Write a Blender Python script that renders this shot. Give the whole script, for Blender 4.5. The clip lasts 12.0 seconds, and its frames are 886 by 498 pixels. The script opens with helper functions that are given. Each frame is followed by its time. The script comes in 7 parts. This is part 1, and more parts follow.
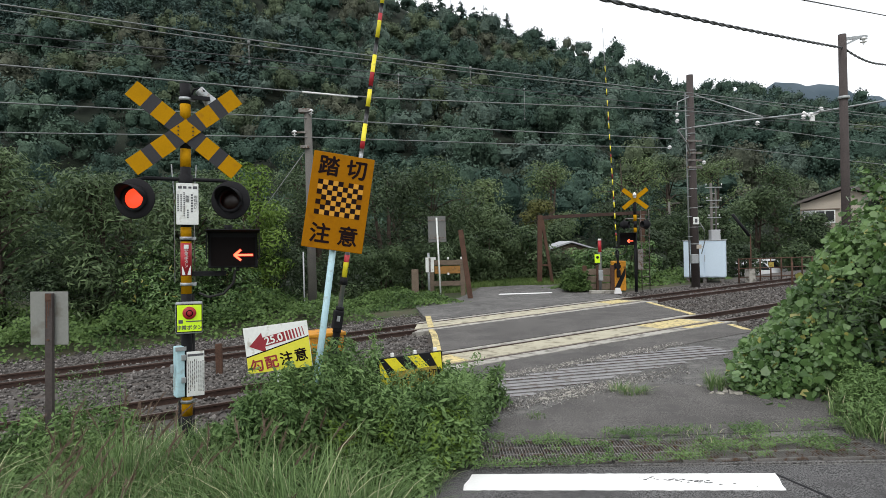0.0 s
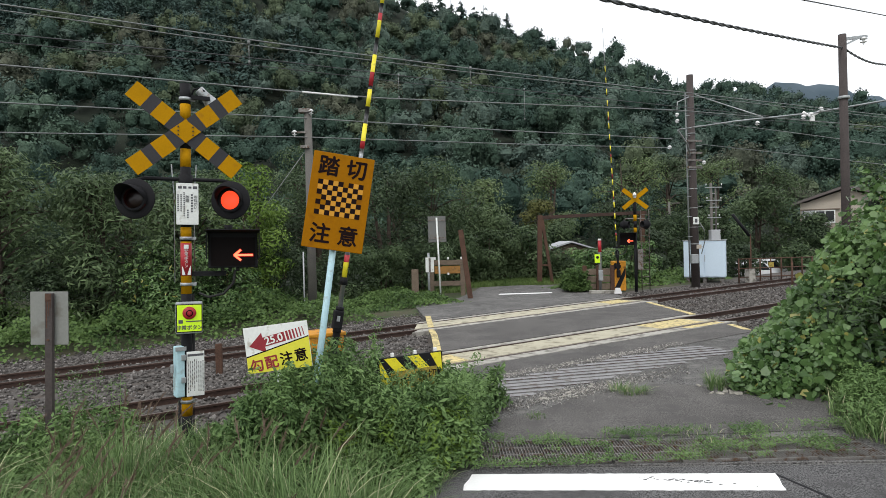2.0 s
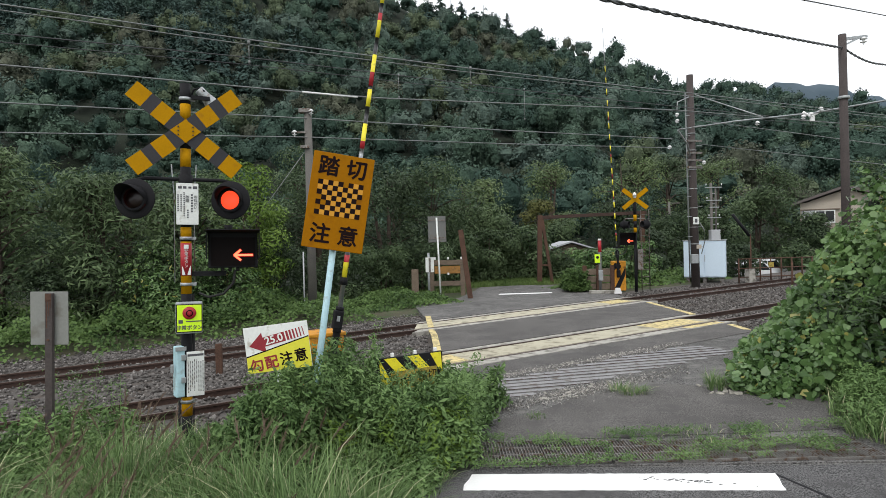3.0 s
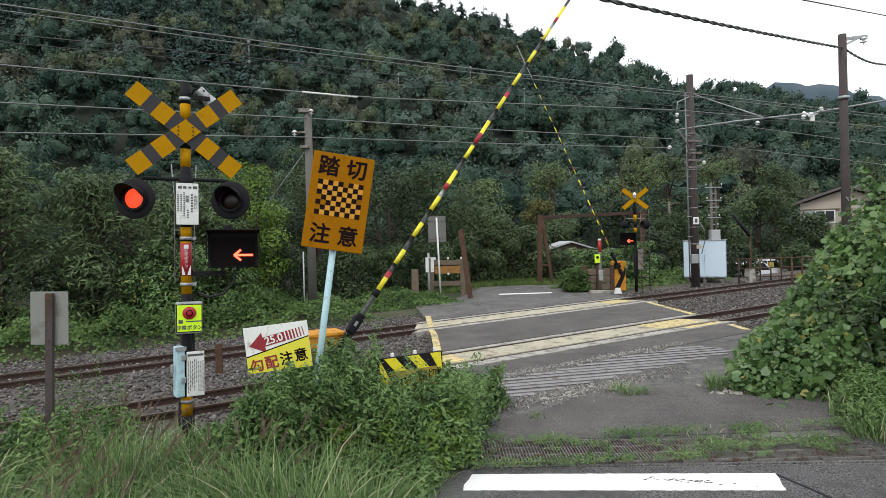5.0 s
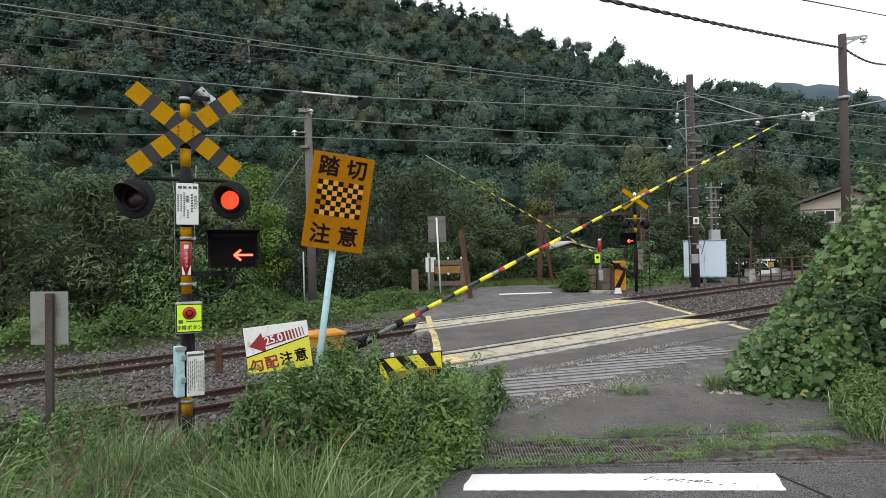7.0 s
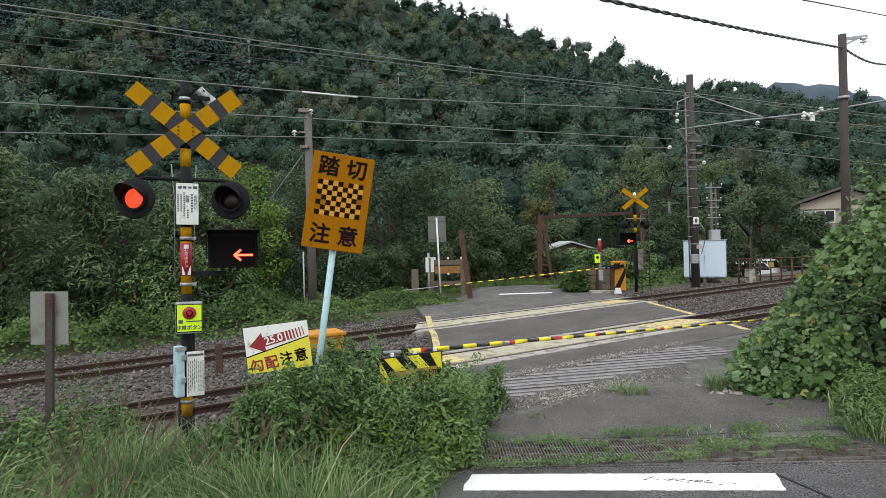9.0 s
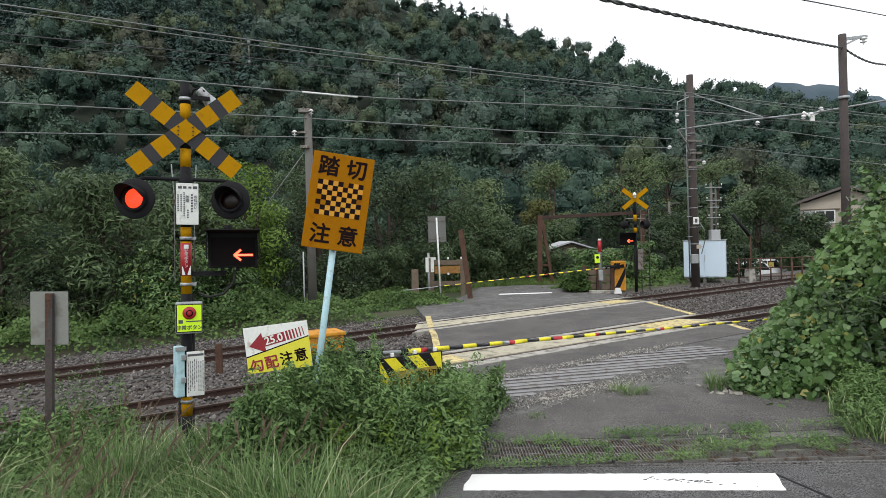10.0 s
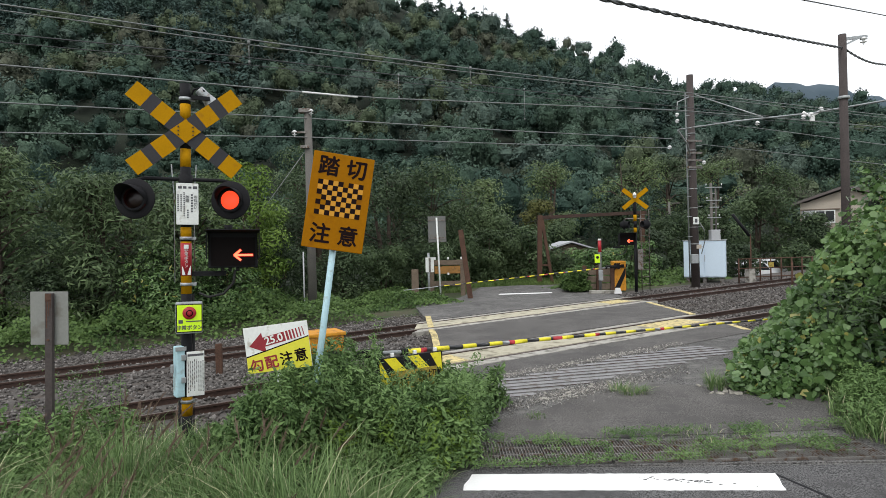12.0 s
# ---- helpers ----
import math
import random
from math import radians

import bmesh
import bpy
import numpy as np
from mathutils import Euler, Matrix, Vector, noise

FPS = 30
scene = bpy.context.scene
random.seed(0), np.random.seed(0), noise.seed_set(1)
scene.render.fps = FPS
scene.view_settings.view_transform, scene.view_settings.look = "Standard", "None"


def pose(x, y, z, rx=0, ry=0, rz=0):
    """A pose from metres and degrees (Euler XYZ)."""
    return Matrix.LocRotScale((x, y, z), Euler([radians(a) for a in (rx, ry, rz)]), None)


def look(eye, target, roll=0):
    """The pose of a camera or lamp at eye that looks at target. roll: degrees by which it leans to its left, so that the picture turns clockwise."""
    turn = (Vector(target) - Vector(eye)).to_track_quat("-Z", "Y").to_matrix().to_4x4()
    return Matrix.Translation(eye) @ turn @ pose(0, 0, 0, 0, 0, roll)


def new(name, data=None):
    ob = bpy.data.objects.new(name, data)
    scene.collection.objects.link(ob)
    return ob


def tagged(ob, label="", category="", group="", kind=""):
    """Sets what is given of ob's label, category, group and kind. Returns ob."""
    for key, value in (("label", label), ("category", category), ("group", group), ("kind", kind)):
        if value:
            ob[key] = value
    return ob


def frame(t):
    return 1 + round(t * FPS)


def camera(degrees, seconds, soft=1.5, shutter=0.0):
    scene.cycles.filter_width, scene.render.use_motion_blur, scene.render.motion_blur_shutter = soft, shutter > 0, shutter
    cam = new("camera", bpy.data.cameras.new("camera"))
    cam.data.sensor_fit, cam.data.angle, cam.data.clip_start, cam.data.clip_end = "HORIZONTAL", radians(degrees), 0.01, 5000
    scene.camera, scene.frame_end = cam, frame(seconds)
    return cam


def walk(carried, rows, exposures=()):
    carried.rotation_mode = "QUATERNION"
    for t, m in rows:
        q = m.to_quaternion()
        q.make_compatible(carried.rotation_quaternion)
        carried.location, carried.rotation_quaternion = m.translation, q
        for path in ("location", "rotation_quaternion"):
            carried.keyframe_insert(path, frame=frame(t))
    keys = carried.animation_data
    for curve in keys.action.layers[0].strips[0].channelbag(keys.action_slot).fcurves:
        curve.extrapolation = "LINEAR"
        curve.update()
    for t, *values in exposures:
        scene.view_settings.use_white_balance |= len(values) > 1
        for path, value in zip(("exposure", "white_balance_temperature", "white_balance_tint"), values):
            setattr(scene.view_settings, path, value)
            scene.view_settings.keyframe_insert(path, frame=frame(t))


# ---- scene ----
cam = camera(70.96, 12.0, soft=0.6)
EYE = (0.0, 0.0, 2.5)
VIEW = look(EYE, (0.0, 100.0, 1.5), roll=-1.3)
walk(cam, [(0.0, VIEW), (12.0, VIEW)])

# ---- sky and light: bright overcast ----
world = bpy.data.worlds.new("sky")
scene.world = world
world.use_nodes = True
wn, wl = world.node_tree.nodes, world.node_tree.links
sky = wn.new("ShaderNodeTexSky")
sky.sky_type = "NISHITA"
sky.sun_disc = False
sky.sun_elevation, sky.sun_rotation = radians(52), radians(200)
sky.dust_density = 3.0
grey = wn.new("ShaderNodeMix")
grey.data_type = "RGBA"
grey.inputs[0].default_value = 0.86
grey.inputs[7].default_value = (11.0, 11.3, 11.6, 1)
wl.new(sky.outputs[0], grey.inputs[6])
wl.new(grey.outputs[2], wn["Background"].inputs[0])
wn["Background"].inputs[1].default_value = 0.10
sun = new("sun", bpy.data.lights.new("sun", "SUN"))
sun.data.energy, sun.data.angle, sun.data.color = 0.9, radians(25), (1.0, 0.97, 0.92)
sun.matrix_world = look((0, 0, 0), (0.21, 0.58, -0.79))
scene.view_settings.exposure = 0.36

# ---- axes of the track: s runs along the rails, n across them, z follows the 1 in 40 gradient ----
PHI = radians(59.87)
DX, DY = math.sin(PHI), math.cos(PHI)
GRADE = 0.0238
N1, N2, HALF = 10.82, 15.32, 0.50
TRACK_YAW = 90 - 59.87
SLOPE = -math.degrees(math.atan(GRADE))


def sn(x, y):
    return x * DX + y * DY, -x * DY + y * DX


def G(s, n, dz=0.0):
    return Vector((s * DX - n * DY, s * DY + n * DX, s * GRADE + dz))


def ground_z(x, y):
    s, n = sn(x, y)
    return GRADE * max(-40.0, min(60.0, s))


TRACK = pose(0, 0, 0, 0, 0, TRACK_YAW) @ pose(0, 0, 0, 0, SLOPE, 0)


# ---- mesh helpers ----
def mesh_of(bm, name):
    me = bpy.data.meshes.new(name)
    bm.to_mesh(me)
    bm.free()
    return me


SINGLE = {"bolts": "bolt", "dark_squares": "dark_square", "bright_squares": "bright_square", "crossbuck_board": "board_segment", "lettering_bars": "lettering_bar", "heading_bars": "heading_bar"}
LOOSE = {"clamp", "conduit", "rod", "post", "reflector", "stripe", "crossarm", "strap", "leg", "latch", "white_mark", "bracket", "rail", "side_window", *SINGLE}


def islands(bm):
    """Cuts a bmesh into its separate pieces."""
    bm.verts.ensure_lookup_table()
    mark = [-1] * len(bm.verts)
    bm.verts.index_update()
    count = 0
    for v in bm.verts:
        if mark[v.index] >= 0:
            continue
        todo = [v]
        mark[v.index] = count
        while todo:
            for e in todo.pop().link_edges:
                for q in e.verts:
                    if mark[q.index] < 0:
                        mark[q.index] = count
                        todo.append(q)
        count += 1
    if count < 2:
        return [bm]
    out = [bmesh.new() for _ in range(count)]
    made = {v: out[mark[v.index]].verts.new(v.co) for v in bm.verts}
    for f in bm.faces:
        g = out[mark[f.verts[0].index]].faces.new([made[v] for v in f.verts])
        g.material_index, g.smooth = f.material_index, f.smooth
    bm.free()
    return out


def part(name, bm, material, parent=None, label="", m=None):
    if name in LOOSE and parent is not None:
        pieces = islands(bm)
        name = SINGLE.get(name, name)
        for piece in pieces[1:]:
            part_one(name, piece, material, parent, label, m)
        bm = pieces[0]
    return part_one(name, bm, material, parent, label, m)


def part_one(name, bm, material, parent=None, label="", m=None):
    me = mesh_of(bm, name)
    for mm in material if isinstance(material, (list, tuple)) else [material]:
        me.materials.append(mm)
    ob = new(name, me)
    if parent is not None:
        ob.parent = parent
    if m is not None:
        ob.matrix_basis = m
    if label:
        ob["label"] = label
    return ob


def thing(name, m, label, category, group="", kind=""):
    ob = new(name)
    ob.empty_display_size = 0.1
    ob.matrix_basis = m
    return tagged(ob, label, category, group, kind)


def box(bm, c, size, m=None, bevel=0.0, mat_i=0):
    t = Matrix.Translation(c) @ (m or Matrix()) @ Matrix.Diagonal((*size, 1))
    vs = bmesh.ops.create_cube(bm, size=1.0, matrix=t)["verts"]
    fs = {f for v in vs for f in v.link_faces}
    for f in fs:
        f.material_index = mat_i
    if bevel:
        es = list({e for v in vs for e in v.link_edges})
        out = bmesh.ops.bevel(bm, geom=es, offset=bevel, segments=2, affect="EDGES", profile=0.6)
        for f in out["faces"]:
            f.material_index = mat_i
    return bm


def tube(bm, p0, p1, r0, r1=None, seg=14, mat_i=0, caps=True):
    p0, p1 = Vector(p0), Vector(p1)
    r1 = r0 if r1 is None else r1
    q = (p1 - p0).to_track_quat("Z", "Y").to_matrix().to_4x4()
    rings = []
    for p, r in ((p0, r0), (p1, r1)):
        rings.append([bm.verts.new(p + q @ Vector((r * math.cos(a * math.tau / seg), r * math.sin(a * math.tau / seg), 0))) for a in range(seg)])
    for i in range(seg):
        f = bm.faces.new((rings[0][i], rings[0][(i + 1) % seg], rings[1][(i + 1) % seg], rings[1][i]))
        f.smooth, f.material_index = True, mat_i
    if caps:
        for ring in (rings[0][::-1], rings[1]):
            bm.faces.new(ring).material_index = mat_i
    return bm


def revolve(bm, profile, m=None, seg=24, mat_i=0, arc=(0, math.tau)):
    """Turns (radius, z) points about z."""
    m = m or Matrix()
    full = arc[1] - arc[0] > 6.28
    cols = []
    for i in range(seg + (0 if full else 1)):
        a = arc[0] + (arc[1] - arc[0]) * i / seg
        cols.append([bm.verts.new(m @ Vector((r * math.cos(a), r * math.sin(a), z))) for r, z in profile])
    for i in range(seg):
        a, b = cols[i], cols[(i + 1) % len(cols)]
        for j in range(len(profile) - 1):
            try:
                f = bm.faces.new((a[j], b[j], b[j + 1], a[j + 1]))
                f.smooth, f.material_index = True, mat_i
            except ValueError:
                pass
    return bm


def prism(bm, pts, depth, m=None, mat_i=0):
    """A flat outline in x, z given thickness along y (front at y = 0, back at +depth)."""
    m = m or Matrix()
    a = [bm.verts.new(m @ Vector((x, 0, z))) for x, z in pts]
    b = [bm.verts.new(m @ Vector((x, depth, z))) for x, z in pts]
    fs = [bm.faces.new(a), bm.faces.new(b[::-1])]
    k = len(pts)
    for i in range(k):
        fs.append(bm.faces.new((a[(i + 1) % k], a[i], b[i], b[(i + 1) % k])))
    for f in fs:
        f.material_index = mat_i
    return bm


def sweep(bm, pts, r, seg=8, mat_i=0):
    pts = [Vector(p) for p in pts]
    rings = []
    for i, p in enumerate(pts):
        t = (pts[min(i + 1, len(pts) - 1)] - pts[max(i - 1, 0)]).normalized()
        q = t.to_track_quat("Z", "Y").to_matrix()
        rr = r[i] if isinstance(r, (list, tuple)) else r
        rings.append([bm.verts.new(p + q @ Vector((rr * math.cos(a * math.tau / seg), rr * math.sin(a * math.tau / seg), 0))) for a in range(seg)])
    for i in range(len(pts) - 1):
        for j in range(seg):
            f = bm.faces.new((rings[i][j], rings[i][(j + 1) % seg], rings[i + 1][(j + 1) % seg], rings[i + 1][j]))
            f.smooth, f.material_index = True, mat_i
    bm.faces.new(rings[0][::-1]).material_index = mat_i
    bm.faces.new(rings[-1]).material_index = mat_i
    return bm


def lettering(name, text, size, material, parent, m, depth=0.002, bold=0.0, heavy=0.0):
    """Words in the built-in font, turned into a mesh that stands 'depth' proud."""
    cu = bpy.data.curves.new(name, "FONT")
    cu.body, cu.size, cu.align_x, cu.align_y, cu.extrude, cu.resolution_u, cu.offset = text, size, "CENTER", "CENTER", depth, 3, bold
    tmp = new(name, cu)
    me = bpy.data.meshes.new_from_object(tmp.evaluated_get(bpy.context.evaluated_depsgraph_get()))
    bpy.data.objects.remove(tmp)
    if heavy:
        # heavier strokes: the same outlines again, shifted a little
        bm = bmesh.new()
        for i, (dx, dy) in enumerate(((0, 0), (heavy, 0), (-heavy, 0), (0, heavy), (0, -heavy))):
            first = len(bm.verts)
            bm.from_mesh(me)
            bm.verts.ensure_lookup_table()
            for v in bm.verts[first:]:
                v.co += Vector((dx, dy, i * 0.0003))
        bm.to_mesh(me)
        bm.free()
    me.materials.clear()
    me.materials.append(material)
    ob = new(name, me)
    ob.parent = parent
    ob.matrix_basis = m @ pose(0, 0, 0, 90)
    return ob


def quads_mesh(name, verts, faces_n, material, mat_index=None, smooth=False):
    """A mesh from numpy arrays: verts (k, c, 3) gives k faces of c corners each."""
    k, c = verts.shape[:2]
    me = bpy.data.meshes.new(name)
    me.vertices.add(k * c)
    me.vertices.foreach_set("co", verts.reshape(-1).astype(np.float32))
    me.loops.add(k * c)
    me.loops.foreach_set("vertex_index", np.arange(k * c, dtype=np.int32))
    me.polygons.add(k)
    me.polygons.foreach_set("loop_start", np.arange(0, k * c, c, dtype=np.int32))
    for mm in material if isinstance(material, (list, tuple)) else [material]:
        me.materials.append(mm)
    if mat_index is not None:
        me.polygons.foreach_set("material_index", mat_index.astype(np.int32))
    me.update(calc_edges=True)
    return me


def indexed_mesh(name, verts, faces, material):
    """verts (v, 3), faces (f, c), all faces alike."""
    me = bpy.data.meshes.new(name)
    f, c = faces.shape
    me.vertices.add(len(verts))
    me.vertices.foreach_set("co", verts.reshape(-1).astype(np.float32))
    me.loops.add(f * c)
    me.loops.foreach_set("vertex_index", faces.reshape(-1).astype(np.int32))
    me.polygons.add(f)
    me.polygons.foreach_set("loop_start", np.arange(0, f * c, c, dtype=np.int32))
    me.materials.append(material)
    me.update(calc_edges=True)
    return me


# ---- materials ----
def nodes_of(name):
    m = bpy.data.materials.new(name)
    m.use_nodes = True
    nt = m.node_tree
    return m, nt.nodes, nt.links, nt.nodes["Principled BSDF"]


def surface(name, color, rough=0.7, metal=0.0, vary=0.25, grain=40.0, blotch=2.5, bump=0.3, stain=None, stain_amount=0.0, emit=None, spec=0.4, random=0.0, span=(0.3, 0.7), fine_share=0.5):
    """A plain material with fine grain, larger blotches and stains of another colour."""
    m, n, l, p = nodes_of(name)
    tc = n.new("ShaderNodeTexCoord")
    fine, big = n.new("ShaderNodeTexNoise"), n.new("ShaderNodeTexNoise")
    fine.inputs["Scale"].default_value, fine.inputs["Detail"].default_value = grain, 4
    big.inputs["Scale"].default_value, big.inputs["Detail"].default_value = blotch, 6
    for t in (fine, big):
        l.new(tc.outputs["Object"], t.inputs["Vector"])
    mixed = n.new("ShaderNodeMath")
    mixed.operation = "MULTIPLY_ADD"
    mixed.inputs[1].default_value = fine_share
    l.new(fine.outputs[0], mixed.inputs[0])
    half = n.new("ShaderNodeMath")
    half.operation = "MULTIPLY"
    half.inputs[1].default_value = 1 - fine_share
    l.new(big.outputs[0], half.inputs[0])
    l.new(half.outputs[0], mixed.inputs[2])
    ramp = n.new("ShaderNodeValToRGB")
    ramp.color_ramp.elements[0].position, ramp.color_ramp.elements[1].position = span
    ramp.color_ramp.elements[0].color = (*[c * (1 - vary) for c in color], 1)
    ramp.color_ramp.elements[1].color = (*[min(1, c * (1 + vary)) for c in color], 1)
    l.new(mixed.outputs[0], ramp.inputs[0])
    out = ramp.outputs[0]
    if random:
        info = n.new("ShaderNodeObjectInfo")
        hsv = n.new("ShaderNodeHueSaturation")
        mr = n.new("ShaderNodeMapRange")
        mr.inputs[3].default_value, mr.inputs[4].default_value = 1 - random, 1 + random
        l.new(info.outputs["Random"], mr.inputs[0])
        l.new(mr.outputs[0], hsv.inputs["Value"])
        l.new(out, hsv.inputs["Color"])
        out = hsv.outputs[0]
    if stain:
        st = n.new("ShaderNodeTexNoise")
        st.inputs["Scale"].default_value, st.inputs["Detail"].default_value = blotch * 2.3, 8
        l.new(tc.outputs["Object"], st.inputs["Vector"])
        mr = n.new("ShaderNodeMapRange")
        mr.inputs[1].default_value, mr.inputs[2].default_value = 0.62 - 0.25 * stain_amount, 0.75 - 0.2 * stain_amount
        l.new(st.outputs[0], mr.inputs[0])
        mx = n.new("ShaderNodeMix")
        mx.data_type = "RGBA"
        l.new(mr.outputs[0], mx.inputs[0])
        l.new(out, mx.inputs[6])
        mx.inputs[7].default_value = (*stain, 1)
        out = mx.outputs[2]
    l.new(out, p.inputs["Base Color"])
    p.inputs["Roughness"].default_value, p.inputs["Metallic"].default_value = rough, metal
    p.inputs["Specular IOR Level"].default_value = spec
    if bump:
        b = n.new("ShaderNodeBump")
        b.inputs["Strength"].default_value, b.inputs["Distance"].default_value = bump, 0.01
        l.new(mixed.outputs[0], b.inputs["Height"])
        l.new(b.outputs[0], p.inputs["Normal"])
    if emit:
        p.inputs["Emission Color"].default_value = (*emit[0], 1)
        p.inputs["Emission Strength"].default_value = emit[1]
    return m


def foliage(name, dark, light, accent=None, accent_share=0.05, patch=0.25, rough=0.55, through_light=0.25, leaf_var=0.45, gloss=0.18, ruffle=0.0):
    """Leaves: colour differs from leaf to leaf and from patch to patch."""
    m, n, l, p = nodes_of(name)
    geo, tc = n.new("ShaderNodeNewGeometry"), n.new("ShaderNodeTexCoord")
    big = n.new("ShaderNodeTexNoise")
    big.inputs["Scale"].default_value, big.inputs["Detail"].default_value = patch, 5
    l.new(tc.outputs["Object"], big.inputs["Vector"])
    add = n.new("ShaderNodeMath")
    add.operation = "MULTIPLY_ADD"
    add.inputs[1].default_value = leaf_var
    l.new(geo.outputs["Random Per Island"], add.inputs[0])
    sc = n.new("ShaderNodeMapRange")
    sc.inputs[1].default_value, sc.inputs[2].default_value, sc.inputs[3].default_value, sc.inputs[4].default_value = 0.34, 0.66, 0.0, 1.0 - leaf_var
    l.new(big.outputs[0], sc.inputs[0])
    l.new(sc.outputs[0], add.inputs[2])
    ramp = n.new("ShaderNodeValToRGB")
    ramp.color_ramp.elements[0].color = (*dark, 1)
    ramp.color_ramp.elements[1].color = (*light, 1)
    l.new(add.outputs[0], ramp.inputs[0])
    out = ramp.outputs[0]
    if accent:
        gt = n.new("ShaderNodeMath")
        gt.operation = "LESS_THAN"
        gt.inputs[1].default_value = accent_share
        l.new(geo.outputs["Random Per Island"], gt.inputs[0])
        mx = n.new("ShaderNodeMix")
        mx.data_type = "RGBA"
        l.new(gt.outputs[0], mx.inputs[0])
        l.new(out, mx.inputs[6])
        mx.inputs[7].default_value = (*accent, 1)
        out = mx.outputs[2]
    l.new(out, p.inputs["Base Color"])
    p.inputs["Roughness"].default_value = rough
    p.inputs["Specular IOR Level"].default_value = gloss
    if ruffle:
        # leaf relief on the masses seen from far off
        rel, bp = n.new("ShaderNodeTexNoise"), n.new("ShaderNodeBump")
        rel.inputs["Scale"].default_value, rel.inputs["Detail"].default_value = 2.2, 3
        bp.inputs["Strength"].default_value, bp.inputs["Distance"].default_value = ruffle, 0.35
        l.new(tc.outputs["Object"], rel.inputs["Vector"])
        l.new(rel.outputs[0], bp.inputs["Height"])
        l.new(bp.outputs[0], p.inputs["Normal"])
    if through_light:
        tr, mix = n.new("ShaderNodeBsdfTranslucent"), n.new("ShaderNodeMixShader")
        mix.inputs[0].default_value = through_light
        l.new(out, tr.inputs[0])
        l.new(p.outputs[0], mix.inputs[1])
        l.new(tr.outputs[0], mix.inputs[2])
        l.new(mix.outputs[0], n["Material Output"].inputs[0])
    return m


ASPHALT = surface("asphalt", (0.094, 0.088, 0.084), 0.85, vary=0.65, grain=58, blotch=1.1, bump=1.0, span=(0.38, 0.62), fine_share=0.75, stain=(0.07, 0.066, 0.064), stain_amount=0.4)
OLD_ASPHALT = surface("weathered_asphalt", (0.105, 0.101, 0.098), 0.9, vary=0.8, grain=50, blotch=1.6, bump=1.0, span=(0.38, 0.62), fine_share=0.75, stain=(0.17, 0.165, 0.155), stain_amount=0.3)
FRONT_ASPHALT = surface("coarse_asphalt", (0.085, 0.083, 0.084), 0.9, vary=0.8, grain=70, blotch=1.3, bump=1.0, span=(0.40, 0.60), fine_share=0.85, stain=(0.05, 0.048, 0.048), stain_amount=0.3)
CONCRETE = surface("concrete", (0.36, 0.345, 0.31), 0.85, vary=0.3, grain=70, blotch=2, bump=0.4, stain=(0.16, 0.15, 0.13), stain_amount=0.5)
PANEL = surface("crossing_panel", (0.40, 0.37, 0.28), 0.8, vary=0.22, grain=60, blotch=1.5, bump=0.3, stain=(0.2, 0.18, 0.13), stain_amount=0.45, random=0.1)
WHITE_LINE = surface("road_paint_white", (0.8, 0.8, 0.79), 0.65, vary=0.08, grain=90, blotch=5, bump=0.25  )
YELLOW_LINE = surface("road_paint_yellow", (0.6, 0.49, 0.23), 0.7, vary=0.3, grain=60, blotch=4, bump=0.3, stain=(0.2, 0.17, 0.1), stain_amount=0.5)
BALLAST = surface("ballast_bed", (0.085, 0.077, 0.072), 0.95, vary=0.6, grain=26, blotch=0.8, bump=1.0, stain=(0.07, 0.055, 0.045), stain_amount=0.5)
# near-black green: the shade in gaps between leaves, put into the colour
GAP_SHADE = surface("painted_gap_shade", (0.016, 0.024, 0.014), 0.95, vary=0.5, grain=3, blotch=0.2, bump=0.5)
SOIL = surface("soil_and_moss", (0.065, 0.062, 0.035), 0.95, vary=0.5, grain=30, blotch=1.0, bump=0.7, stain=(0.04, 0.06, 0.02), stain_amount=0.8)
RAIL_RUST = surface("rusty_rail", (0.055, 0.032, 0.025), 0.75, 0.2, vary=0.4, grain=50, blotch=3, bump=0.3)
DIRTY_PLATE = surface("dirty_yellow_plate", (0.33, 0.25, 0.045), 0.6, 0.0, vary=0.5, grain=30, blotch=9, bump=0.1)
RAIL_TOP = surface("worn_rail_head", (0.13, 0.10, 0.09), 0.45, 0.6, vary=0.25, grain=40, blotch=2, bump=0.1)
STEEL = surface("galvanised_steel", (0.36, 0.38, 0.39), 0.5, 0.5, vary=0.2, grain=40, blotch=4, bump=0.15, stain=(0.16, 0.1, 0.07), stain_amount=0.15)
DARK_STEEL = surface("dark_grating_steel", (0.2, 0.19, 0.18), 0.6, 0.5, vary=0.4, grain=60, blotch=6, bump=0.3, stain=(0.1, 0.055, 0.03), stain_amount=0.5)
PLATE_STEEL = surface("drain_plate_steel", (0.27, 0.265, 0.27), 0.55, 0.4, vary=0.3, grain=40, blotch=3, bump=0.3, stain=(0.09, 0.06, 0.04), stain_amount=0.3)
RUST = surface("rusty_beam", (0.085, 0.045, 0.03), 0.85, 0.1, vary=0.45, grain=30, blotch=3, bump=0.4)
BLACK = surface("black_paint", (0.010, 0.010, 0.012), 0.7, vary=0.4, grain=50, blotch=4, bump=0.1, spec=0.2)
CHARCOAL = surface("faded_black_board", (0.021, 0.021, 0.026), 0.6, vary=0.25, grain=50, blotch=4, bump=0.1)
BAND_BLACK = surface("glossy_black_band", (0.03, 0.03, 0.034), 0.32, vary=0.25, grain=50, blotch=4, bump=0.05, spec=0.5)
AMBER = surface("amber_enamel", (0.41, 0.205, 0.002), 0.7, vary=0.1, grain=60, blotch=5, bump=0.1, stain=(0.34, 0.16, 0.008), stain_amount=0.1, spec=0.08)
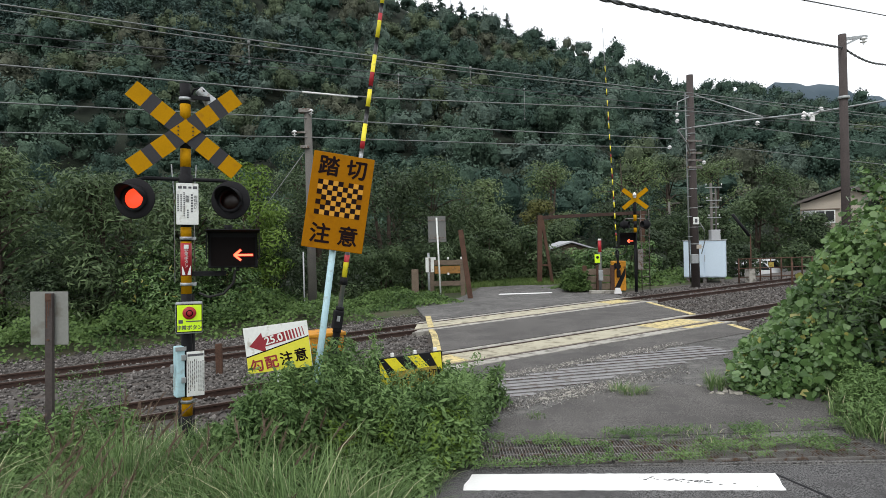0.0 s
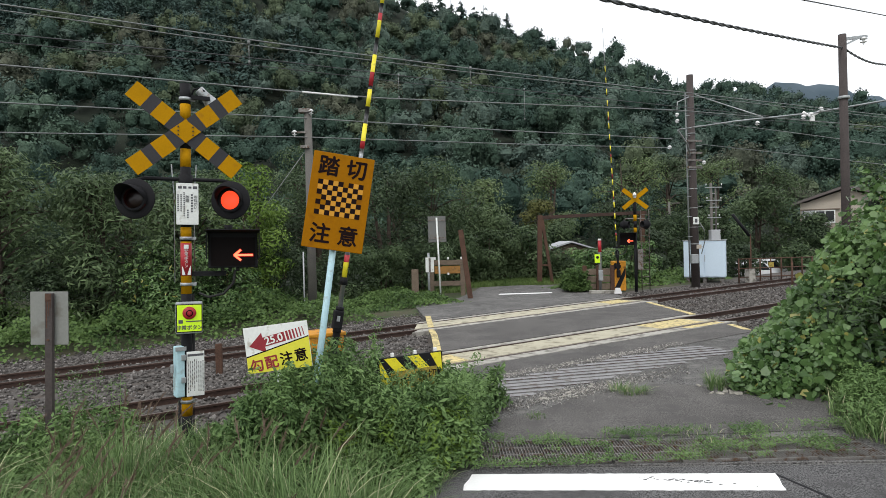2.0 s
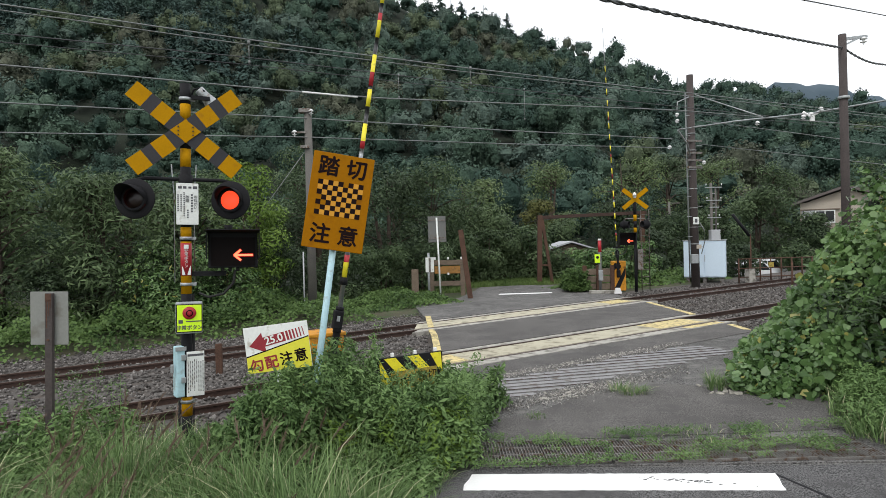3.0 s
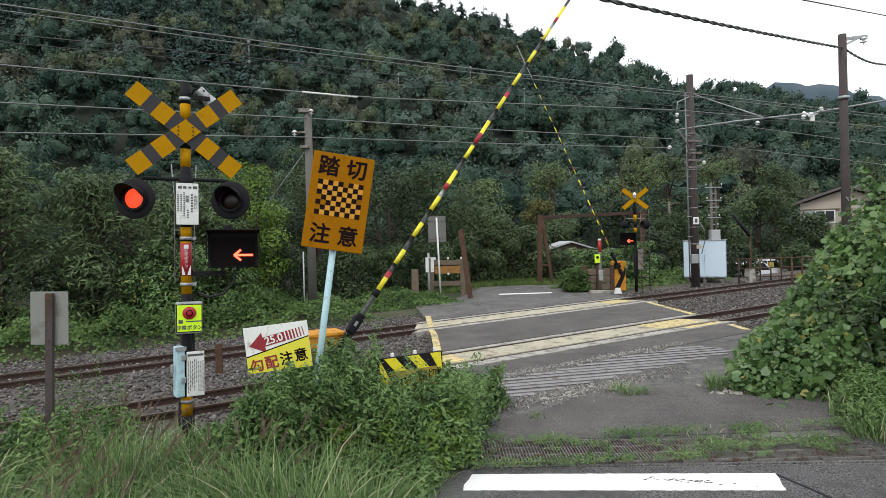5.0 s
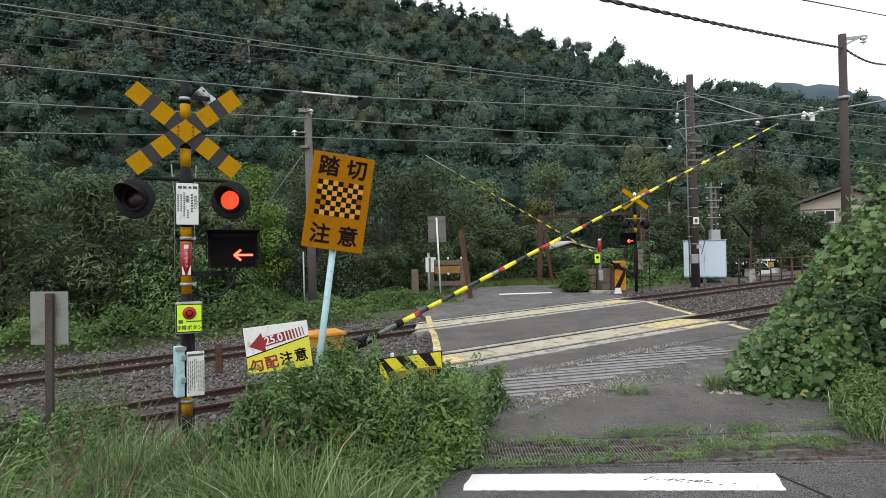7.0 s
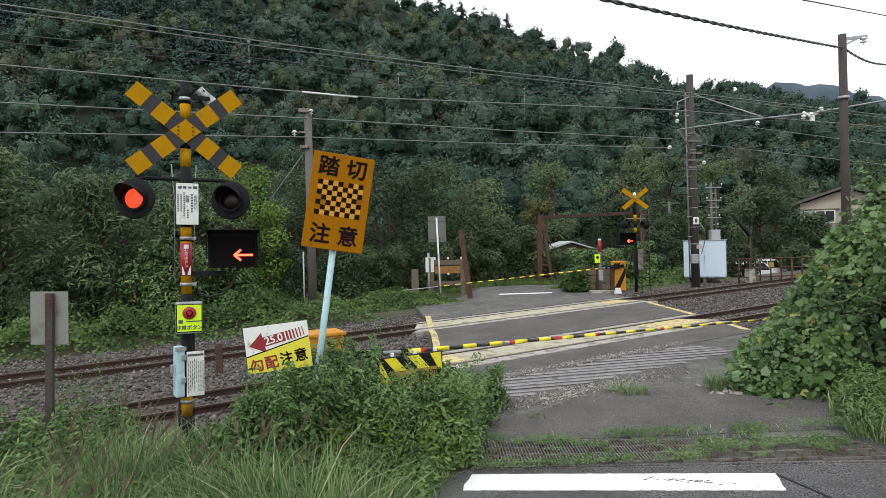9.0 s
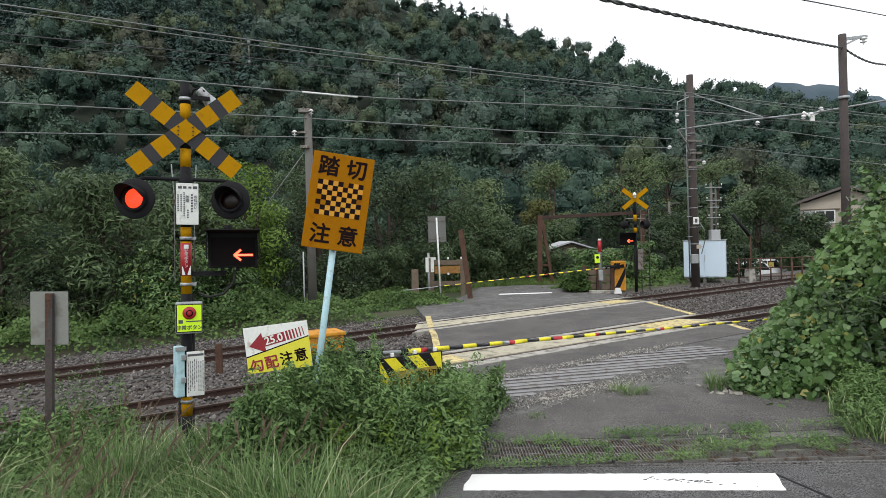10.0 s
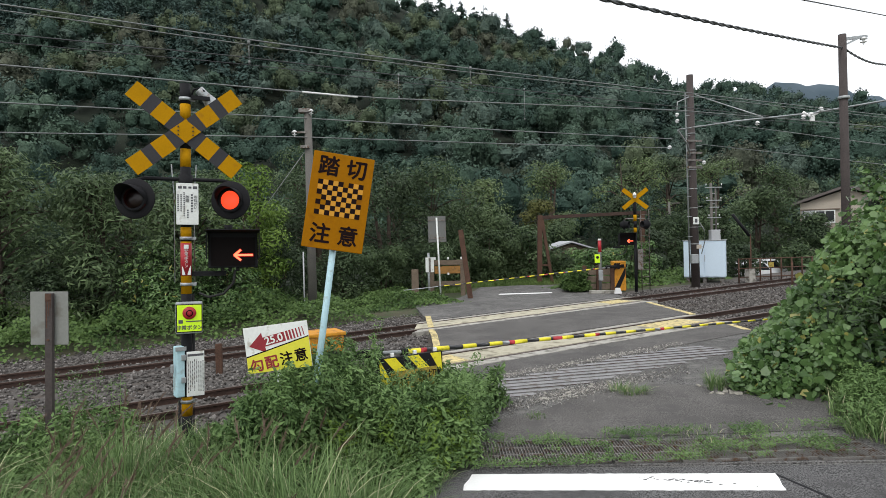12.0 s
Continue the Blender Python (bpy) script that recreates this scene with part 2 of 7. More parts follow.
SIGN_AMBER = surface("faded_amber_sign", (0.30, 0.12, 0.002), 0.6, vary=0.1, grain=40, blotch=3, bump=0.1, stain=(0.24, 0.09, 0.004), stain_amount=0.2, spec=0.06)
SIGN_BRIGHT = surface("bright_amber_square", (0.55, 0.25, 0.012), 0.5, vary=0.1, grain=40, blotch=3, bump=0.1)
SIGN_DARK = surface("dark_brown_lettering", (0.012, 0.006, 0.006), 0.9, vary=0.3, bump=0.05, spec=0.1)
YELLOW = surface("yellow_tape", (0.78, 0.68, 0.03), 0.45, vary=0.12, grain=50, blotch=6, bump=0.1, stain=(0.4, 0.33, 0.05), stain_amount=0.1)
LIME = surface("fluorescent_plate", (0.62, 0.92, 0.02), 0.5, vary=0.05, bump=0.0)
SIGN_YELLOW = surface("yellow_sign_face", (0.66, 0.62, 0.05), 0.5, vary=0.08, bump=0.05)
RED_TAPE = surface("red_tape", (0.38, 0.02, 0.03), 0.45, vary=0.15, bump=0.1)
SIGN_RED = surface("dark_red_lettering", (0.26, 0.02, 0.03), 0.55, vary=0.15, bump=0.05)
ORANGE = surface("orange_machine_paint", (0.62, 0.27, 0.02), 0.5, vary=0.18, grain=40, blotch=4, bump=0.15, stain=(0.25, 0.1, 0.02), stain_amount=0.3)
FADED_ORANGE = surface("faded_orange_paint", (0.34, 0.17, 0.045), 0.7, vary=0.25, grain=40, blotch=4, bump=0.2, stain=(0.15, 0.09, 0.04), stain_amount=0.4)
WHITE = surface("white_enamel", (0.72, 0.74, 0.72), 0.5, vary=0.08, grain=40, blotch=4, bump=0.08, stain=(0.42, 0.4, 0.34), stain_amount=0.2)
INK = surface("printed_ink", (0.08, 0.08, 0.09), 0.6, vary=0.2, bump=0.0)
PALE_BLUE = surface("pale_blue_paint", (0.42, 0.62, 0.68), 0.5, vary=0.12, grain=40, blotch=4, bump=0.1, stain=(0.3, 0.36, 0.36), stain_amount=0.2)
SIGN_BACK = surface("grey_sign_back", (0.145, 0.148, 0.142), 0.55, 0.2, vary=0.15, grain=40, blotch=2, bump=0.1, stain=(0.15, 0.14, 0.12), stain_amount=0.3)
PANEL_BACK = surface("pale_sign_back", (0.23, 0.235, 0.22), 0.55, 0.2, vary=0.12, grain=40, blotch=2, bump=0.1, stain=(0.16, 0.15, 0.13), stain_amount=0.25)
CABINET = surface("pale_blue_cabinet", (0.60, 0.72, 0.83), 0.5, vary=0.06, grain=30, blotch=1, bump=0.05)
POLE_WOOD = surface("tarred_pole", (0.058, 0.047, 0.045), 0.8, vary=0.35, grain=30, blotch=2, bump=0.3)
POLE_GREY = surface("concrete_pole", (0.125, 0.118, 0.108), 0.85, vary=0.25, grain=40, blotch=2, bump=0.3)
TIMBER = surface("weathered_timber", (0.15, 0.115, 0.085), 0.85, vary=0.4, grain=30, blotch=4, bump=0.4)
PORCELAIN = surface("white_porcelain", (0.8, 0.8, 0.8), 0.2, vary=0.03, bump=0.0)
WIRE = surface("dark_cable", (0.05, 0.052, 0.055), 0.5, vary=0.2, bump=0.0)
WIRE_LIGHT = surface("weathered_wire", (0.19, 0.2, 0.2), 0.5, 0.3, vary=0.2, bump=0.0)
PLASTER = surface("cream_plaster", (0.42, 0.37, 0.31), 0.85, vary=0.1, grain=30, blotch=1, bump=0.2)
ROOF = surface("grey_roof", (0.11, 0.095, 0.09), 0.75, vary=0.25, grain=20, blotch=2, bump=0.3)
SHEET_ROOF = surface("pale_sheet_roof", (0.42, 0.43, 0.45), 0.6, 0.1, vary=0.1, grain=10, blotch=1, bump=0.1)
GLASS_DARK = surface("window_glass", (0.02, 0.022, 0.025), 0.08, vary=0.1, bump=0.0, spec=0.25)
CAR_WHITE = surface("white_car_paint", (0.75, 0.76, 0.78), 0.25, vary=0.03, bump=0.0, spec=0.6)
RUBBER = surface("black_rubber", (0.02, 0.02, 0.02), 0.85, vary=0.3, bump=0.2)
BARK = surface("bark", (0.06, 0.045, 0.035), 0.95, vary=0.4, grain=20, blotch=3, bump=0.8)
STONE = surface("pale_rubble", (0.3, 0.285, 0.25), 0.9, vary=0.3, grain=30, blotch=6, bump=0.5)
LAMP_LIT = surface("lit_red_lens", (0.3, 0.01, 0.01), 0.4, vary=0.0, bump=0.0, emit=((1.0, 0.055, 0.018), 1.3))
LAMP_OFF = surface("unlit_red_lens", (0.012, 0.004, 0.004), 0.3, vary=0.1, bump=0.0)
ARROW_LIT = surface("lit_arrow", (0.3, 0.02, 0.01), 0.4, vary=0.0, bump=0.0, emit=((1.0, 0.16, 0.07), 2.2))
ARROW_EDGE = surface("arrow_glow_rim", (0.3, 0.02, 0.01), 0.4, vary=0.0, bump=0.0, emit=((1.0, 0.02, 0.02), 0.7))
SCREEN = surface("unlit_dark_screen", (0.006, 0.004, 0.004), 0.6, vary=0.2, bump=0.0, spec=0.08)

# distance haze is mixed into these leaf colours as extra blue and paleness
HILL_LEAVES = [foliage("hazy_hill_leaves_" + nm, dk, lt, patch=0.25, through_light=0.0, leaf_var=0.25, rough=0.8, ruffle=1.0) for nm, dk, lt in (
    ("deep", (0.019, 0.042, 0.033), (0.059, 0.100, 0.074)), ("green", (0.027, 0.053, 0.038), (0.087, 0.135, 0.094)), ("grey", (0.039, 0.065, 0.056), (0.107, 0.151, 0.120)),
    ("olive", (0.039, 0.058, 0.033), (0.116, 0.148, 0.086)), ("brown", (0.042, 0.052, 0.037), (0.112, 0.121, 0.084)))]
# needle colours carry the same painted haze
CONIFERS = [foliage("hazy_conifer_needles_" + nm, dk, lt, patch=0.3, through_light=0.0, leaf_var=0.3, rough=0.8) for nm, dk, lt in (
    ("blue", (0.025, 0.050, 0.045), (0.068, 0.111, 0.097)), ("dark", (0.021, 0.042, 0.036), (0.059, 0.095, 0.077)))]
L_PALE = foliage("pale_tree_leaves", (0.060, 0.095, 0.042), (0.19, 0.25, 0.11), patch=0.4, leaf_var=0.3)
L_TREE = foliage("tree_leaves", (0.016, 0.033, 0.016), (0.124, 0.178, 0.084), patch=0.45)
L_DARKTREE = foliage("dark_tree_leaves", (0.012, 0.024, 0.013), (0.086, 0.126, 0.063), patch=0.45)
L_BAMBOO = foliage("slender_leaves", (0.018, 0.038, 0.017), (0.158, 0.222, 0.103), patch=0.6)
L_BRIGHT = foliage("bright_young_leaves", (0.06, 0.12, 0.02), (0.2, 0.3, 0.06), patch=0.8)
L_YELLOW = foliage("yellowish_leaves", (0.06, 0.075, 0.02), (0.15, 0.15, 0.05), patch=0.6)
L_VINE = foliage("vine_leaves", (0.030, 0.080, 0.020), (0.20, 0.32, 0.115), accent=(0.32, 0.31, 0.09), accent_share=0.03, patch=1.0, rough=0.36, through_light=0.3, gloss=0.4)
L_CARPET = foliage("creeping_leaves", (0.019, 0.048, 0.013), (0.155, 0.245, 0.075), patch=0.7, through_light=0.25)
L_WEED = foliage("weed_leaves", (0.036, 0.08, 0.024), (0.20, 0.31, 0.11), patch=1.6, through_light=0.15)
L_GRASS = foliage("grass_blades", (0.026, 0.062, 0.018), (0.20, 0.30, 0.115), accent=(0.42, 0.42, 0.26), accent_share=0.08, patch=1.6, leaf_var=0.6, through_light=0.12)
L_DRYGRASS = foliage("reddish_grass", (0.08, 0.055, 0.04), (0.20, 0.145, 0.11), patch=1.0)
L_GRASSFAR = foliage("verge_grass", (0.05, 0.09, 0.025), (0.16, 0.23, 0.07), patch=0.5)
# far woods: the blue of the air is painted into the leaf colour
L_FAR = foliage("hazy_distant_woods", (0.05, 0.075, 0.095), (0.085, 0.115, 0.14), patch=0.02, through_light=0.0, rough=0.9)


# ---- terrain: one sheet with the wooded hill ----
CREST_X = [-400, -200, -115, -60, -7, 35, 55, 73, 87, 100, 112, 135, 160, 230, 400]
CREST_H = [150, 118, 96, 112, 84, 68, 61, 54, 47.5, 50, 48.5, 41, 33.5, 18, 6]


def hill(x, y):
    top = np.interp(x, CREST_X, CREST_H)
    foot = 62.0 + 0.10 * np.clip(x, 0, 200)
    u = np.clip((y - foot) / (225.0 - foot), 0, 1)
    back = np.clip((y - 225.0) / 400.0, 0, 1)
    rough = 2.5 * np.sin(x * 0.11 + y * 0.05) * np.sin(y * 0.09 - x * 0.04) * np.clip(u * 6, 0, 1)
    return (top * (0.78 * u + 0.22 * u * u) + rough) * (1 - back) ** 2


def terrain_z(x, y):
    s, n = x * DX + y * DY, -x * DY + y * DX
    base = GRADE * np.clip(s, -40, 60)
    dip = -0.16 + 0.10 * np.clip((8.6 - n) / 1.0, 0, 1) + 0.12 * np.clip((n - 17.6) / 1.5, 0, 1)
    low = 1.0 * np.clip((x - 13.0) / 1.5, 0, 1) * np.clip((26 - x) / 2, 0, 1) * np.clip((y - 29.0) / 2.0, 0, 1) * np.clip((40 - y) / 2, 0, 1)
    return base + dip - low + hill(x, y)


def spread(stops):
    out = [stops[0][0]]
    for end, step in stops[1:]:
        out += list(np.arange(out[-1] + step, end + step * 0.5, step))
    return np.array(out)


gx = spread([(-3000, 0), (-400, 400), (-160, 20), (-40, 6), (-12, 2), (20, 0.5), (60, 3), (260, 8), (3000, 400)])
gy = spread([(-600, 0), (-20, 60), (0, 4), (34, 0.5), (60, 2), (240, 5), (700, 40), (4000, 300)])
XX, YY = np.meshgrid(gx, gy)
ZZ = terrain_z(XX, YY)
w = len(gx)
idx = np.arange(len(gx) * len(gy)).reshape(len(gy), w)
quads = np.stack([idx[:-1, :-1], idx[:-1, 1:], idx[1:, 1:], idx[1:, :-1]], -1).reshape(-1, 4)
ground = new("ground", indexed_mesh("ground", np.stack([XX, YY, ZZ], -1).reshape(-1, 3), quads, SOIL))
# ground beyond y = 33 is coloured dark to paint shade under the woods
ground.data.materials.append(GAP_SHADE)
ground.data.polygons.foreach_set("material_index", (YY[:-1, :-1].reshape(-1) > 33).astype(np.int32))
tagged(ground, "weedy soil rising into a steep wooded hill", "ground", kind="structure")


def slab(name, outline, top, thick, material, label, category, parent=None):
    """A flat piece of paving that follows the gradient; outline in x, y."""
    bm = bmesh.new()
    a = [bm.verts.new((x, y, ground_z(x, y) + top)) for x, y in outline]
    b = [bm.verts.new((x, y, ground_z(x, y) + top - thick)) for x, y in outline]
    bm.faces.new(a)
    bm.faces.new(b[::-1])
    for i in range(len(a)):
        j = (i + 1) % len(a)
        bm.faces.new((a[j], a[i], b[i], b[j]))
    bmesh.ops.recalc_face_normals(bm, faces=bm.faces)
    ob = part(name, bm, material, parent)
    if parent is None:
        tagged(ob, label, category, kind="structure")
    return ob


def cut(x, n):
    """The point at x on the line n."""
    return (x, (n + x * DY) / DX)


LEFT, RIGHT = -0.22, 6.95
A0, A1 = N1 - HALF - 0.46, N1 + HALF + 0.30
B0, B1 = N2 - HALF - 0.36, N2 + HALF + 0.36
slab("road_front", [(-1.6, -6), (-0.62, 5.9), (-0.2, 6.62), (5.4, 6.18), (6.6, 5.9), (6.4, -6)], -0.002, 0.2, FRONT_ASPHALT, "dark grey asphalt lane with a white stop line", "road")
slab("road_near", [(-0.2, 6.63), (-0.1, 7.2), (0.0, 9.0), cut(LEFT, 8.75), cut(RIGHT, 8.75), (7.2, 11), (6.6, 5.91), (5.4, 6.19)], -0.004, 0.2, OLD_ASPHALT, "worn cracked grey asphalt lane before the crossing", "road")
slab("road_approach", [cut(LEFT, 8.72), cut(LEFT, A0), cut(RIGHT + 0.1, A0), cut(RIGHT + 0.1, 8.72)], 0.006, 0.22, ASPHALT, "dark asphalt strip before the rails", "road")
slab("road_middle", [cut(LEFT, A1), cut(LEFT - 0.2, B0), cut(RIGHT - 0.25, B0), cut(RIGHT - 0.05, A1)], 0.0, 0.2, ASPHALT, "dark patched asphalt between the two tracks", "road")
slab("road_far", [cut(-0.5, B1), (-1.0, 21.9), (-1.0, 22.7), (0.6, 24.6), (1.4, 27.6), (1.7, 29.0), (3.6, 29.2), (5.2, 28.3), (6.0, 26.2), (6.3, 24.6), cut(6.55, B1)], 0.0, 0.2, OLD_ASPHALT, "grey asphalt road and path beyond the tracks", "road")
slab("path_far", [(-0.98, 21.7), (-9.5, 16.8), (-9.8, 17.5), (-0.98, 22.7)], -0.06, 0.1, OLD_ASPHALT, "grey asphalt path beside the far track", "path")
slab("asphalt_patch", [(0.55, 7.42), (0.7, 8.3), (1.25, 8.55), (1.9, 9.25), (2.6, 9.5), (3.3, 9.85), (4.3, 9.5), (5.3, 8.9), (5.4, 7.5), (4.4, 7.35)], 0.004, 0.02, ASPHALT, "dark resurfaced asphalt patch", "road")
rl = random.Random(12)
edge = [(0.247 + 2.996 * u / 60, 6.447 - 0.308 * u / 60 + rl.gauss(0, 0.003)) for u in range(61)] + [(3.21, 6.0), (3.16, 5.86)]
edge += [(3.135 - 2.99 * u / 60, 5.741 + 0.315 * u / 60 + rl.gauss(0, 0.003)) for u in range(61)] + [(0.155, 6.18), (0.215, 6.32)]
slab("stop_line", edge, 0.003, 0.01, WHITE_LINE, "fresh white stop line across the lane", "road marking")
for i in range(60):
    x = rl.gauss(2.35, 0.22)
    y = 6.0 - 0.1 * (x - 2.35) + (0.10 - 0.22 * max(0.0, x - 2.1)) + rl.gauss(0, 0.022)
    a, q = rl.uniform(0.008, 0.034), rl.uniform(0.004, 0.016)
    slab("worn_spot" if i == 0 else "worn_spot.%03d" % i, [(x + a * rl.uniform(0.4, 1) * math.cos(w), y + q * rl.uniform(0.4, 1) * math.sin(w)) for w in (0.2, 1.1, 2.0, 3.1, 4.0, 5.2)], 0.0045, 0.001, FRONT_ASPHALT, "worn spot in the white stop line", "road marking")
slab("asphalt_crack", [(3.22, 6.14), (3.25, 6.14), (3.46, 5.5), (3.42, 5.5)], 0.0005, 0.01, BLACK, "thin dark crack in the asphalt", "crack")
slab("far_line", [(2.2, 25.1), (2.3, 25.5), (4.4, 25.2), (4.3, 24.9)], 0.005, 0.01, WHITE_LINE, "worn white stop line across the far lane", "road marking")
for i, (x0, n0, x1, n1) in enumerate([(LEFT - 0.02, A1 + 0.1, LEFT - 0.12, N2 - 1.75), (LEFT - 0.12, N2 - 1.7, LEFT - 0.22, B0 + 0.1), (-0.46, N2 - 0.35, -0.6, B1 + 0.9), (RIGHT - 0.1, A1 - 0.05, RIGHT - 0.3, B0 - 0.1), (RIGHT + 0.0, 9.0, RIGHT + 0.0, 9.75)]):
    p, q = cut(x0, n0), cut(x1, n1)
    slab("yellow_edge_line" if i == 0 else "yellow_edge_line.%03d" % i, [p, q, (q[0] + 0.16, q[1] - 0.02), (p[0] + 0.16, p[1] - 0.02)], 0.008, 0.05, YELLOW_LINE, "yellow painted kerb line at the crossing edge", "road marking")

# ---- tracks ----
RAIL_PROFILE = [(-0.062, -0.15), (0.062, -0.15), (0.062, -0.14), (0.012, -0.12), (0.009, -0.04), (0.034, -0.032), (0.034, -0.006), (0.026, 0.0), (-0.026, 0.0), (-0.034, -0.006), (-0.034, -0.032), (-0.009, -0.04), (-0.012, -0.12), (-0.062, -0.14)]
for centre in (N1, N2):
    track = thing("railway_track", TRACK @ pose(0, centre, 0.0), "narrow gauge railway track with rusty rails in grey ballast", "railway track", "railway tracks", "structure")
    for side in (-HALF, HALF):
        bm = bmesh.new()
        k = len(RAIL_PROFILE)
        ends = [[bm.verts.new((x, side + y, z)) for y, z in RAIL_PROFILE] for x in (-45, 70)]
        for i in range(k):
            f = bm.faces.new((ends[0][i], ends[1][i], ends[1][(i + 1) % k], ends[0][(i + 1) % k]))
            f.material_index = 1 if i == 7 else 0
        bmesh.ops.recalc_face_normals(bm, faces=bm.faces)
        part("rail", bm, [RAIL_RUST, RAIL_TOP], track)
    sleeper = bmesh.new()
    box(sleeper, (0, 0, -0.19), (0.2, 1.9, 0.1), bevel=0.01)
    me = mesh_of(sleeper, "sleeper")
    me.materials.append(TIMBER)
    for i in range(60):
        x = -6 + i * 0.66
        if 6.0 < x < 17:
            continue
        ob = new("sleeper", me)
        ob.parent = track
        ob.matrix_basis = pose(x, 0, 0)

bed = bmesh.new()
rows = []
for s in np.arange(-45, 71, 1.0):
    rows.append([bed.verts.new(G(s, n, z)) for n, z in ((8.75, -0.3), (9.35, -0.14), (10.2, -0.125), (11.5, -0.125), (13.0, -0.14), (14.6, -0.125), (16.0, -0.125), (17.0, -0.14), (18.4, -0.11), (19.3, -0.2))])
for a, b in zip(rows, rows[1:]):
    for i in range(9):
        bed.faces.new((a[i], b[i], b[i + 1], a[i + 1])).smooth = True
tagged(part("ballast_bed", bed, BALLAST), "grey crushed stone ballast under the tracks", "ballast", kind="structure")

crossing = thing("crossing_surface", TRACK, "cream and concrete crossing panels beside the rails", "crossing panels", kind="structure")


def panel_row(n0, n1, s0, s1, material, length, z=-0.004, taper=(0, 0)):
    """A row of panels between n0 and n1 with slanting ends."""
    count = max(1, round((s1 - s0) / length))
    for i in range(count):
        a, b = s0 + (s1 - s0) * i / count + 0.006, s0 + (s1 - s0) * (i + 1) / count - 0.006
        la = taper[0] if i == 0 else 0
        lb = taper[1] if i == count - 1 else 0
        bm = bmesh.new()
        lo = [(a, n0), (b, n0), (b + lb, n1), (a + la, n1)] if (la or lb) else [(a, n0), (b, n0), (b, n1), (a, n1)]
        top = [bm.verts.new((x, y, z)) for x, y in lo]
        bot = [bm.verts.new((x, y, z - 0.16)) for x, y in lo]
        bm.faces.new(top)
        bm.faces.new(bot[::-1])
        for j in range(4):
            bm.faces.new((top[(j + 1) % 4], top[j], bot[j], bot[(j + 1) % 4]))
        bmesh.ops.recalc_face_normals(bm, faces=bm.faces)
        bmesh.ops.bevel(bm, geom=[e for e in bm.edges if abs(e.verts[0].co.z - z) < 1e-4 and abs(e.verts[1].co.z - z) < 1e-4], offset=0.008, segments=1, affect="EDGES")
        part("panel", bm, material, crossing)


for c, s0, s1 in ((N1, 5.55, 14.3), (N2, 7.9, 16.6)):
    panel_row(c - HALF + 0.10, c + HALF - 0.10, s0 - 0.2, s1, PANEL, 1.6, taper=(0.5, -0.5))
    panel_row(c - HALF - 0.36, c - HALF - 0.05, s0 - 0.5, s1 + 0.1, CONCRETE, 2.2, taper=(0.35, -0.3))
    panel_row(c + HALF + 0.05, c + HALF + 0.26, s0 + 0.3, s1 + 0.5, CONCRETE, 2.2, taper=(0.3, -0.3))
for s0, n0, ln, wd in ((12.95, N1, 1.6, 0.76), (13.3, N1 - HALF - 0.2, 1.3, 0.24), (6.15, N1, 0.9, 0.76), (15.6, N2, 1.0, 0.7)):
    bm = bmesh.new()
    box(bm, (s0, n0, -0.001), (ln, wd, 0.004))
    part("yellow_band", bm, YELLOW_LINE, crossing, "yellow paint on the panel end")

# ---- drain with slatted steel covers before the crossing ----
drain = thing("drain_cover", TRACK, "slatted grey steel drain covers across the road", "drain cover", kind="structure")
# bed coloured black to paint the shade seen down between the slats
bm = bmesh.new()
box(bm, (8.1, 8.1, -0.26), (6.0, 1.25, 0.1))
part("drain_bed", bm, BLACK, drain)
ang = radians(-21)
for i in range(21):
    # each slat crosses the strip at a slant
    sx = 2.6 + i * 0.58
    x0, x1 = sx, sx + 1.08 / math.tan(-ang)
    ca, cb = max(x0, 5.25), min(x1, 10.95)
    if cb - ca < 0.25:
        continue
    f0, f1 = (ca - x0) / (x1 - x0), (cb - x0) / (x1 - x0)
    p, q = Vector((ca, 8.66 - 1.08 * f0, 0)), Vector((cb, 8.66 - 1.08 * f1, 0))
    bm = bmesh.new()
    mid, ln = (p + q) / 2, (q - p).length
    box(bm, (mid.x, mid.y, -0.022 + random.uniform(-0.004, 0.004)), (ln, 0.13, 0.05), pose(0, 0, 0, random.uniform(-3, 3) if mid.x < 6.6 else 0, 0, math.degrees(math.atan2(q.y - p.y, q.x - p.x)) + (random.uniform(-7, 7) if mid.x < 6.6 else 0)), bevel=0.004)
    bm.normal_update()
    # rusty side faces; their dark colour also stands in for gap shade
    for f in bm.faces:
        f.material_index = int(abs(f.normal.z) < 0.3)
    part("slat", bm, [PLATE_STEEL, RAIL_RUST], drain)
for y in (7.5, 8.7):
    for i in range(8):
        bm = bmesh.new()
        box(bm, (5.6 + i * 0.72, y + random.uniform(-0.03, 0.03), -0.045 + random.uniform(-0.012, 0.006)), (random.uniform(0.4, 0.7), random.uniform(0.05, 0.1), 0.09), bevel=0.02)
        part("concrete_edge", bm, OLD_ASPHALT, drain)

# grating over the near gutter
grate = thing("gutter_grating", pose(0, 0, 0), "rusty steel gutter grating overgrown with weeds", "grating", kind="structure")
for i in range(6):
    bm = bmesh.new()
    x0 = 0.38 + i * 0.7
    yc = 7.0 - i * 0.055
    for j in range(20):
        box(bm, (x0 + j * 0.0353, yc + 0.0, 0), (0.010, 0.66, 0.035))
    for yy in (-0.33, -0.11, 0.11, 0.33):
        box(bm, (x0 + 0.33, yc + yy, 0.004), (0.68, 0.014, 0.03))
    for v in bm.verts:
        v.co.z += ground_z(v.co.x, v.co.y) + 0.012
    part("grating_panel", bm, DARK_STEEL, grate)
bm = bmesh.new()
box(bm, (2.43, 6.86, 0.045), (4.25, 0.66, 0.03), pose(0, 0, 0, 0, -1.2, -4.4))
part("gutter_bed", bm, SOIL, grate)
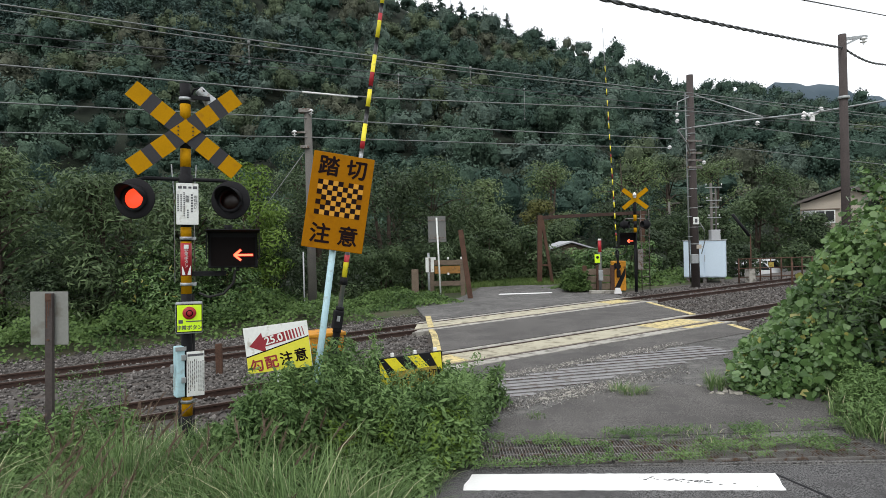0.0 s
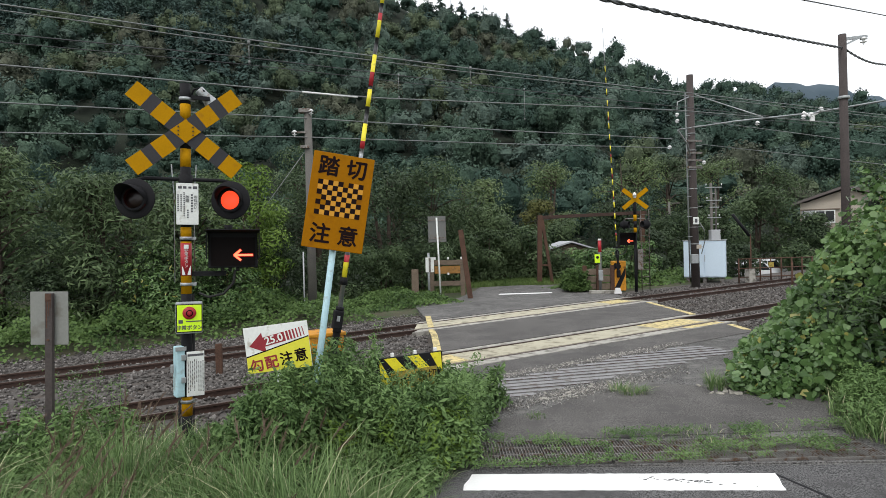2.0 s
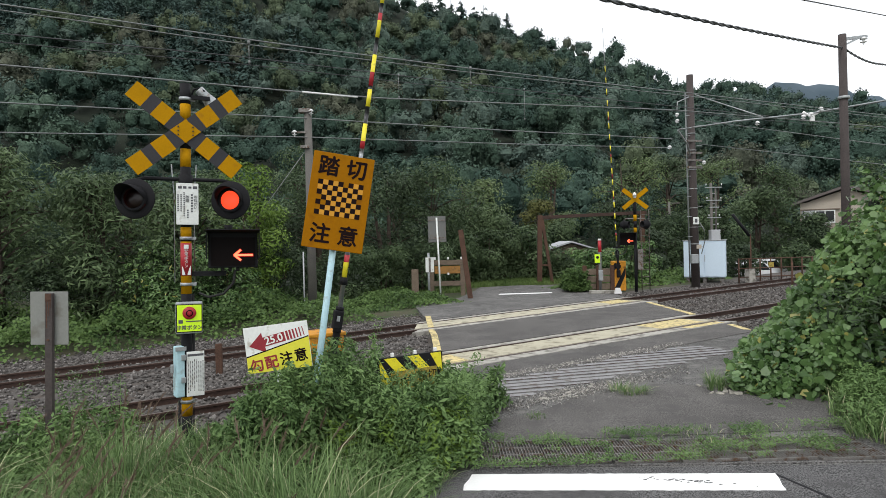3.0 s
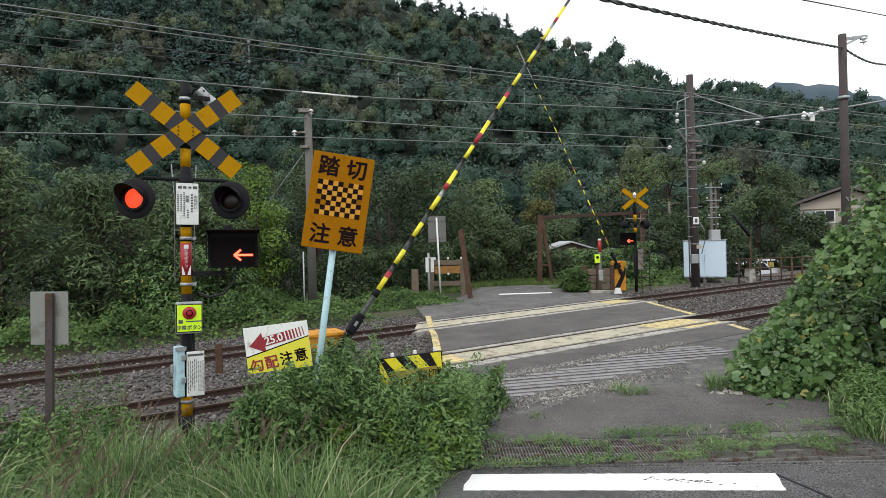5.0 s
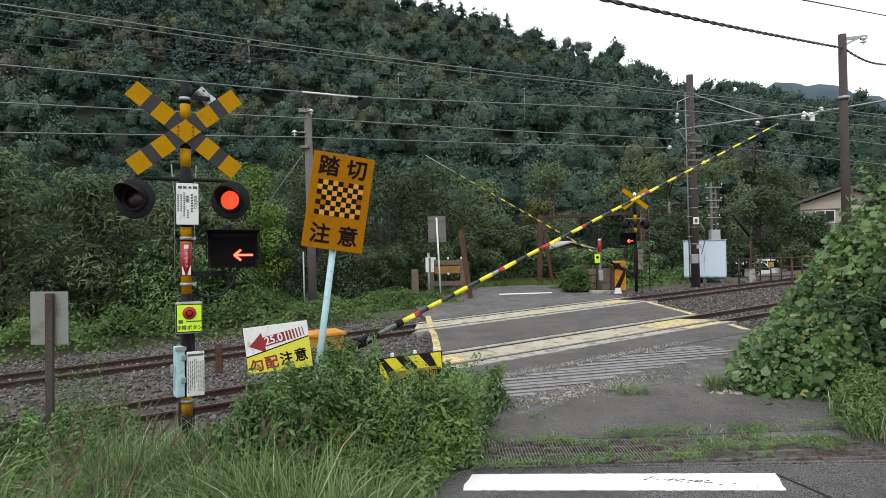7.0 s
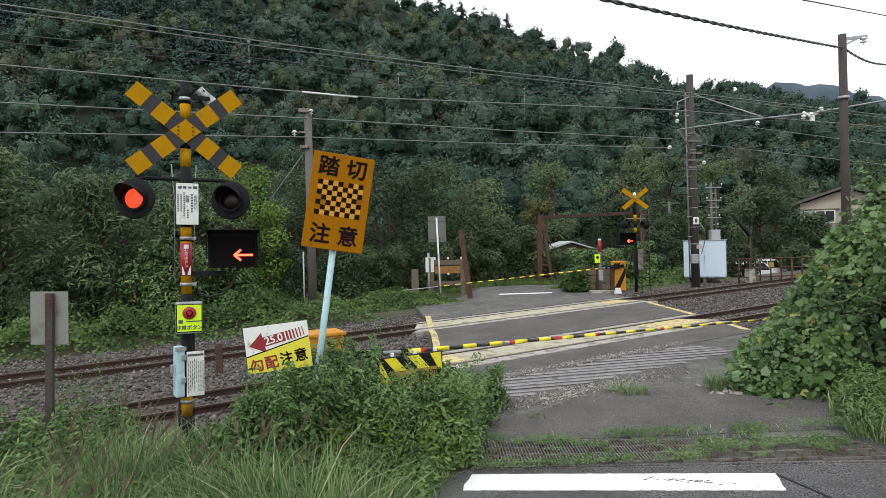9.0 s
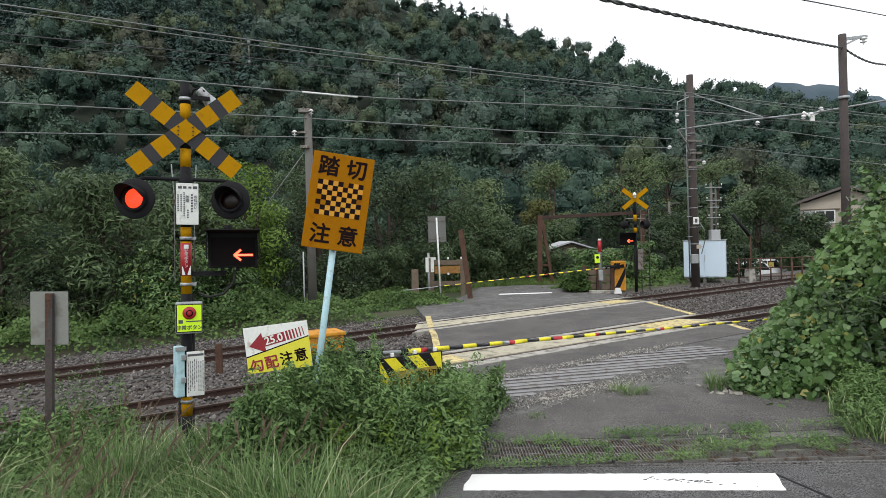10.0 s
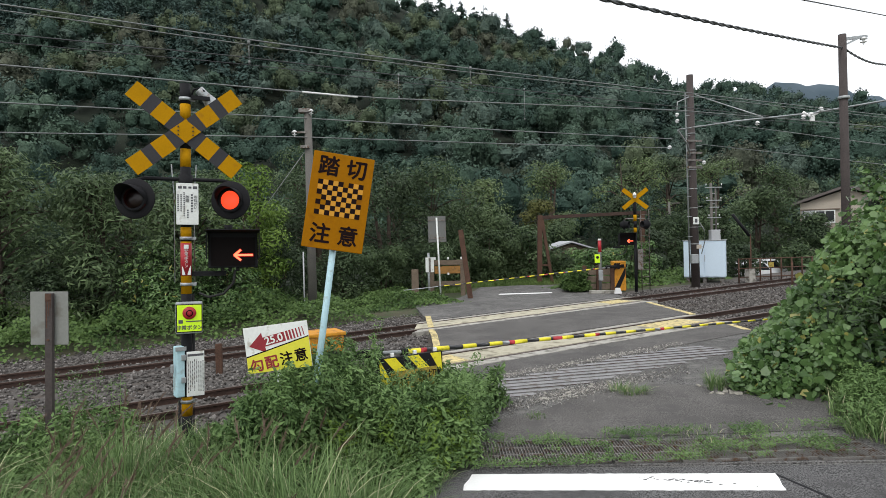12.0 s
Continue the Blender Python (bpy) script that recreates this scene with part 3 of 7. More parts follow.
bm = bmesh.new()
for yy in (-0.37, 0.37):
    box(bm, (2.43, 6.85 + yy, 0.1 + 0.02), (4.3, 0.05, 0.03), pose(0, 0, 0, 0, -1.2, -4.4))
part("grating_frame", bm, OLD_ASPHALT, grate)

# ---- ballast stones ----
rng = np.random.default_rng(4)


def stones(count, boxes, size):
    areas = np.array([(b[1] - b[0]) * (b[3] - b[2]) for b in boxes])
    pick = rng.choice(len(boxes), count, p=areas / areas.sum())
    bb = np.array(boxes)[pick]
    s = bb[:, 0] + rng.random(count) * (bb[:, 1] - bb[:, 0])
    n = bb[:, 2] + rng.random(count) * (bb[:, 3] - bb[:, 2])
    off = np.minimum(np.minimum(abs(n - N1 - HALF), abs(n - N1 + HALF)), np.minimum(abs(n - N2 - HALF), abs(n - N2 + HALF)))
    ok = (off > 0.1) & ~((s > 6.0 + (n - 10.8) * 0.5) & (s < 13.6 + (n - 9.5) * 0.45))
    s, n = s[ok], n[ok]
    z = np.interp(n, [8.75, 9.35, 10.2, 11.5, 13.0, 14.6, 16.0, 17.0, 18.4, 19.3], [-0.3, -0.14, -0.125, -0.125, -0.14, -0.125, -0.125, -0.14, -0.11, -0.2]) + rng.normal(0.008, 0.012, len(s))
    k = len(s)
    base = np.array([(1, 0, 0), (-1, 0, 0), (0, 1, 0), (0, -1, 0), (0, 0, 1), (0, 0, -1)], float)
    tri = np.array([(0, 2, 4), (2, 1, 4), (1, 3, 4), (3, 0, 4), (2, 0, 5), (1, 2, 5), (3, 1, 5), (0, 3, 5)])
    v = base[None] * (size * rng.uniform(0.55, 1.35, (k, 1, 3))) + rng.normal(0, size * 0.22, (k, 6, 3))
    a = rng.random(k) * math.tau
    c, sn_ = np.cos(a)[:, None], np.sin(a)[:, None]
    v = np.stack([v[..., 0] * c - v[..., 1] * sn_, v[..., 0] * sn_ + v[..., 1] * c, v[..., 2] * 0.8], -1)
    pos = np.stack([s * DX - n * DY, s * DY + n * DX, s * GRADE + z], -1)
    return (v + pos[:, None]).reshape(-1, 3), (tri[None] + 6 * np.arange(k)[:, None, None]).reshape(-1, 3)


m, nn, ll, pp = nodes_of("ballast_stone")
geo, rp = nn.new("ShaderNodeNewGeometry"), nn.new("ShaderNodeValToRGB")
ll.new(geo.outputs["Random Per Island"], rp.inputs[0])
rp.color_ramp.elements[0].color, rp.color_ramp.elements[1].color = (0.035, 0.029, 0.026, 1), (0.23, 0.212, 0.2, 1)
e = rp.color_ramp.elements.new(0.55)
e.color = (0.088, 0.08, 0.075, 1)
ll.new(rp.outputs[0], pp.inputs["Base Color"])
pp.inputs["Roughness"].default_value = 0.9
GRIT = m.copy()
GRIT.name = "pale_grit"
for el, cl in zip(GRIT.node_tree.nodes["Color Ramp"].color_ramp.elements, ((0.09, 0.085, 0.08, 1), (0.2, 0.19, 0.175, 1), (0.46, 0.44, 0.41, 1))):
    el.color = cl
v, t = stones(46000, [(-4, 9.5, 8.9, 17.7), (-4, 11, 17.7, 19.2), (-8, -4, 8.9, 17.7), (12.5, 24, 9.0, 17.6), (24, 34, 12.5, 17.6)], 0.037)
tagged(new("ballast_stones", indexed_mesh("ballast_stones", v, t, m)), "loose grey and brown crushed ballast stones", "ballast", kind="stuff")

# ---- woods on the hill ----


def unit_normals(v):
    return v / (np.linalg.norm(v, axis=-1, keepdims=True) + 1e-9)


def cards(p, nrm, size, r, slim=0.8, droop=0.25, wild=0.25):
    """Leaf clumps: a bent quad each, facing about nrm."""
    nrm = unit_normals(nrm + r.normal(0, wild, p.shape))
    u = unit_normals(np.cross(nrm, r.normal(0, 1, p.shape)))
    v = np.cross(nrm, u)
    z = size[:, None]
    return np.stack([p - u * z, p - v * z * slim - nrm * z * droop, p + u * z, p + v * z * slim - nrm * z * droop], 1)


def cube_sphere():
    """A unit sphere of 24 quads: (24, 4, 3)."""
    out = []
    for ax in range(3):
        for sg in (-1, 1):
            for a in (-1, 0):
                for b in (-1, 0):
                    q = np.zeros((4, 3))
                    for k, (da, db) in enumerate(((0, 0), (1, 0), (1, 1), (0, 1))):
                        q[k, ax], q[k, (ax + 1) % 3], q[k, (ax + 2) % 3] = sg, a + da, b + db
                    out.append(unit_normals(q))
    return np.array(out)


def broadleaf_crown(leaves, seed, fine):
    """A crown one unit in radius: rounded uneven boughs, each a rough mass under leaf clumps."""
    r = np.random.default_rng(seed)
    k = 13
    d = unit_normals(r.normal(0, 1, (k, 3)) * [1, 1, 0.9] + [0, 0, 0.4])
    c = d * [0.62, 0.62, 0.55] * r.uniform(0.6, 1.15, (k, 1)) + [0, 0, 0.75]
    c[0] = (0, 0, 1.1)
    c[:, :2] *= r.uniform(0.8, 1.2, (1, 2))
    lr = r.uniform(0.17, 0.44, k)
    w = r.choice(k, leaves * 2, p=lr ** 2 / (lr ** 2).sum())
    dirs = unit_normals(r.normal(0, 1, (leaves * 2, 3)) + [0, 0, 0.45])
    p = c[w] + dirs * (lr[w] * r.uniform(0.84, 1.28, leaves * 2))[:, None] * [1, 1, 0.9]
    inside = (np.linalg.norm((p[:, None] - c[None]) / [1, 1, 0.9], axis=2) < lr[None] * 0.80).any(1)
    p, dirs = p[~inside][:leaves], dirs[~inside][:leaves]
    out = [cards(p, dirs, r.uniform(0.024, 0.066, len(p)) * fine, r, 0.75, 0.15, 0.3)]
    ball = cube_sphere()
    for q in np.argsort(-lr)[:8]:
        b = ball * lr[q] * 0.76
        wob = np.array([[1 + 0.6 * noise.noise(Vector(v / lr[q] * 1.7 + float(q) * 3.7)) for v in f] for f in b])
        out.append(b * wob[..., None] * [1, 1, 0.9] + c[q])
    return np.concatenate(out)


def conifer_crown(leaves, seed, fine):
    """A spire one unit high: drooping sprays on uneven boughs."""
    r = np.random.default_rng(seed)
    boughs = 40
    bh = 1 - np.sqrt(r.random(boughs)) * 0.95
    ba, bl = r.random(boughs) * math.tau, r.uniform(0.6, 1.2, boughs)
    w = r.integers(0, boughs, leaves)
    u = r.random(leaves) ** 0.85
    h = np.clip(bh[w] + r.normal(0, 0.018, leaves), 0.02, 1)
    a = ba[w] + r.normal(0, 0.35, leaves)
    rad = 0.30 * (1 - h) ** 0.75 * bl[w] * u + 0.008
    p = np.stack([rad * np.cos(a), rad * np.sin(a), 0.06 + 0.94 * h - 0.22 * rad], -1)
    nrm = np.stack([np.cos(a) * 0.75, np.sin(a) * 0.75, np.full(leaves, 0.75)], -1)
    stem = np.array([[(-0.012, 0, 0), (0.012, 0, 0), (0.003, 0, 0.99), (-0.003, 0, 0.99)], [(0, -0.012, 0), (0, 0.012, 0), (0, 0.003, 0.99), (0, -0.003, 0.99)]])
    return np.concatenate([cards(p, nrm, (0.014 + 0.026 * (1 - h)) * r.uniform(0.6, 1.4, leaves) * fine, r, 0.6, 0.25, 0.35), stem])


def forest(name, spots, templates, widths, heights, slots, materials, label, seed):
    """One body of woods; every tree takes one template, size, turn and foliage tone."""
    r = np.random.default_rng(seed)
    out, slot = [], []
    for (x, y, z), wd, h, sl in zip(spots, widths, heights, slots):
        t = templates[r.integers(len(templates))]
        a = r.random() * math.tau
        c, q = math.cos(a), math.sin(a)
        out.append(np.stack([(t[..., 0] * c - t[..., 1] * q) * wd + x, (t[..., 0] * q + t[..., 1] * c) * wd + y, t[..., 2] * h + z], -1))
        slot.append(np.full(len(t), sl))
    ob = new(name, quads_mesh(name, np.concatenate(out), 4, materials, np.concatenate(slot)))
    return tagged(ob, label, "woods", kind="stuff")


def hill_spots(step_near, step_far, r):
    spots = []
    y = 58.0
    while y < 231:
        st = step_near + (step_far - step_near) * (y - 58) / 170
        for x in np.arange(-0.74 * y - 8, 0.74 * y + 10, st):
            spots.append((x + r.uniform(-0.45, 0.45) * st, y + r.uniform(-0.45, 0.45) * st))
        y += st * 0.95
    return np.array(spots)


r = np.random.default_rng(11)
sp = hill_spots(5.0, 6.6, r)
zz = terrain_z(sp[:, 0], sp[:, 1])
noisy = np.array([noise.noise(Vector((x * 0.018, y * 0.018, 3.1))) for x, y in sp])
tone = np.array([noise.noise(Vector((x * 0.045, y * 0.045, 7.7))) for x, y in sp]) + r.normal(0, 0.2, len(sp)) - 0.25 * np.clip((sp[:, 0] - 30) / 20, 0, 1) - 0.3 * ((sp[:, 1] < 110) & (sp[:, 0] > -4) & (sp[:, 0] < 26))
crest = sp[:, 1] > 205
con = ((noisy > 0.14) & (sp[:, 1] > 120) & ~crest & (r.random(len(sp)) < 0.7)) | (crest & (r.random(len(sp)) < 0.12))
con &= ~((sp[:, 0] > 44) & (sp[:, 1] > 160))
leafy = ~con
wide = r.triangular(2.0, 3.4, 5.8, len(sp)) * np.where(sp[:, 1] < 105, 0.85, 1.0)
tall = wide * r.uniform(0.8, 1.45, len(sp))
slots = np.digitize(tone, [-0.22, 0.05, 0.27, 0.42])
near = sp[:, 1] < 105
for name, mask, leaves, fine in (("lower_woods", leafy & near, 860, 1.0), ("upper_woods", leafy & ~near, 540, 1.15)):
    forest(name, np.column_stack([sp, zz + 0.6])[mask], [broadleaf_crown(leaves, 21 + i, fine) for i in range(7)], wide[mask], tall[mask], slots[mask], HILL_LEAVES, "dense dark green broadleaf woods on the hillside", 22)
more = sp[con & ~crest] + r.uniform(-2.6, 2.6, (int((con & ~crest).sum()), 2))
ridge = np.array([(-3.0, 214), (1.0, 216), (4.5, 213), (8.0, 216), (12.5, 214), (16.0, 217), (23.5, 214), (35.0, 212), (37.5, 214)], float)
con_spots = np.concatenate([np.column_stack([sp, zz - 1.0])[con], np.column_stack([more, terrain_z(more[:, 0], more[:, 1]) - 1.0])])
high = r.uniform(8.0, 13.5, len(con_spots))
tip = r.uniform(10.5, 14.0, len(ridge))
forest("ridge_conifers", np.column_stack([ridge, terrain_z(ridge[:, 0], ridge[:, 1]) + 1.0]), [conifer_crown(1500, 41 + i, 1.15) for i in range(4)], tip * r.uniform(0.95, 1.35, len(ridge)), tip, np.ones(len(ridge), int), CONIFERS, "tall ragged cedars standing out on the ridge", 33)
forest("conifer_woods", con_spots, [conifer_crown(520, 31 + i, 1.0) for i in range(6)], high * r.uniform(0.9, 1.3, len(con_spots)), high, r.integers(0, 2, len(con_spots)), CONIFERS, "dark cedar trees on the hillside and ridge", 32)

# distant hill
bm = bmesh.new()
hx = np.linspace(250, 1400, 90)
cols = []
for x in hx:
    top = np.interp(x, [250, 430, 500, 560, 620, 700, 860, 1100, 1400], [160, 214, 226, 224, 208, 180, 190, 150, 90]) + 3 * math.sin(x * 0.09) + 2 * math.sin(x * 0.23)
    cols.append([bm.verts.new((x, 780 + 140 * u, top * math.sin(u * math.pi / 2) - 10 * (1 - u))) for u in np.linspace(0, 1, 9)] + [bm.verts.new((x, 1300, -20))])
for a, b2 in zip(cols, cols[1:]):
    for i in range(9):
        bm.faces.new((a[i], b2[i], b2[i + 1], a[i + 1])).smooth = True
tagged(part("distant_hill", bm, L_FAR), "hazy blue wooded hill in the distance", "hill", kind="structure")


# ---- plants ----
def leaf_faces(p, nrm, size, r, corners=6, length=1.0, wild=0.5):
    """Leaves at p that face about nrm: (k, corners, 3)."""
    k = len(p)
    nrm = nrm + r.normal(0, wild, (k, 3))
    nrm /= np.linalg.norm(nrm, axis=1)[:, None]
    u = np.cross(nrm, r.normal(0, 1, (k, 3)))
    u /= np.linalg.norm(u, axis=1)[:, None] + 1e-9
    v = np.cross(nrm, u)
    s = np.broadcast_to(np.asarray(size, float), (k,))[:, None]
    if corners == 4:
        shape = [(-1, 0, 0), (-0.1, -0.36, -0.08), (1, 0, -0.25), (-0.1, 0.36, -0.08)]
    else:
        shape = [(-0.85, 0, 0), (-0.75, -0.55, -0.1), (0.05, -0.78, -0.16), (1.0, 0, -0.22), (0.05, 0.78, -0.16), (-0.75, 0.55, -0.1)]
    return np.stack([p + u * (a * s * length) + v * (b * s) + nrm * (c * s) for a, b, c in shape], 1)


def tree(x, y, h, spread_w, material, leaves, leaf, label, seed, base_z=None, slender=False, low=0.12):
    r = np.random.default_rng(seed)
    z0 = float(terrain_z(np.float64(x), np.float64(y))) - 0.05 if base_z is None else base_z
    th = thing("shrub" if h < 3 else "tree", pose(x, y, z0), label, "shrub" if h < 3 else "tree", "trees and shrubs beyond the tracks")
    bm = bmesh.new()
    stems = 5 if slender else 2
    tips = []
    for i in range(stems):
        a = r.random() * 6.28
        lean = r.uniform(0.02, 0.16)
        pts, rad = [], []
        for j in range(6):
            u = j / 5
            pts.append((math.cos(a) * lean * h * u + 0.1 * i * math.cos(i), math.sin(a) * lean * h * u + 0.1 * i * math.sin(i), h * 0.85 * u))
            rad.append((0.012 if slender else 0.028) * h * (1.05 - u))
        sweep(bm, pts, rad, 6)
        for q in range(9):
            u = r.uniform(low + 0.08, 0.95)
            b0 = Vector(pts[0]).lerp(Vector(pts[-1]), u)
            an = r.random() * 6.28
            ln = spread_w * 0.5 * math.sqrt(max(0.05, 1 - (2 * u - 0.95) ** 2)) * r.uniform(0.5, 1.0)
            b1 = b0 + Vector((math.cos(an) * ln, math.sin(an) * ln, ln * r.uniform(0.15, 0.7)))
            sweep(bm, [b0, b0.lerp(b1, 0.5) + Vector((0, 0, 0.03 * h)), b1], [0.008 * h, 0.005 * h, 0.002 * h], 5)
            tips += [(b1, ln), (b0.lerp(b1, 0.55), ln * 0.7)]
        tips.append((Vector(pts[-1]), spread_w * 0.25))
    part("trunk", bm, BARK, th)
    c = np.array([t[0] for t in tips])
    rr = np.array([0.19 * spread_w * r.uniform(0.55, 1.25) for _ in c])
    w = r.choice(len(c), leaves, p=rr ** 2 / (rr ** 2).sum())
    # each bough carries a rounded tuft, fullest on its upper side
    d = unit_normals(r.normal(0, 1, (leaves, 3)) + [0, 0, 0.45])
    p = c[w] + d * (rr[w] * r.uniform(0.45, 1.05, leaves) ** 0.5)[:, None] * [1, 1, 0.72]
    p[:, 2] = np.clip(p[:, 2], 0.05, None)
    nrm = d * 0.9 + [0, 0, 0.5]
    ob = new("crown", quads_mesh("crown", leaf_faces(p, nrm, leaf * r.uniform(0.6, 1.3, leaves), r, 4, 1.5 if slender else 1.0, 0.28), 4, material))
    ob.parent = th
    return th


BROAD = "leafy green broadleaf tree beyond the tracks"
BAMBOO = "slender bushy green thicket beyond the tracks"
SHRUB = "low rounded green shrub beyond the tracks"
# low shrubs at far left wear dark leaves to paint shade under the trees
TREES = [
    (-13.5, 19.0, 6.3, 4.2, L_BAMBOO, 1, BAMBOO), (-10.8, 19.5, 5.4, 3.6, L_BAMBOO, 1, BAMBOO), (-8.4, 20.2, 4.6, 3.2, L_BAMBOO, 1, BAMBOO),
    (-16.5, 22.0, 6.8, 4.8, L_BAMBOO, 1, BAMBOO), (-12.0, 23.5, 5.6, 4.4, L_DARKTREE, 0, BROAD), (-9.0, 25.0, 5.4, 4.2, L_DARKTREE, 0, BROAD), (-19.5, 25, 6.5, 5, L_TREE, 0, BROAD),
    (-6.9, 22.6, 6.0, 3.2, L_BRIGHT, 0, "bright yellow-green young tree beyond the tracks"), (-5.4, 26.5, 6.2, 4.4, L_DARKTREE, 0, BROAD), (-2.6, 29.5, 6.4, 5.0, L_DARKTREE, 0, BROAD), (-0.8, 32.0, 6.6, 5.2, L_TREE, 0, BROAD),
    (-6.5, 33.0, 8.2, 5.5, L_TREE, 0, BROAD), (-12, 32, 7.0, 5.5, L_TREE, 0, BROAD), (-18, 34, 7.5, 6, L_TREE, 0, BROAD), (1.4, 35.0, 4.4, 4.6, L_BAMBOO, 0, BROAD),
    (3.4, 35.0, 3.6, 4.2, L_BAMBOO, 0, BROAD), (6.4, 42.0, 5.2, 2.8, L_YELLOW, 0, "yellowish flat-crowned tree beyond the road"), (7.4, 40.5, 3.2, 3.8, L_BAMBOO, 0, BROAD), (10.4, 37.0, 4.6, 4.2, L_DARKTREE, 0, BROAD),
    (6.6, 27.6, 1.7, 2.2, L_VINE, 0, SHRUB), (8.6, 28.4, 2.0, 2.4, L_VINE, 0, SHRUB), (10.6, 31.5, 2.6, 3.0, L_DARKTREE, 0, SHRUB), (12.8, 34.5, 3.4, 3.4, L_TREE, 0, BROAD),
    (17.2, 38.0, 4.8, 4.4, L_TREE, 0, BROAD), (19.4, 38.6, 5.6, 4.2, L_TREE, 0, BROAD), (21.4, 37.2, 4.2, 3.2, L_TREE, 0, BROAD), (13.5, 46, 8.6, 5.5, L_PALE, 0, BROAD), (8.5, 50, 9.0, 5.5, L_PALE, 0, BROAD),
    (17.5, 48, 8.8, 5.0, L_DARKTREE, 0, BROAD), (22.0, 50, 8.5, 5.0, L_PALE, 0, BROAD), (28.0, 52, 8, 5.5, L_TREE, 0, BROAD), (36.0, 52, 8, 6, L_TREE, 0, BROAD), (2.5, 52, 8.0, 5, L_PALE, 0, BROAD), (-3.5, 45, 8.0, 6, L_DARKTREE, 0, BROAD),
    (-10.0, 42, 8.0, 6, L_TREE, 0, BROAD), (-17, 45, 8.5, 6.5, L_TREE, 0, BROAD), (-25, 42, 8.5, 6.5, L_TREE, 0, BROAD), (-23, 31, 7, 5.5, L_TREE, 0, BROAD),
    (-12.0, 19.0, 2.4, 2.8, L_DARKTREE, 0, SHRUB), (-9.6, 19.6, 2.6, 3.0, L_DARKTREE, 0, SHRUB), (-7.6, 21.8, 2.2, 2.6, L_TREE, 0, SHRUB), (-6.2, 23.4, 2.6, 2.8, L_DARKTREE, 0, SHRUB), (-4.2, 24.8, 2.4, 2.8, L_TREE, 0, SHRUB), (-2.6, 26.8, 2.2, 2.6, L_BAMBOO, 0, SHRUB),
    (-1.0, 28.6, 2.4, 2.8, L_TREE, 0, SHRUB), (0.4, 31.4, 2.8, 3.2, L_BAMBOO, 0, SHRUB), (2.4, 33.0, 2.9, 3.4, L_BAMBOO, 0, SHRUB), (4.6, 33.6, 2.8, 3.2, L_BAMBOO, 0, SHRUB), (6.4, 32.4, 1.05, 3.0, L_BAMBOO, 0, SHRUB), (8.6, 32.6, 1.1, 3.2, L_DARKTREE, 0, SHRUB),
    (15.0, 31.5, 2.6, 2.4, L_DARKTREE, 0, SHRUB), (19.6, 34.4, 2.4, 2.6, L_BAMBOO, 0, SHRUB), (22.6, 37.0, 2.6, 3.2, L_DARKTREE, 0, SHRUB), (24.6, 37.6, 2.8, 3.2, L_TREE, 0, SHRUB), (26.6, 38.4, 2.9, 3.2, L_TREE, 0, SHRUB), (-8.7, 19.3, 2.9, 3.0, L_VINE, 0, SHRUB), (-7.2, 20.6, 2.4, 2.6, L_VINE, 0, SHRUB), (-15.0, 17.6, 2.6, 3.0, L_DARKTREE, 0, SHRUB), (-16.5, 15.6, 2.4, 3.0, L_DARKTREE, 0, SHRUB),
]
for i, (x, y, h, wd, mt, slim, lab) in enumerate(TREES):
    tree(x, y, h, wd, mt, 8000 if h > 3 and y < 40 else 4400, 0.041 + 0.0017 * y if not slim else 0.078, lab, 100 + i, slender=bool(slim), low=-0.05)


def leaf_carpet(name, region, count, height, leaf, material, label, seed, corners=6, category="plants"):
    """Low leaves over a stretch of track-frame ground (s0, s1, n0, n1)."""
    r = np.random.default_rng(seed)
    s = region[0] + r.random(count) * (region[1] - region[0])
    n = region[2] + r.random(count) * (region[3] - region[2])
    x, y = s * DX - n * DY, s * DY + n * DX
    lump = np.array([noise.noise(Vector((a * 0.9, b * 0.9, seed))) for a, b in zip(x, y)])
    edge = np.clip(np.minimum(np.minimum(s - region[0], region[1] - s), np.minimum(n - region[2], region[3] - n)) / 0.8, 0.0, 1)
    keep = r.random(count) < 0.15 + 0.85 * edge
    top = height * np.clip(0.55 + 1.1 * lump, 0.08, 1.6) * edge
    z = terrain_z(x, y) + 0.03 + top * r.uniform(0.2, 1, count) ** 0.6
    p = np.stack([x, y, z], -1)[keep]
    nrm = np.tile([0, -0.35, 0.8], (len(p), 1))
    ob = new(name, quads_mesh(name, leaf_faces(p, nrm, leaf * r.uniform(0.6, 1.3, len(p)), r, corners, 1.0, 0.5), corners, material))
    return tagged(ob, label, category, kind="stuff")


leaf_carpet("vine_carpet", (-16, 8.2, 17.85, 25.5), 66000, 0.95, 0.047, L_CARPET, "low green vines along the far side of the tracks", 41)
leaf_carpet("verge_vines", (8.0, 12.4, 19.4, 25), 13000, 0.5, 0.048, L_CARPET, "green weeds beside the far road", 42)
leaf_carpet("far_weeds", (17.3, 34, 18.5, 21.5), 12000, 0.5, 0.07, L_CARPET, "weeds at the foot of the shrubs", 43)
leaf_carpet("far_thicket", (14.2, 24.5, 26.6, 31.5), 26000, 2.1, 0.085, L_BAMBOO, "grey-green thicket behind the far verge", 45, 4)
leaf_carpet("track_weeds", (-6, 4.0, 7.9, 9.1), 4200, 0.22, 0.045, L_WEED, "small weeds at the edge of the ballast", 44, 4)


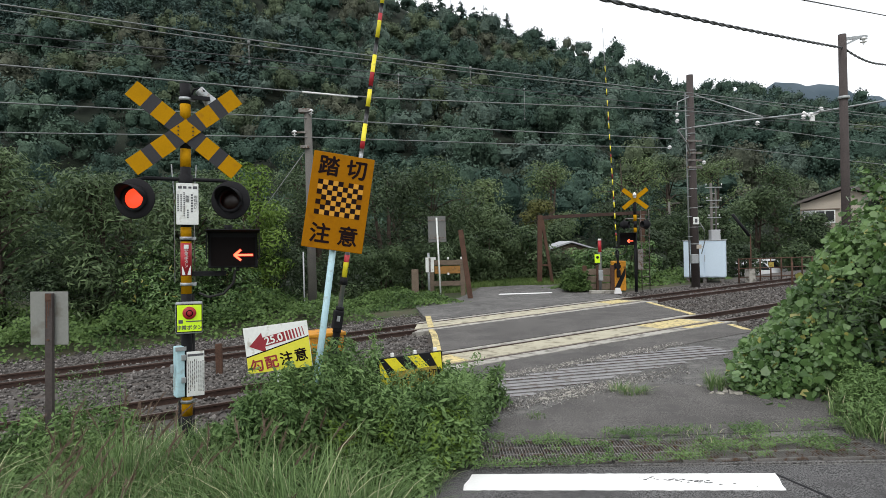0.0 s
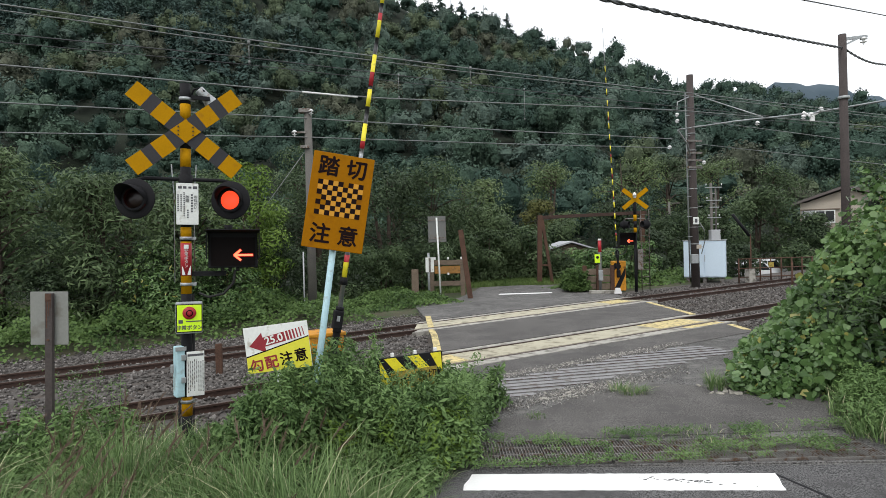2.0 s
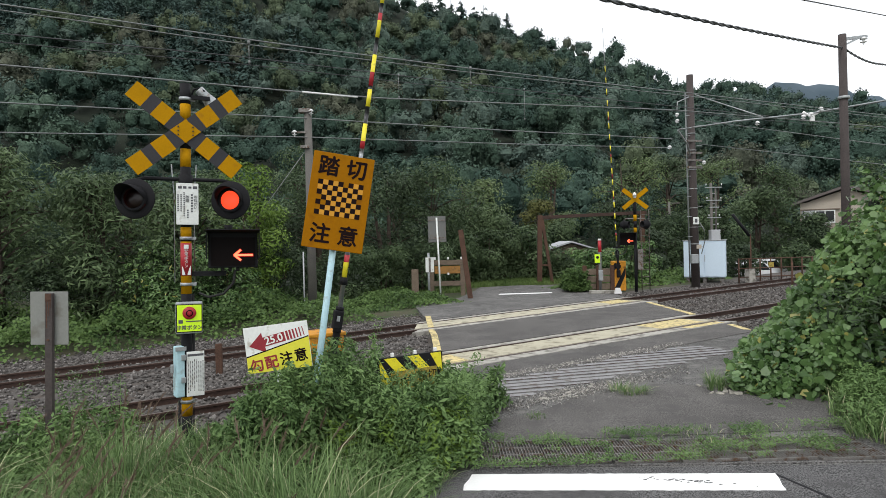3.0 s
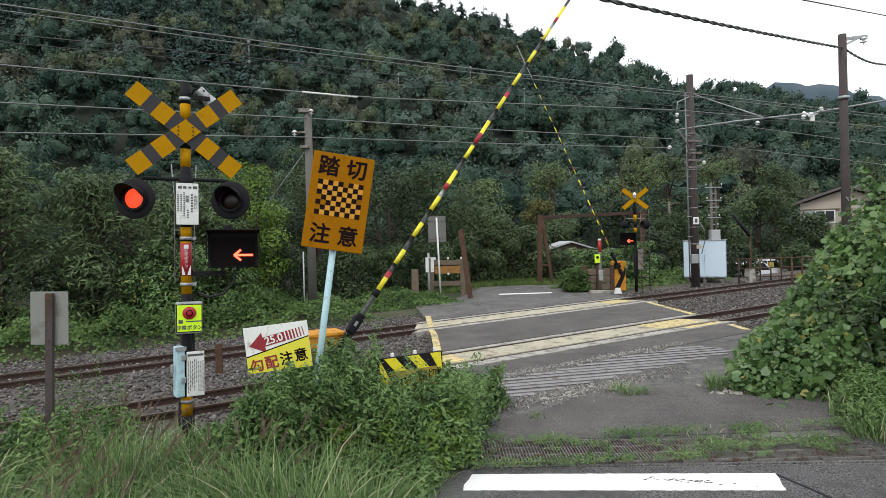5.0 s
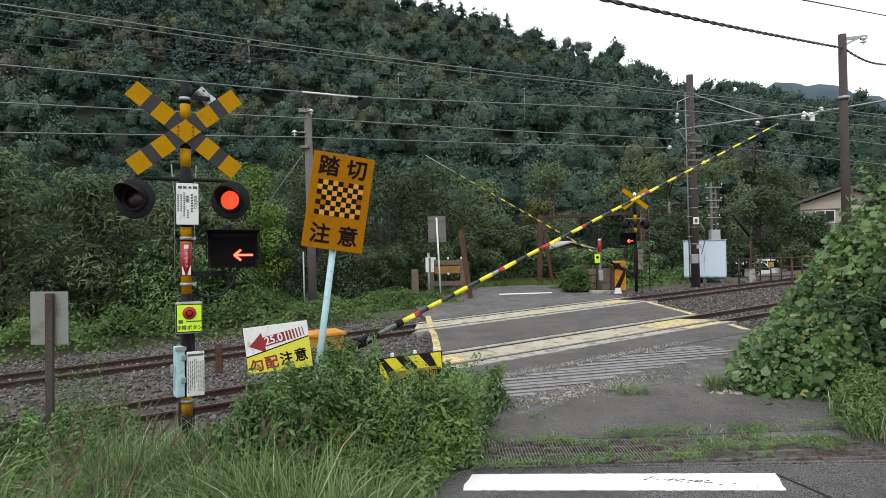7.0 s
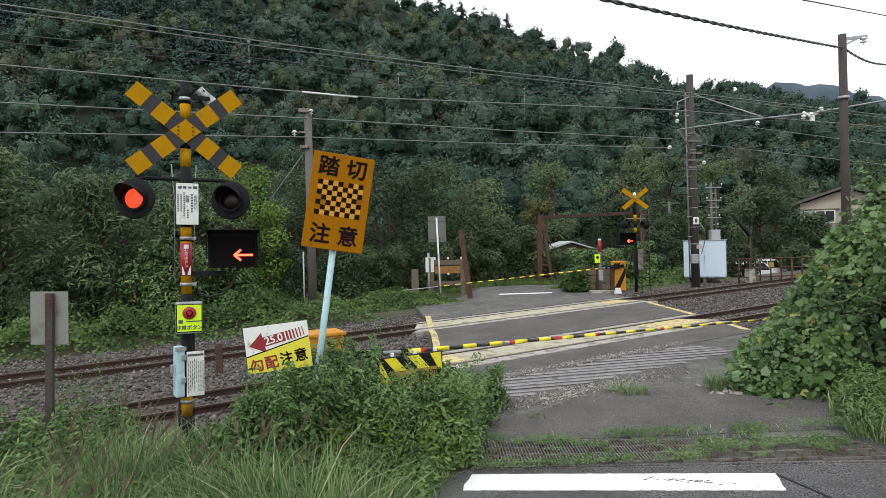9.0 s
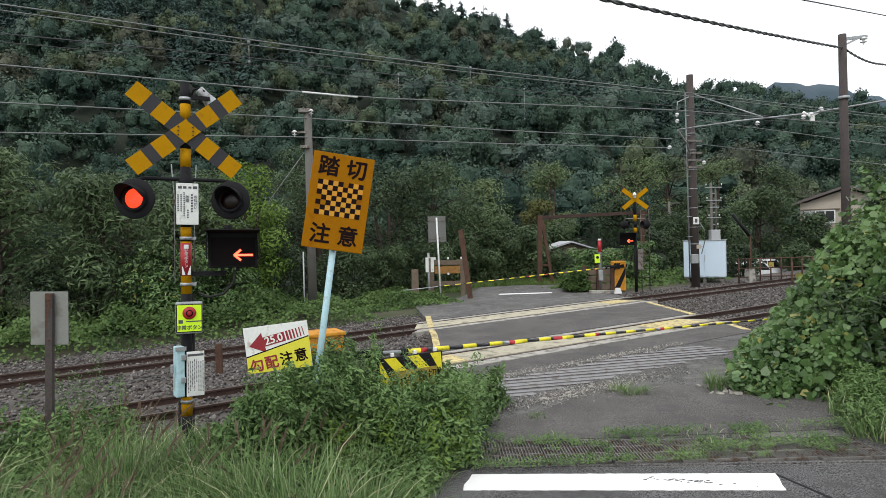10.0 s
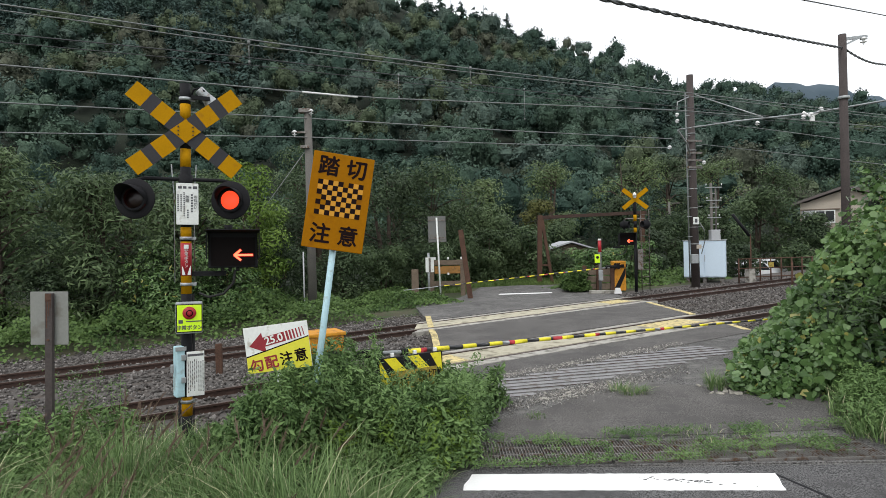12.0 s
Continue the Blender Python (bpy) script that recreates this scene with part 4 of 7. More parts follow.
def blades(name, pts, height, width, material, label, seed, lean=0.45, category="grass"):
    """Bent grass blades, three levels each, at the ground points pts (k, 3)."""
    r = np.random.default_rng(seed)
    k = len(pts)
    h = height * r.uniform(0.45, 1.25, k)
    a = r.random(k) * math.tau
    d = np.stack([np.cos(a), np.sin(a), np.zeros(k)], -1)
    side = np.stack([-d[:, 1], d[:, 0], np.zeros(k)], -1)
    b = lean * r.uniform(0.2, 1.5, k)
    levels = []
    for u, w in ((0, 1.0), (0.55, 0.75), (1.0, 0.06)):
        c = pts + d * (h * b * u * u)[:, None] + np.array([0, 0, 1.0]) * (h * (u - 0.22 * b * u * u))[:, None]
        ww = side * (width * w * r.uniform(0.7, 1.3, k))[:, None]
        levels += [c - ww, c + ww]
    v = np.stack(levels, 1).reshape(-1, 3)
    f = np.array([(0, 1, 3, 2), (2, 3, 5, 4)])[None] + 6 * np.arange(k)[:, None, None]
    return tagged(new(name, indexed_mesh(name, v, f.reshape(-1, 4), material)), label, category, kind="stuff")


def scatter(count, x0, x1, y0, y1, seed, keep=None, dz=0.0):
    r = np.random.default_rng(seed)
    x, y = r.uniform(x0, x1, count), r.uniform(y0, y1, count)
    if keep is not None:
        ok = keep(x, y)
        x, y = x[ok], y[ok]
    return np.stack([x, y, terrain_z(x, y) + dz], -1)


def bank(x, y):
    n = -x * DY + y * DX
    return (n < 8.35 + 0.35 * np.sin(x * 3)) & (x < -0.35 - 0.12 * np.clip(7 - y, 0, 3))


def tufts(name, centres, per, radius, height, width, material, label, seed):
    """Grass in tufts: the blades of a tuft bend outwards from its middle."""
    r = np.random.default_rng(seed)
    k = len(centres) * per
    c = np.repeat(centres, per, 0)
    th = np.repeat(r.uniform(0.5, 1.25, len(centres)), per)
    a = r.random(k) * math.tau
    d = np.stack([np.cos(a), np.sin(a), np.zeros(k)], -1)
    base = c + d * (radius * np.sqrt(r.random(k)))[:, None]
    swell = np.array([noise.noise(Vector((q[0] * 1.3, q[1] * 1.3, 2.2))) for q in centres])
    h = height * th * np.repeat(np.clip(0.85 + 1.1 * swell, 0.35, 1.5), per) * r.uniform(0.45, 1.15, k) * np.interp(c[:, 1], [4.5, 6.2, 7.4], [1.1, 1.0, 0.5])
    b = r.uniform(0.05, 1.0, k)
    drift = np.repeat(r.normal(0, 0.35, (len(centres), 2)), per, 0)
    d = d + np.column_stack([drift, np.zeros(k)])
    side = np.stack([-d[:, 1], d[:, 0], np.zeros(k)], -1)
    levels = []
    for u, w in ((0, 0.8), (0.4, 1.0), (0.75, 0.7), (1.0, 0.05)):
        p = base + d * (h * b * u ** 2.2)[:, None] + np.array([0, 0, 1.0]) * (h * (u - 0.42 * b * u ** 2.6))[:, None]
        ww = side * (width * w * np.ones(k))[:, None]
        levels += [p - ww, p + ww]
    v = np.stack(levels, 1).reshape(-1, 3)
    f = np.array([(0, 1, 3, 2), (2, 3, 5, 4), (4, 5, 7, 6)])[None] + 8 * np.arange(k)[:, None, None]
    return tagged(new(name, indexed_mesh(name, v, f.reshape(-1, 4), material)), label, "grass", kind="stuff")


tufts("foreground_grass", scatter(1900, -7.2, -0.35, 4.2, 9.2, 51, bank), 50, 0.2, 0.66, 0.0038, L_GRASS, "tall unmown green grass on the bank", 52)
blades("short_grass", scatter(13000, -7.2, -0.3, 4.2, 9.2, 49, bank), 0.26, 0.004, L_GRASS, "short grass between the tall tufts", 50, 0.7)


def seed_heads(name, centres, height, material, label, seed):
    """Thin stalks that bow over under a narrow feathery head."""
    r = np.random.default_rng(seed)
    per = 34
    k = len(centres)
    a = r.normal(0.6, 1.1, k)
    d = np.stack([np.cos(a), np.sin(a), np.zeros(k)], -1)
    h, b = height * r.uniform(0.7, 1.2, k), r.uniform(0.15, 0.55, k)

    def along(u):
        return centres[:, None] + d[:, None] * (h * b)[:, None, None] * (u ** 2)[..., None] + np.array([0, 0, 1.0]) * (h[:, None] * (u - 0.25 * b[:, None] * u ** 2))[..., None]

    u0 = np.concatenate([np.tile([0.0, 0.33, 0.66], (k, 1)), r.uniform(0.78, 0.99, (k, per))], 1)
    u1 = np.concatenate([np.tile([0.33, 0.66, 1.0], (k, 1)), u0[:, 3:] + r.uniform(0.03, 0.09, (k, per))], 1)
    p, q = along(u0), along(u1)
    q[:, 3:] += r.normal(0, 0.011, (k, per, 3))
    side = np.cross(q - p, [0, -1.0, 0.2])
    side = unit_normals(side) * 0.0022
    v = np.stack([p - side, p + side, q + side * 0.5, q - side * 0.5], 2).reshape(-1, 4, 3)
    return tagged(new(name, quads_mesh(name, v, 4, material)), label, "grass", kind="stuff")


seed_heads("seeding_grass", scatter(300, -6.5, -1.3, 4.4, 7.4, 53, lambda x, y: bank(x, y) & (np.sin(x * 3.1 + y) + np.sin(x * 1.7 - y * 2.3) > -0.6)), 0.86, L_DRYGRASS, "reddish feathery seed heads above the grass", 54)
blades("gutter_grass", np.concatenate([scatter(1500, 0.3, 4.7, 6.55, 7.4, 55, lambda x, y: np.sin(x * 5.1) + np.sin(x * 2.3 + 1) + np.sin(y * 9) > 0.4, 0.1), scatter(500, 0.4, 4.9, 7.3, 7.45, 56, lambda x, y: np.sin(x * 7) > -0.2, 0.1)]), 0.07, 0.004, L_GRASS, "short grass growing through the gutter grating", 57, 1.2)
rr = np.random.default_rng(58)
pts = scatter(26000, 0.25, 5.2, 6.45, 7.5, 59, lambda x, y: np.array([noise.noise(Vector((a * 2.1, b2 * 3.0, 4.0))) + 0.6 * noise.noise(Vector((a * 7, b2 * 9, 1.0))) for a, b2 in zip(x, y)]) + 0.18 * (abs(y - 7.0) / 0.45) ** 3 > 0.16, 0.115)
pts[:, 2] += rr.random(len(pts)) ** 2 * 0.06
tagged(new("gutter_weeds", quads_mesh("gutter_weeds", leaf_faces(pts, np.tile([0, -0.2, 1.0], (len(pts), 1)), 0.014 * rr.uniform(0.5, 1.6, len(pts)), rr, 4, 1.0, 0.5), 4, L_WEED)), "small leafy weeds growing through the gutter grating", "weeds", kind="stuff")
blades("far_verge_grass", scatter(30000, -4, 9, 27.0, 34, 61, lambda x, y: ~((x > 0.9 + (28.5 - y) * 0.2) & (x < 5.7) & (y < 29.1))), 0.17, 0.010, L_GRASSFAR, "bright green grass verge beyond the road", 62, 0.5)
blades("side_grass", scatter(9000, 4.3, 7.0, 5.6, 9.2, 63, lambda x, y: x > 4.62 + 0.55 * np.clip(y - 7.3, 0, 3) + 0.1 * np.sin(y * 7), 0.1), 0.26, 0.006, L_GRASS, "green grass and ferns beside the lane", 64, 0.8)


# weed clump in front of the barrier
def weed_bush(name, spots, material, label, seed, leaf=0.05):
    r = np.random.default_rng(seed)
    th = thing(name, pose(spots[0][0], spots[0][1], 0.0), label, "weeds", "weeds by the crossing")
    bm = bmesh.new()
    P, N, S = [], [], []
    for x, y, h in spots:
        z0 = float(terrain_z(np.float64(x), np.float64(y)))
        a, ln = r.random() * 6.28, r.uniform(0.05, 0.3)
        pts = [Vector((x - spots[0][0] + math.cos(a) * ln * h * u * u, y - spots[0][1] + math.sin(a) * ln * h * u * u, z0 + h * u)) for u in (0, 0.25, 0.5, 0.75, 1.0)]
        sweep(bm, pts, [0.006, 0.005, 0.004, 0.003, 0.001], 4)
        k = int(70 + 130 * h)
        for j in range(k):
            u = r.uniform(0.15, 1.0)
            i0 = min(3, int(u * 4))
            c = pts[i0].lerp(pts[i0 + 1], u * 4 - i0)
            an = r.random() * 6.28
            rad = (0.05 + 0.16 * (1 - u)) * r.uniform(0.5, 1.3)
            P.append((c.x + math.cos(an) * rad, c.y + math.sin(an) * rad, c.z + rad * 0.25))
            N.append((math.cos(an) * 0.5, math.sin(an) * 0.5, 0.8))
            S.append(leaf * r.uniform(0.35, 1.5) * (1.1 - 0.35 * u))
    tagged(part("stem", bm, material, th), kind="stuff")
    ob = new("foliage", quads_mesh("foliage", leaf_faces(np.array(P), np.array(N), np.array(S), r, 4, 1.15, 0.4), 4, material))
    ob.parent = th
    return th


r = random.Random(8)
spots = []
while len(spots) < 430:
    x, y = r.uniform(-2.35, 0.95), r.uniform(6.5, 9.0)
    if x > 0.15 + 0.30 * (y - 6.9) or (y > 7.8 and x < -0.9):
        continue
    top = np.interp(x, [-2.35, -2.1, -1.7, -1.1, -0.85, -0.1, 0.3, 0.95], [0.72, 1.0, 1.28, 1.30, 0.90, 0.84, 0.8, 0.64])
    spots.append((x, y, float(top) * r.uniform(0.5, 1.12) * (1.0 if y < 8 else 0.85)))
weed_bush("weed_clump", spots, L_WEED, "dense leafy green weeds in front of the barrier", 71, 0.043)
spots = [(r.uniform(-3.0, -1.7), r.uniform(6.2, 7.2), r.uniform(0.25, 0.55)) for _ in range(60)]
weed_bush("weed_clump", spots, L_WEED, "leafy weeds around the signal base", 72, 0.05)
spots = [(r.uniform(-5.6, -3.7), r.uniform(6.4, 7.6), r.uniform(0.4, 0.9)) for _ in range(80)]
weed_bush("weed_clump", spots, L_WEED, "leafy weeds in the long grass", 75, 0.042)
spots = [(x, y, r.uniform(0.25, 0.55) + 0.12 * max(0.0, x - 5)) for x, y in ((r.uniform(4.6, 6.8), r.uniform(6.9, 9.0)) for _ in range(230)) if x > 4.75 + 0.55 * max(0.0, y - 7.3)]
weed_bush("weed_clump", spots, L_WEED, "leafy weeds below the creeper", 76, 0.036)
spots = [(r.uniform(-5.4, -4.3), r.uniform(7.8, 8.6), r.uniform(0.9, 1.3)) for _ in range(9)] + [*((r.uniform(-1.7, 0.35), r.uniform(6.5, 7.3), r.uniform(0.95, 1.3)) for _ in range(34)), (-0.92, 7.05, 1.65), (-0.7, 7.0, 1.3), (-0.38, 7.1, 1.25), (-0.2, 7.2, 1.1), (-1.3, 6.9, 1.5)]
weed_bush("weed_stalks", spots, L_WEED, "tall thin weed stalks above the grass", 77, 0.024)
tufts("clump_grass", scatter(300, -2.3, 0.35, 5.9, 7.0, 73, lambda x, y: x < -0.25 + 0.3 * (y - 5.9)), 60, 0.16, 0.52, 0.003, L_GRASS, "long green grass below the weeds", 74)
spots = [(r.uniform(-2.0, 0.3), r.uniform(6.35, 6.9), r.uniform(0.35, 0.8)) for _ in range(70)]
spots = [q for q in spots if q[0] < 0.1 + 0.3 * (q[1] - 6.4)]
weed_bush("weed_clump", spots, L_BRIGHT, "pale green leafy weeds at the front of the clump", 78, 0.036)
spots = [(r.uniform(-2.15, -1.45), r.uniform(6.1, 6.45), r.uniform(0.7, 1.08)) for _ in range(56)] + [(r.uniform(-1.78, -1.42), r.uniform(6.15, 6.4), r.uniform(1.1, 1.34)) for _ in range(18)]
weed_bush("weed_clump", spots, L_WEED, "leafy weeds in front of the gradient sign", 171, 0.04)
spots = [(r.uniform(-1.7, 0.6), r.uniform(6.5, 7.2), r.uniform(0.5, 0.95)) for _ in range(70)]
spots = [q for q in spots if q[0] < 0.1 + 0.3 * (q[1] - 6.4)]
weed_bush("weed_clump", spots, L_WEED, "broad-leaved weeds among the finer ones", 172, 0.05)
spots = [(r.uniform(-2.0, -0.15), r.uniform(5.75, 6.5), r.uniform(0.2, 0.5)) for _ in range(130)]
spots = [q for q in spots if q[0] < -0.3 + 0.35 * (q[1] - 5.9)]
weed_bush("weed_clump", spots, L_WEED, "low leafy weeds at the foot of the clump", 174, 0.03)
spots = [(r.uniform(4.9, 5.75), r.uniform(24.7, 25.8), r.uniform(0.5, 1.0)) for _ in range(60)]
weed_bush("weed_clump", spots, L_CARPET, "green weeds beside the old sleeper fence", 173, 0.06)
tufts("roadside_tufts", np.array([(4.05, 9.35, 0.2), (4.2, 9.5, 0.2), (4.12, 9.6, 0.2), (4.35, 9.7, 0.21), (2.75, 9.3, 0.15), (2.9, 9.35, 0.15), (2.65, 9.45, 0.15), (1.2, 8.35, 0.12)]), 90, 0.15, 0.46, 0.0032, L_GRASS, "tufts of grass in the road edge", 79)


# vine mound beside the road
def mound_h(x, y):
    u = x - (4.5 + 0.6 * np.clip(y - 9.2, -0.5, 4))
    a = np.interp(u, [-0.45, -0.2, 0.0, 0.3, 0.75, 1.25, 1.5, 1.85, 2.3, 5.0], [0, 0.14, 0.3, 0.62, 1.05, 1.75, 2.3, 2.8, 3.2, 4.0])
    f = np.clip((y - (8.7 + 0.12 * np.clip(6.5 - x, 0, 3))) / 1.0, 0, 1) * np.clip((13.2 - y) / 1.6, 0, 1)
    return a * np.sqrt(f)


def mound_lump(x, y):
    return np.array([0.6 * noise.noise(Vector((a * 0.9, b2 * 0.9, 5))) + 0.4 * noise.noise(Vector((a * 2.6, b2 * 2.6, 9))) for a, b2 in zip(np.ravel(x), np.ravel(y))]).reshape(np.shape(x))


mx, my = np.meshgrid(np.linspace(3.85, 11, 62), np.linspace(8.3, 13.4, 50))
mz = mound_h(mx, my)
lump = mound_lump(mx, my)
mz = mz * (0.88 + 0.62 * lump) + terrain_z(mx, my) - 0.1
idx = np.arange(mx.size).reshape(mx.shape)
quads = np.stack([idx[:-1, :-1], idx[:-1, 1:], idx[1:, 1:], idx[1:, :-1]], -1).reshape(-1, 4)
mound = thing("vine_mound", pose(0, 0, 0), "tall mound of broad-leaved green creeper beside the road", "creeper")
# added sheet below the leaves; its dark colour paints the shade between them
shade_core = new("shade_core", indexed_mesh("shade_core", np.stack([mx, my, mz - 0.25], -1).reshape(-1, 3), quads, GAP_SHADE))
shade_core.parent = mound
rr = np.random.default_rng(81)
k = 46000
x = 3.9 + 6.7 * rr.random(k) ** 1.25
y = 8.35 + 4.6 * rr.random(k) ** 1.5
h = mound_h(x, y)
lump = mound_lump(x, y)
e = 0.05
gxh = (mound_h(x + e, y) - mound_h(x - e, y)) / (2 * e)
gyh = (mound_h(x, y + e) - mound_h(x, y - e)) / (2 * e)
nrm = np.stack([-gxh, -gyh, np.ones(k)], -1)
nrm /= np.linalg.norm(nrm, axis=1)[:, None]
p = np.stack([x, y, h * (0.88 + 0.62 * lump) + terrain_z(x, y)], -1) + nrm * rr.uniform(-0.28, 0.26, k)[:, None]
ok = h > 0.06
ob = new("foliage", quads_mesh("foliage", leaf_faces(p[ok], nrm[ok] * 0.8 + [-0.15, -0.3, 0.5], np.where(rr.random(ok.sum()) < 0.6, 0.030, 0.066) * rr.uniform(0.6, 1.4, ok.sum()), rr, 6, 1.0, 0.8), 6, L_VINE))
ob.parent = mound
k = 16000
front = rr.random(k)
x = 4.3 + 5.0 * rr.random(k)
y = 8.75 + 0.12 * np.clip(6.5 - x, 0, 3) + rr.normal(0.25, 0.25, k)
z = mound_h(x, y + 0.9) * rr.random(k) * 0.95
p = np.stack([x, y, z + terrain_z(x, y)], -1)
ob = new("front_foliage", quads_mesh("front_foliage", leaf_faces(p, np.tile([-0.25, -0.9, 0.35], (k, 1)), np.where(rr.random(k) < 0.6, 0.030, 0.066) * rr.uniform(0.6, 1.4, k), rr, 6, 1.0, 0.8), 6, L_VINE))
ob.parent = mound


tree(6.75, 8.95, 1.75, 1.7, L_DARKTREE, 5200, 0.05, "dark narrow-leaved shrub in front of the creeper", 190, slender=True, low=-0.05)


# ---- crossing signals ----
MOVERS = []
X_ANGLE = radians(38.6)


def banded_post(bm, r, bands, seg=16):
    """bands: z from top to bottom with a material slot for the stretch below."""
    for (z1, mi), (z0, _) in zip(bands, bands[1:]):
        tube(bm, (0, 0, z0), (0, 0, z1), r, r, seg, mi)
    return bm


def signal_lamp(parent, x, z, yaw, first_lit):
    lamp = part("lamp", revolve(bmesh.new(), [(0.001, 0.03), (0.17, 0.03), (0.24, 0.0), (0.245, -0.012), (0.235, -0.02), (0.15, -0.02)], pose(0, 0, 0, -90), 32), BLACK, parent, "round black warning lamp with a hood", pose(x, -0.16, z, 0, 0, yaw))
    bm = revolve(bmesh.new(), [(0.10, 0.03), (0.13, 0.08), (0.10, 0.16), (0.001, 0.17)], pose(0, 0, 0, -90), 24)
    part("housing", bm, BLACK, lamp)
    # tapering hood, open at the bottom
    bm = bmesh.new()
    rings = []
    for i in range(25):
        a = radians(-25 + 230 * i / 24)
        depth = 0.10 + 0.22 * max(0.0, math.sin(a)) ** 0.7
        rings.append([bm.verts.new((rr * math.cos(a), -dd, rr * math.sin(a))) for rr, dd in ((0.158, -0.01), (0.158, depth), (0.152, depth), (0.152, -0.01))])
    for a, b in zip(rings, rings[1:]):
        for j in range(3):
            bm.faces.new((a[j], b[j], b[j + 1], a[j + 1])).smooth = True
    bmesh.ops.recalc_face_normals(bm, faces=bm.faces)
    part("hood", bm, BLACK, lamp)
    bm = revolve(bmesh.new(), [(0.001, 0.030), (0.06, 0.027), (0.10, 0.017), (0.125, 0.002)], pose(0, 0, 0, 90), 28, 0)
    revolve(bm, [(0.125, -0.002), (0.10, -0.017), (0.06, -0.027), (0.001, -0.030)], pose(0, 0, 0, 90), 28, 1)
    lens = part("lens", bm, [LAMP_LIT, LAMP_OFF], lamp, "round red signal lens")
    # added ring that blocks red light leaking round the turned lens
    part("bezel", revolve(bmesh.new(), [(0.156, 0.048), (0.118, 0.048), (0.118, 0.056), (0.156, 0.056), (0.156, 0.048)], pose(0, 0, 0, 90), 28), BLACK, lamp)
    MOVERS.append((lens, first_lit))
    return lamp


def crossbuck(parent, z, back=False):
    for sgn in (1, -1):
        board = bmesh.new()
        turn = pose(0, -0.09 - (0.012 if sgn < 0 else 0), z) @ Matrix.Rotation(sgn * X_ANGLE, 4, "Y")
        edges = [-0.78, -0.566, -0.428, -0.228, -0.1, 0.1, 0.228, 0.428, 0.566, 0.78]
        for i, (x0, x1) in enumerate(zip(edges, edges[1:])):
            box(board, turn @ Vector(((x0 + x1) / 2, 0, 0)), (x1 - x0 - 0.0004, 0.01, 0.222), Matrix.Rotation(sgn * X_ANGLE, 4, "Y"), mat_i=1 - i % 2)
        part("crossbuck_board", board, [CHARCOAL, AMBER], parent, "striped amber and black crossbuck board")
    mid = bmesh.new()
    h, v = 0.225 / 2 / math.sin(X_ANGLE), 0.225 / 2 / math.cos(X_ANGLE)
    prism(mid, [(-h, 0), (0, -v), (h, 0), (0, v)], 0.006, pose(0, -0.113, z))
    part("centre_plate", mid, AMBER, parent, "amber diamond at the middle of the crossbuck")
    bolts = bmesh.new()
    for sx in (-0.085, 0.085):
        for dz in (-0.05, 0, 0.05):
            tube(bolts, (sx, -0.113, z + dz), (sx, -0.125, z + dz), 0.010, seg=8)
    part("bolts", bolts, CHARCOAL, parent)


def text_rows(parent, x0, x1, z0, z1, y, cols, rng_, th=0.45, vertical=True, material=None):
    """Unreadable small print as plain bars."""
    bm = bmesh.new()
    for i in range(cols):
        u = (i + 0.5) / cols
        if vertical:
            w = (x1 - x0) / cols * th
            top = z1 - rng_.uniform(0, 0.1) * (z1 - z0)
            bot = z0 + rng_.uniform(0, 0.35) * (z1 - z0)
            k = max(2, int((top - bot) / (w * 1.5)))
            for j in range(k):
                zc = top - (top - bot) * (j + 0.5) / k
                box(bm, (x0 + (x1 - x0) * u, y, zc), (w, 0.002, (top - bot) / k * 0.6))
        else:
            box(bm, ((x0 + x1) / 2, y, z0 + (z1 - z0) * u), (x1 - x0, 0.002, (z1 - z0) / cols * th))
    return part("small_print", bm, material or INK, parent, "rows of small dark print")


def arrow_box(parent, x, z, yaw):
    b = bmesh.new()
    box(b, (0, 0.02, 0), (0.60, 0.16, 0.45), bevel=0.015)
    bx = part("direction_indicator", b, BLACK, parent, "black direction indicator box", pose(x, -0.14, z, 0, 0, yaw))
    part("screen", box(bmesh.new(), (0, -0.066, -0.02), (0.53, 0.008, 0.36)), SCREEN, bx)
    b = bmesh.new()
    box(b, (0, -0.16, 0.235), (0.64, 0.34, 0.012), pose(0, 0, 0, -6))
    for sx in (-0.315, 0.315):
        box(b, (sx, -0.10, 0.06), (0.01, 0.16, 0.33))
    part("visor", b, BLACK, bx)
    for mt, y, g, nm in ((ARROW_EDGE, -0.0715, 0.010, "arrow_rim"), (ARROW_LIT, -0.0745, 0.0, "arrow")):
        b = bmesh.new()
        box(b, (0.125, y, -0.065), (0.225 + g, 0.003, 0.024 + g))
        for q in (-1, 1):
            box(b, (0.052, y - 0.0002 * q, -0.065 + q * 0.033), (0.105 + g, 0.003, 0.024 + g), Matrix.Rotation(radians(-40 * q), 4, "Y"))
        part(nm, b, mt, bx, "glowing red arrow pointing to one side")
    b = bmesh.new()
    for sx in (-0.13, -0.04, 0.05):
        tube(b, (sx, 0.02, -0.22), (sx, 0.02, -0.27), 0.022, seg=10)
    sweep(b, [(0.02, 0.02, -0.26), (0.0, 0.03, -0.42), (-0.12, 0.05, -0.56), (-0.3, 0.08, -0.60), (-0.42, 0.14, -0.55)], 0.016, 8)
    part("conduit", b, RUBBER, bx)
    b = bmesh.new()
    box(b, (-0.30, 0.1, -0.30), (0.42, 0.05, 0.06))
    part("bracket", b, BLACK, bx)
    return bx


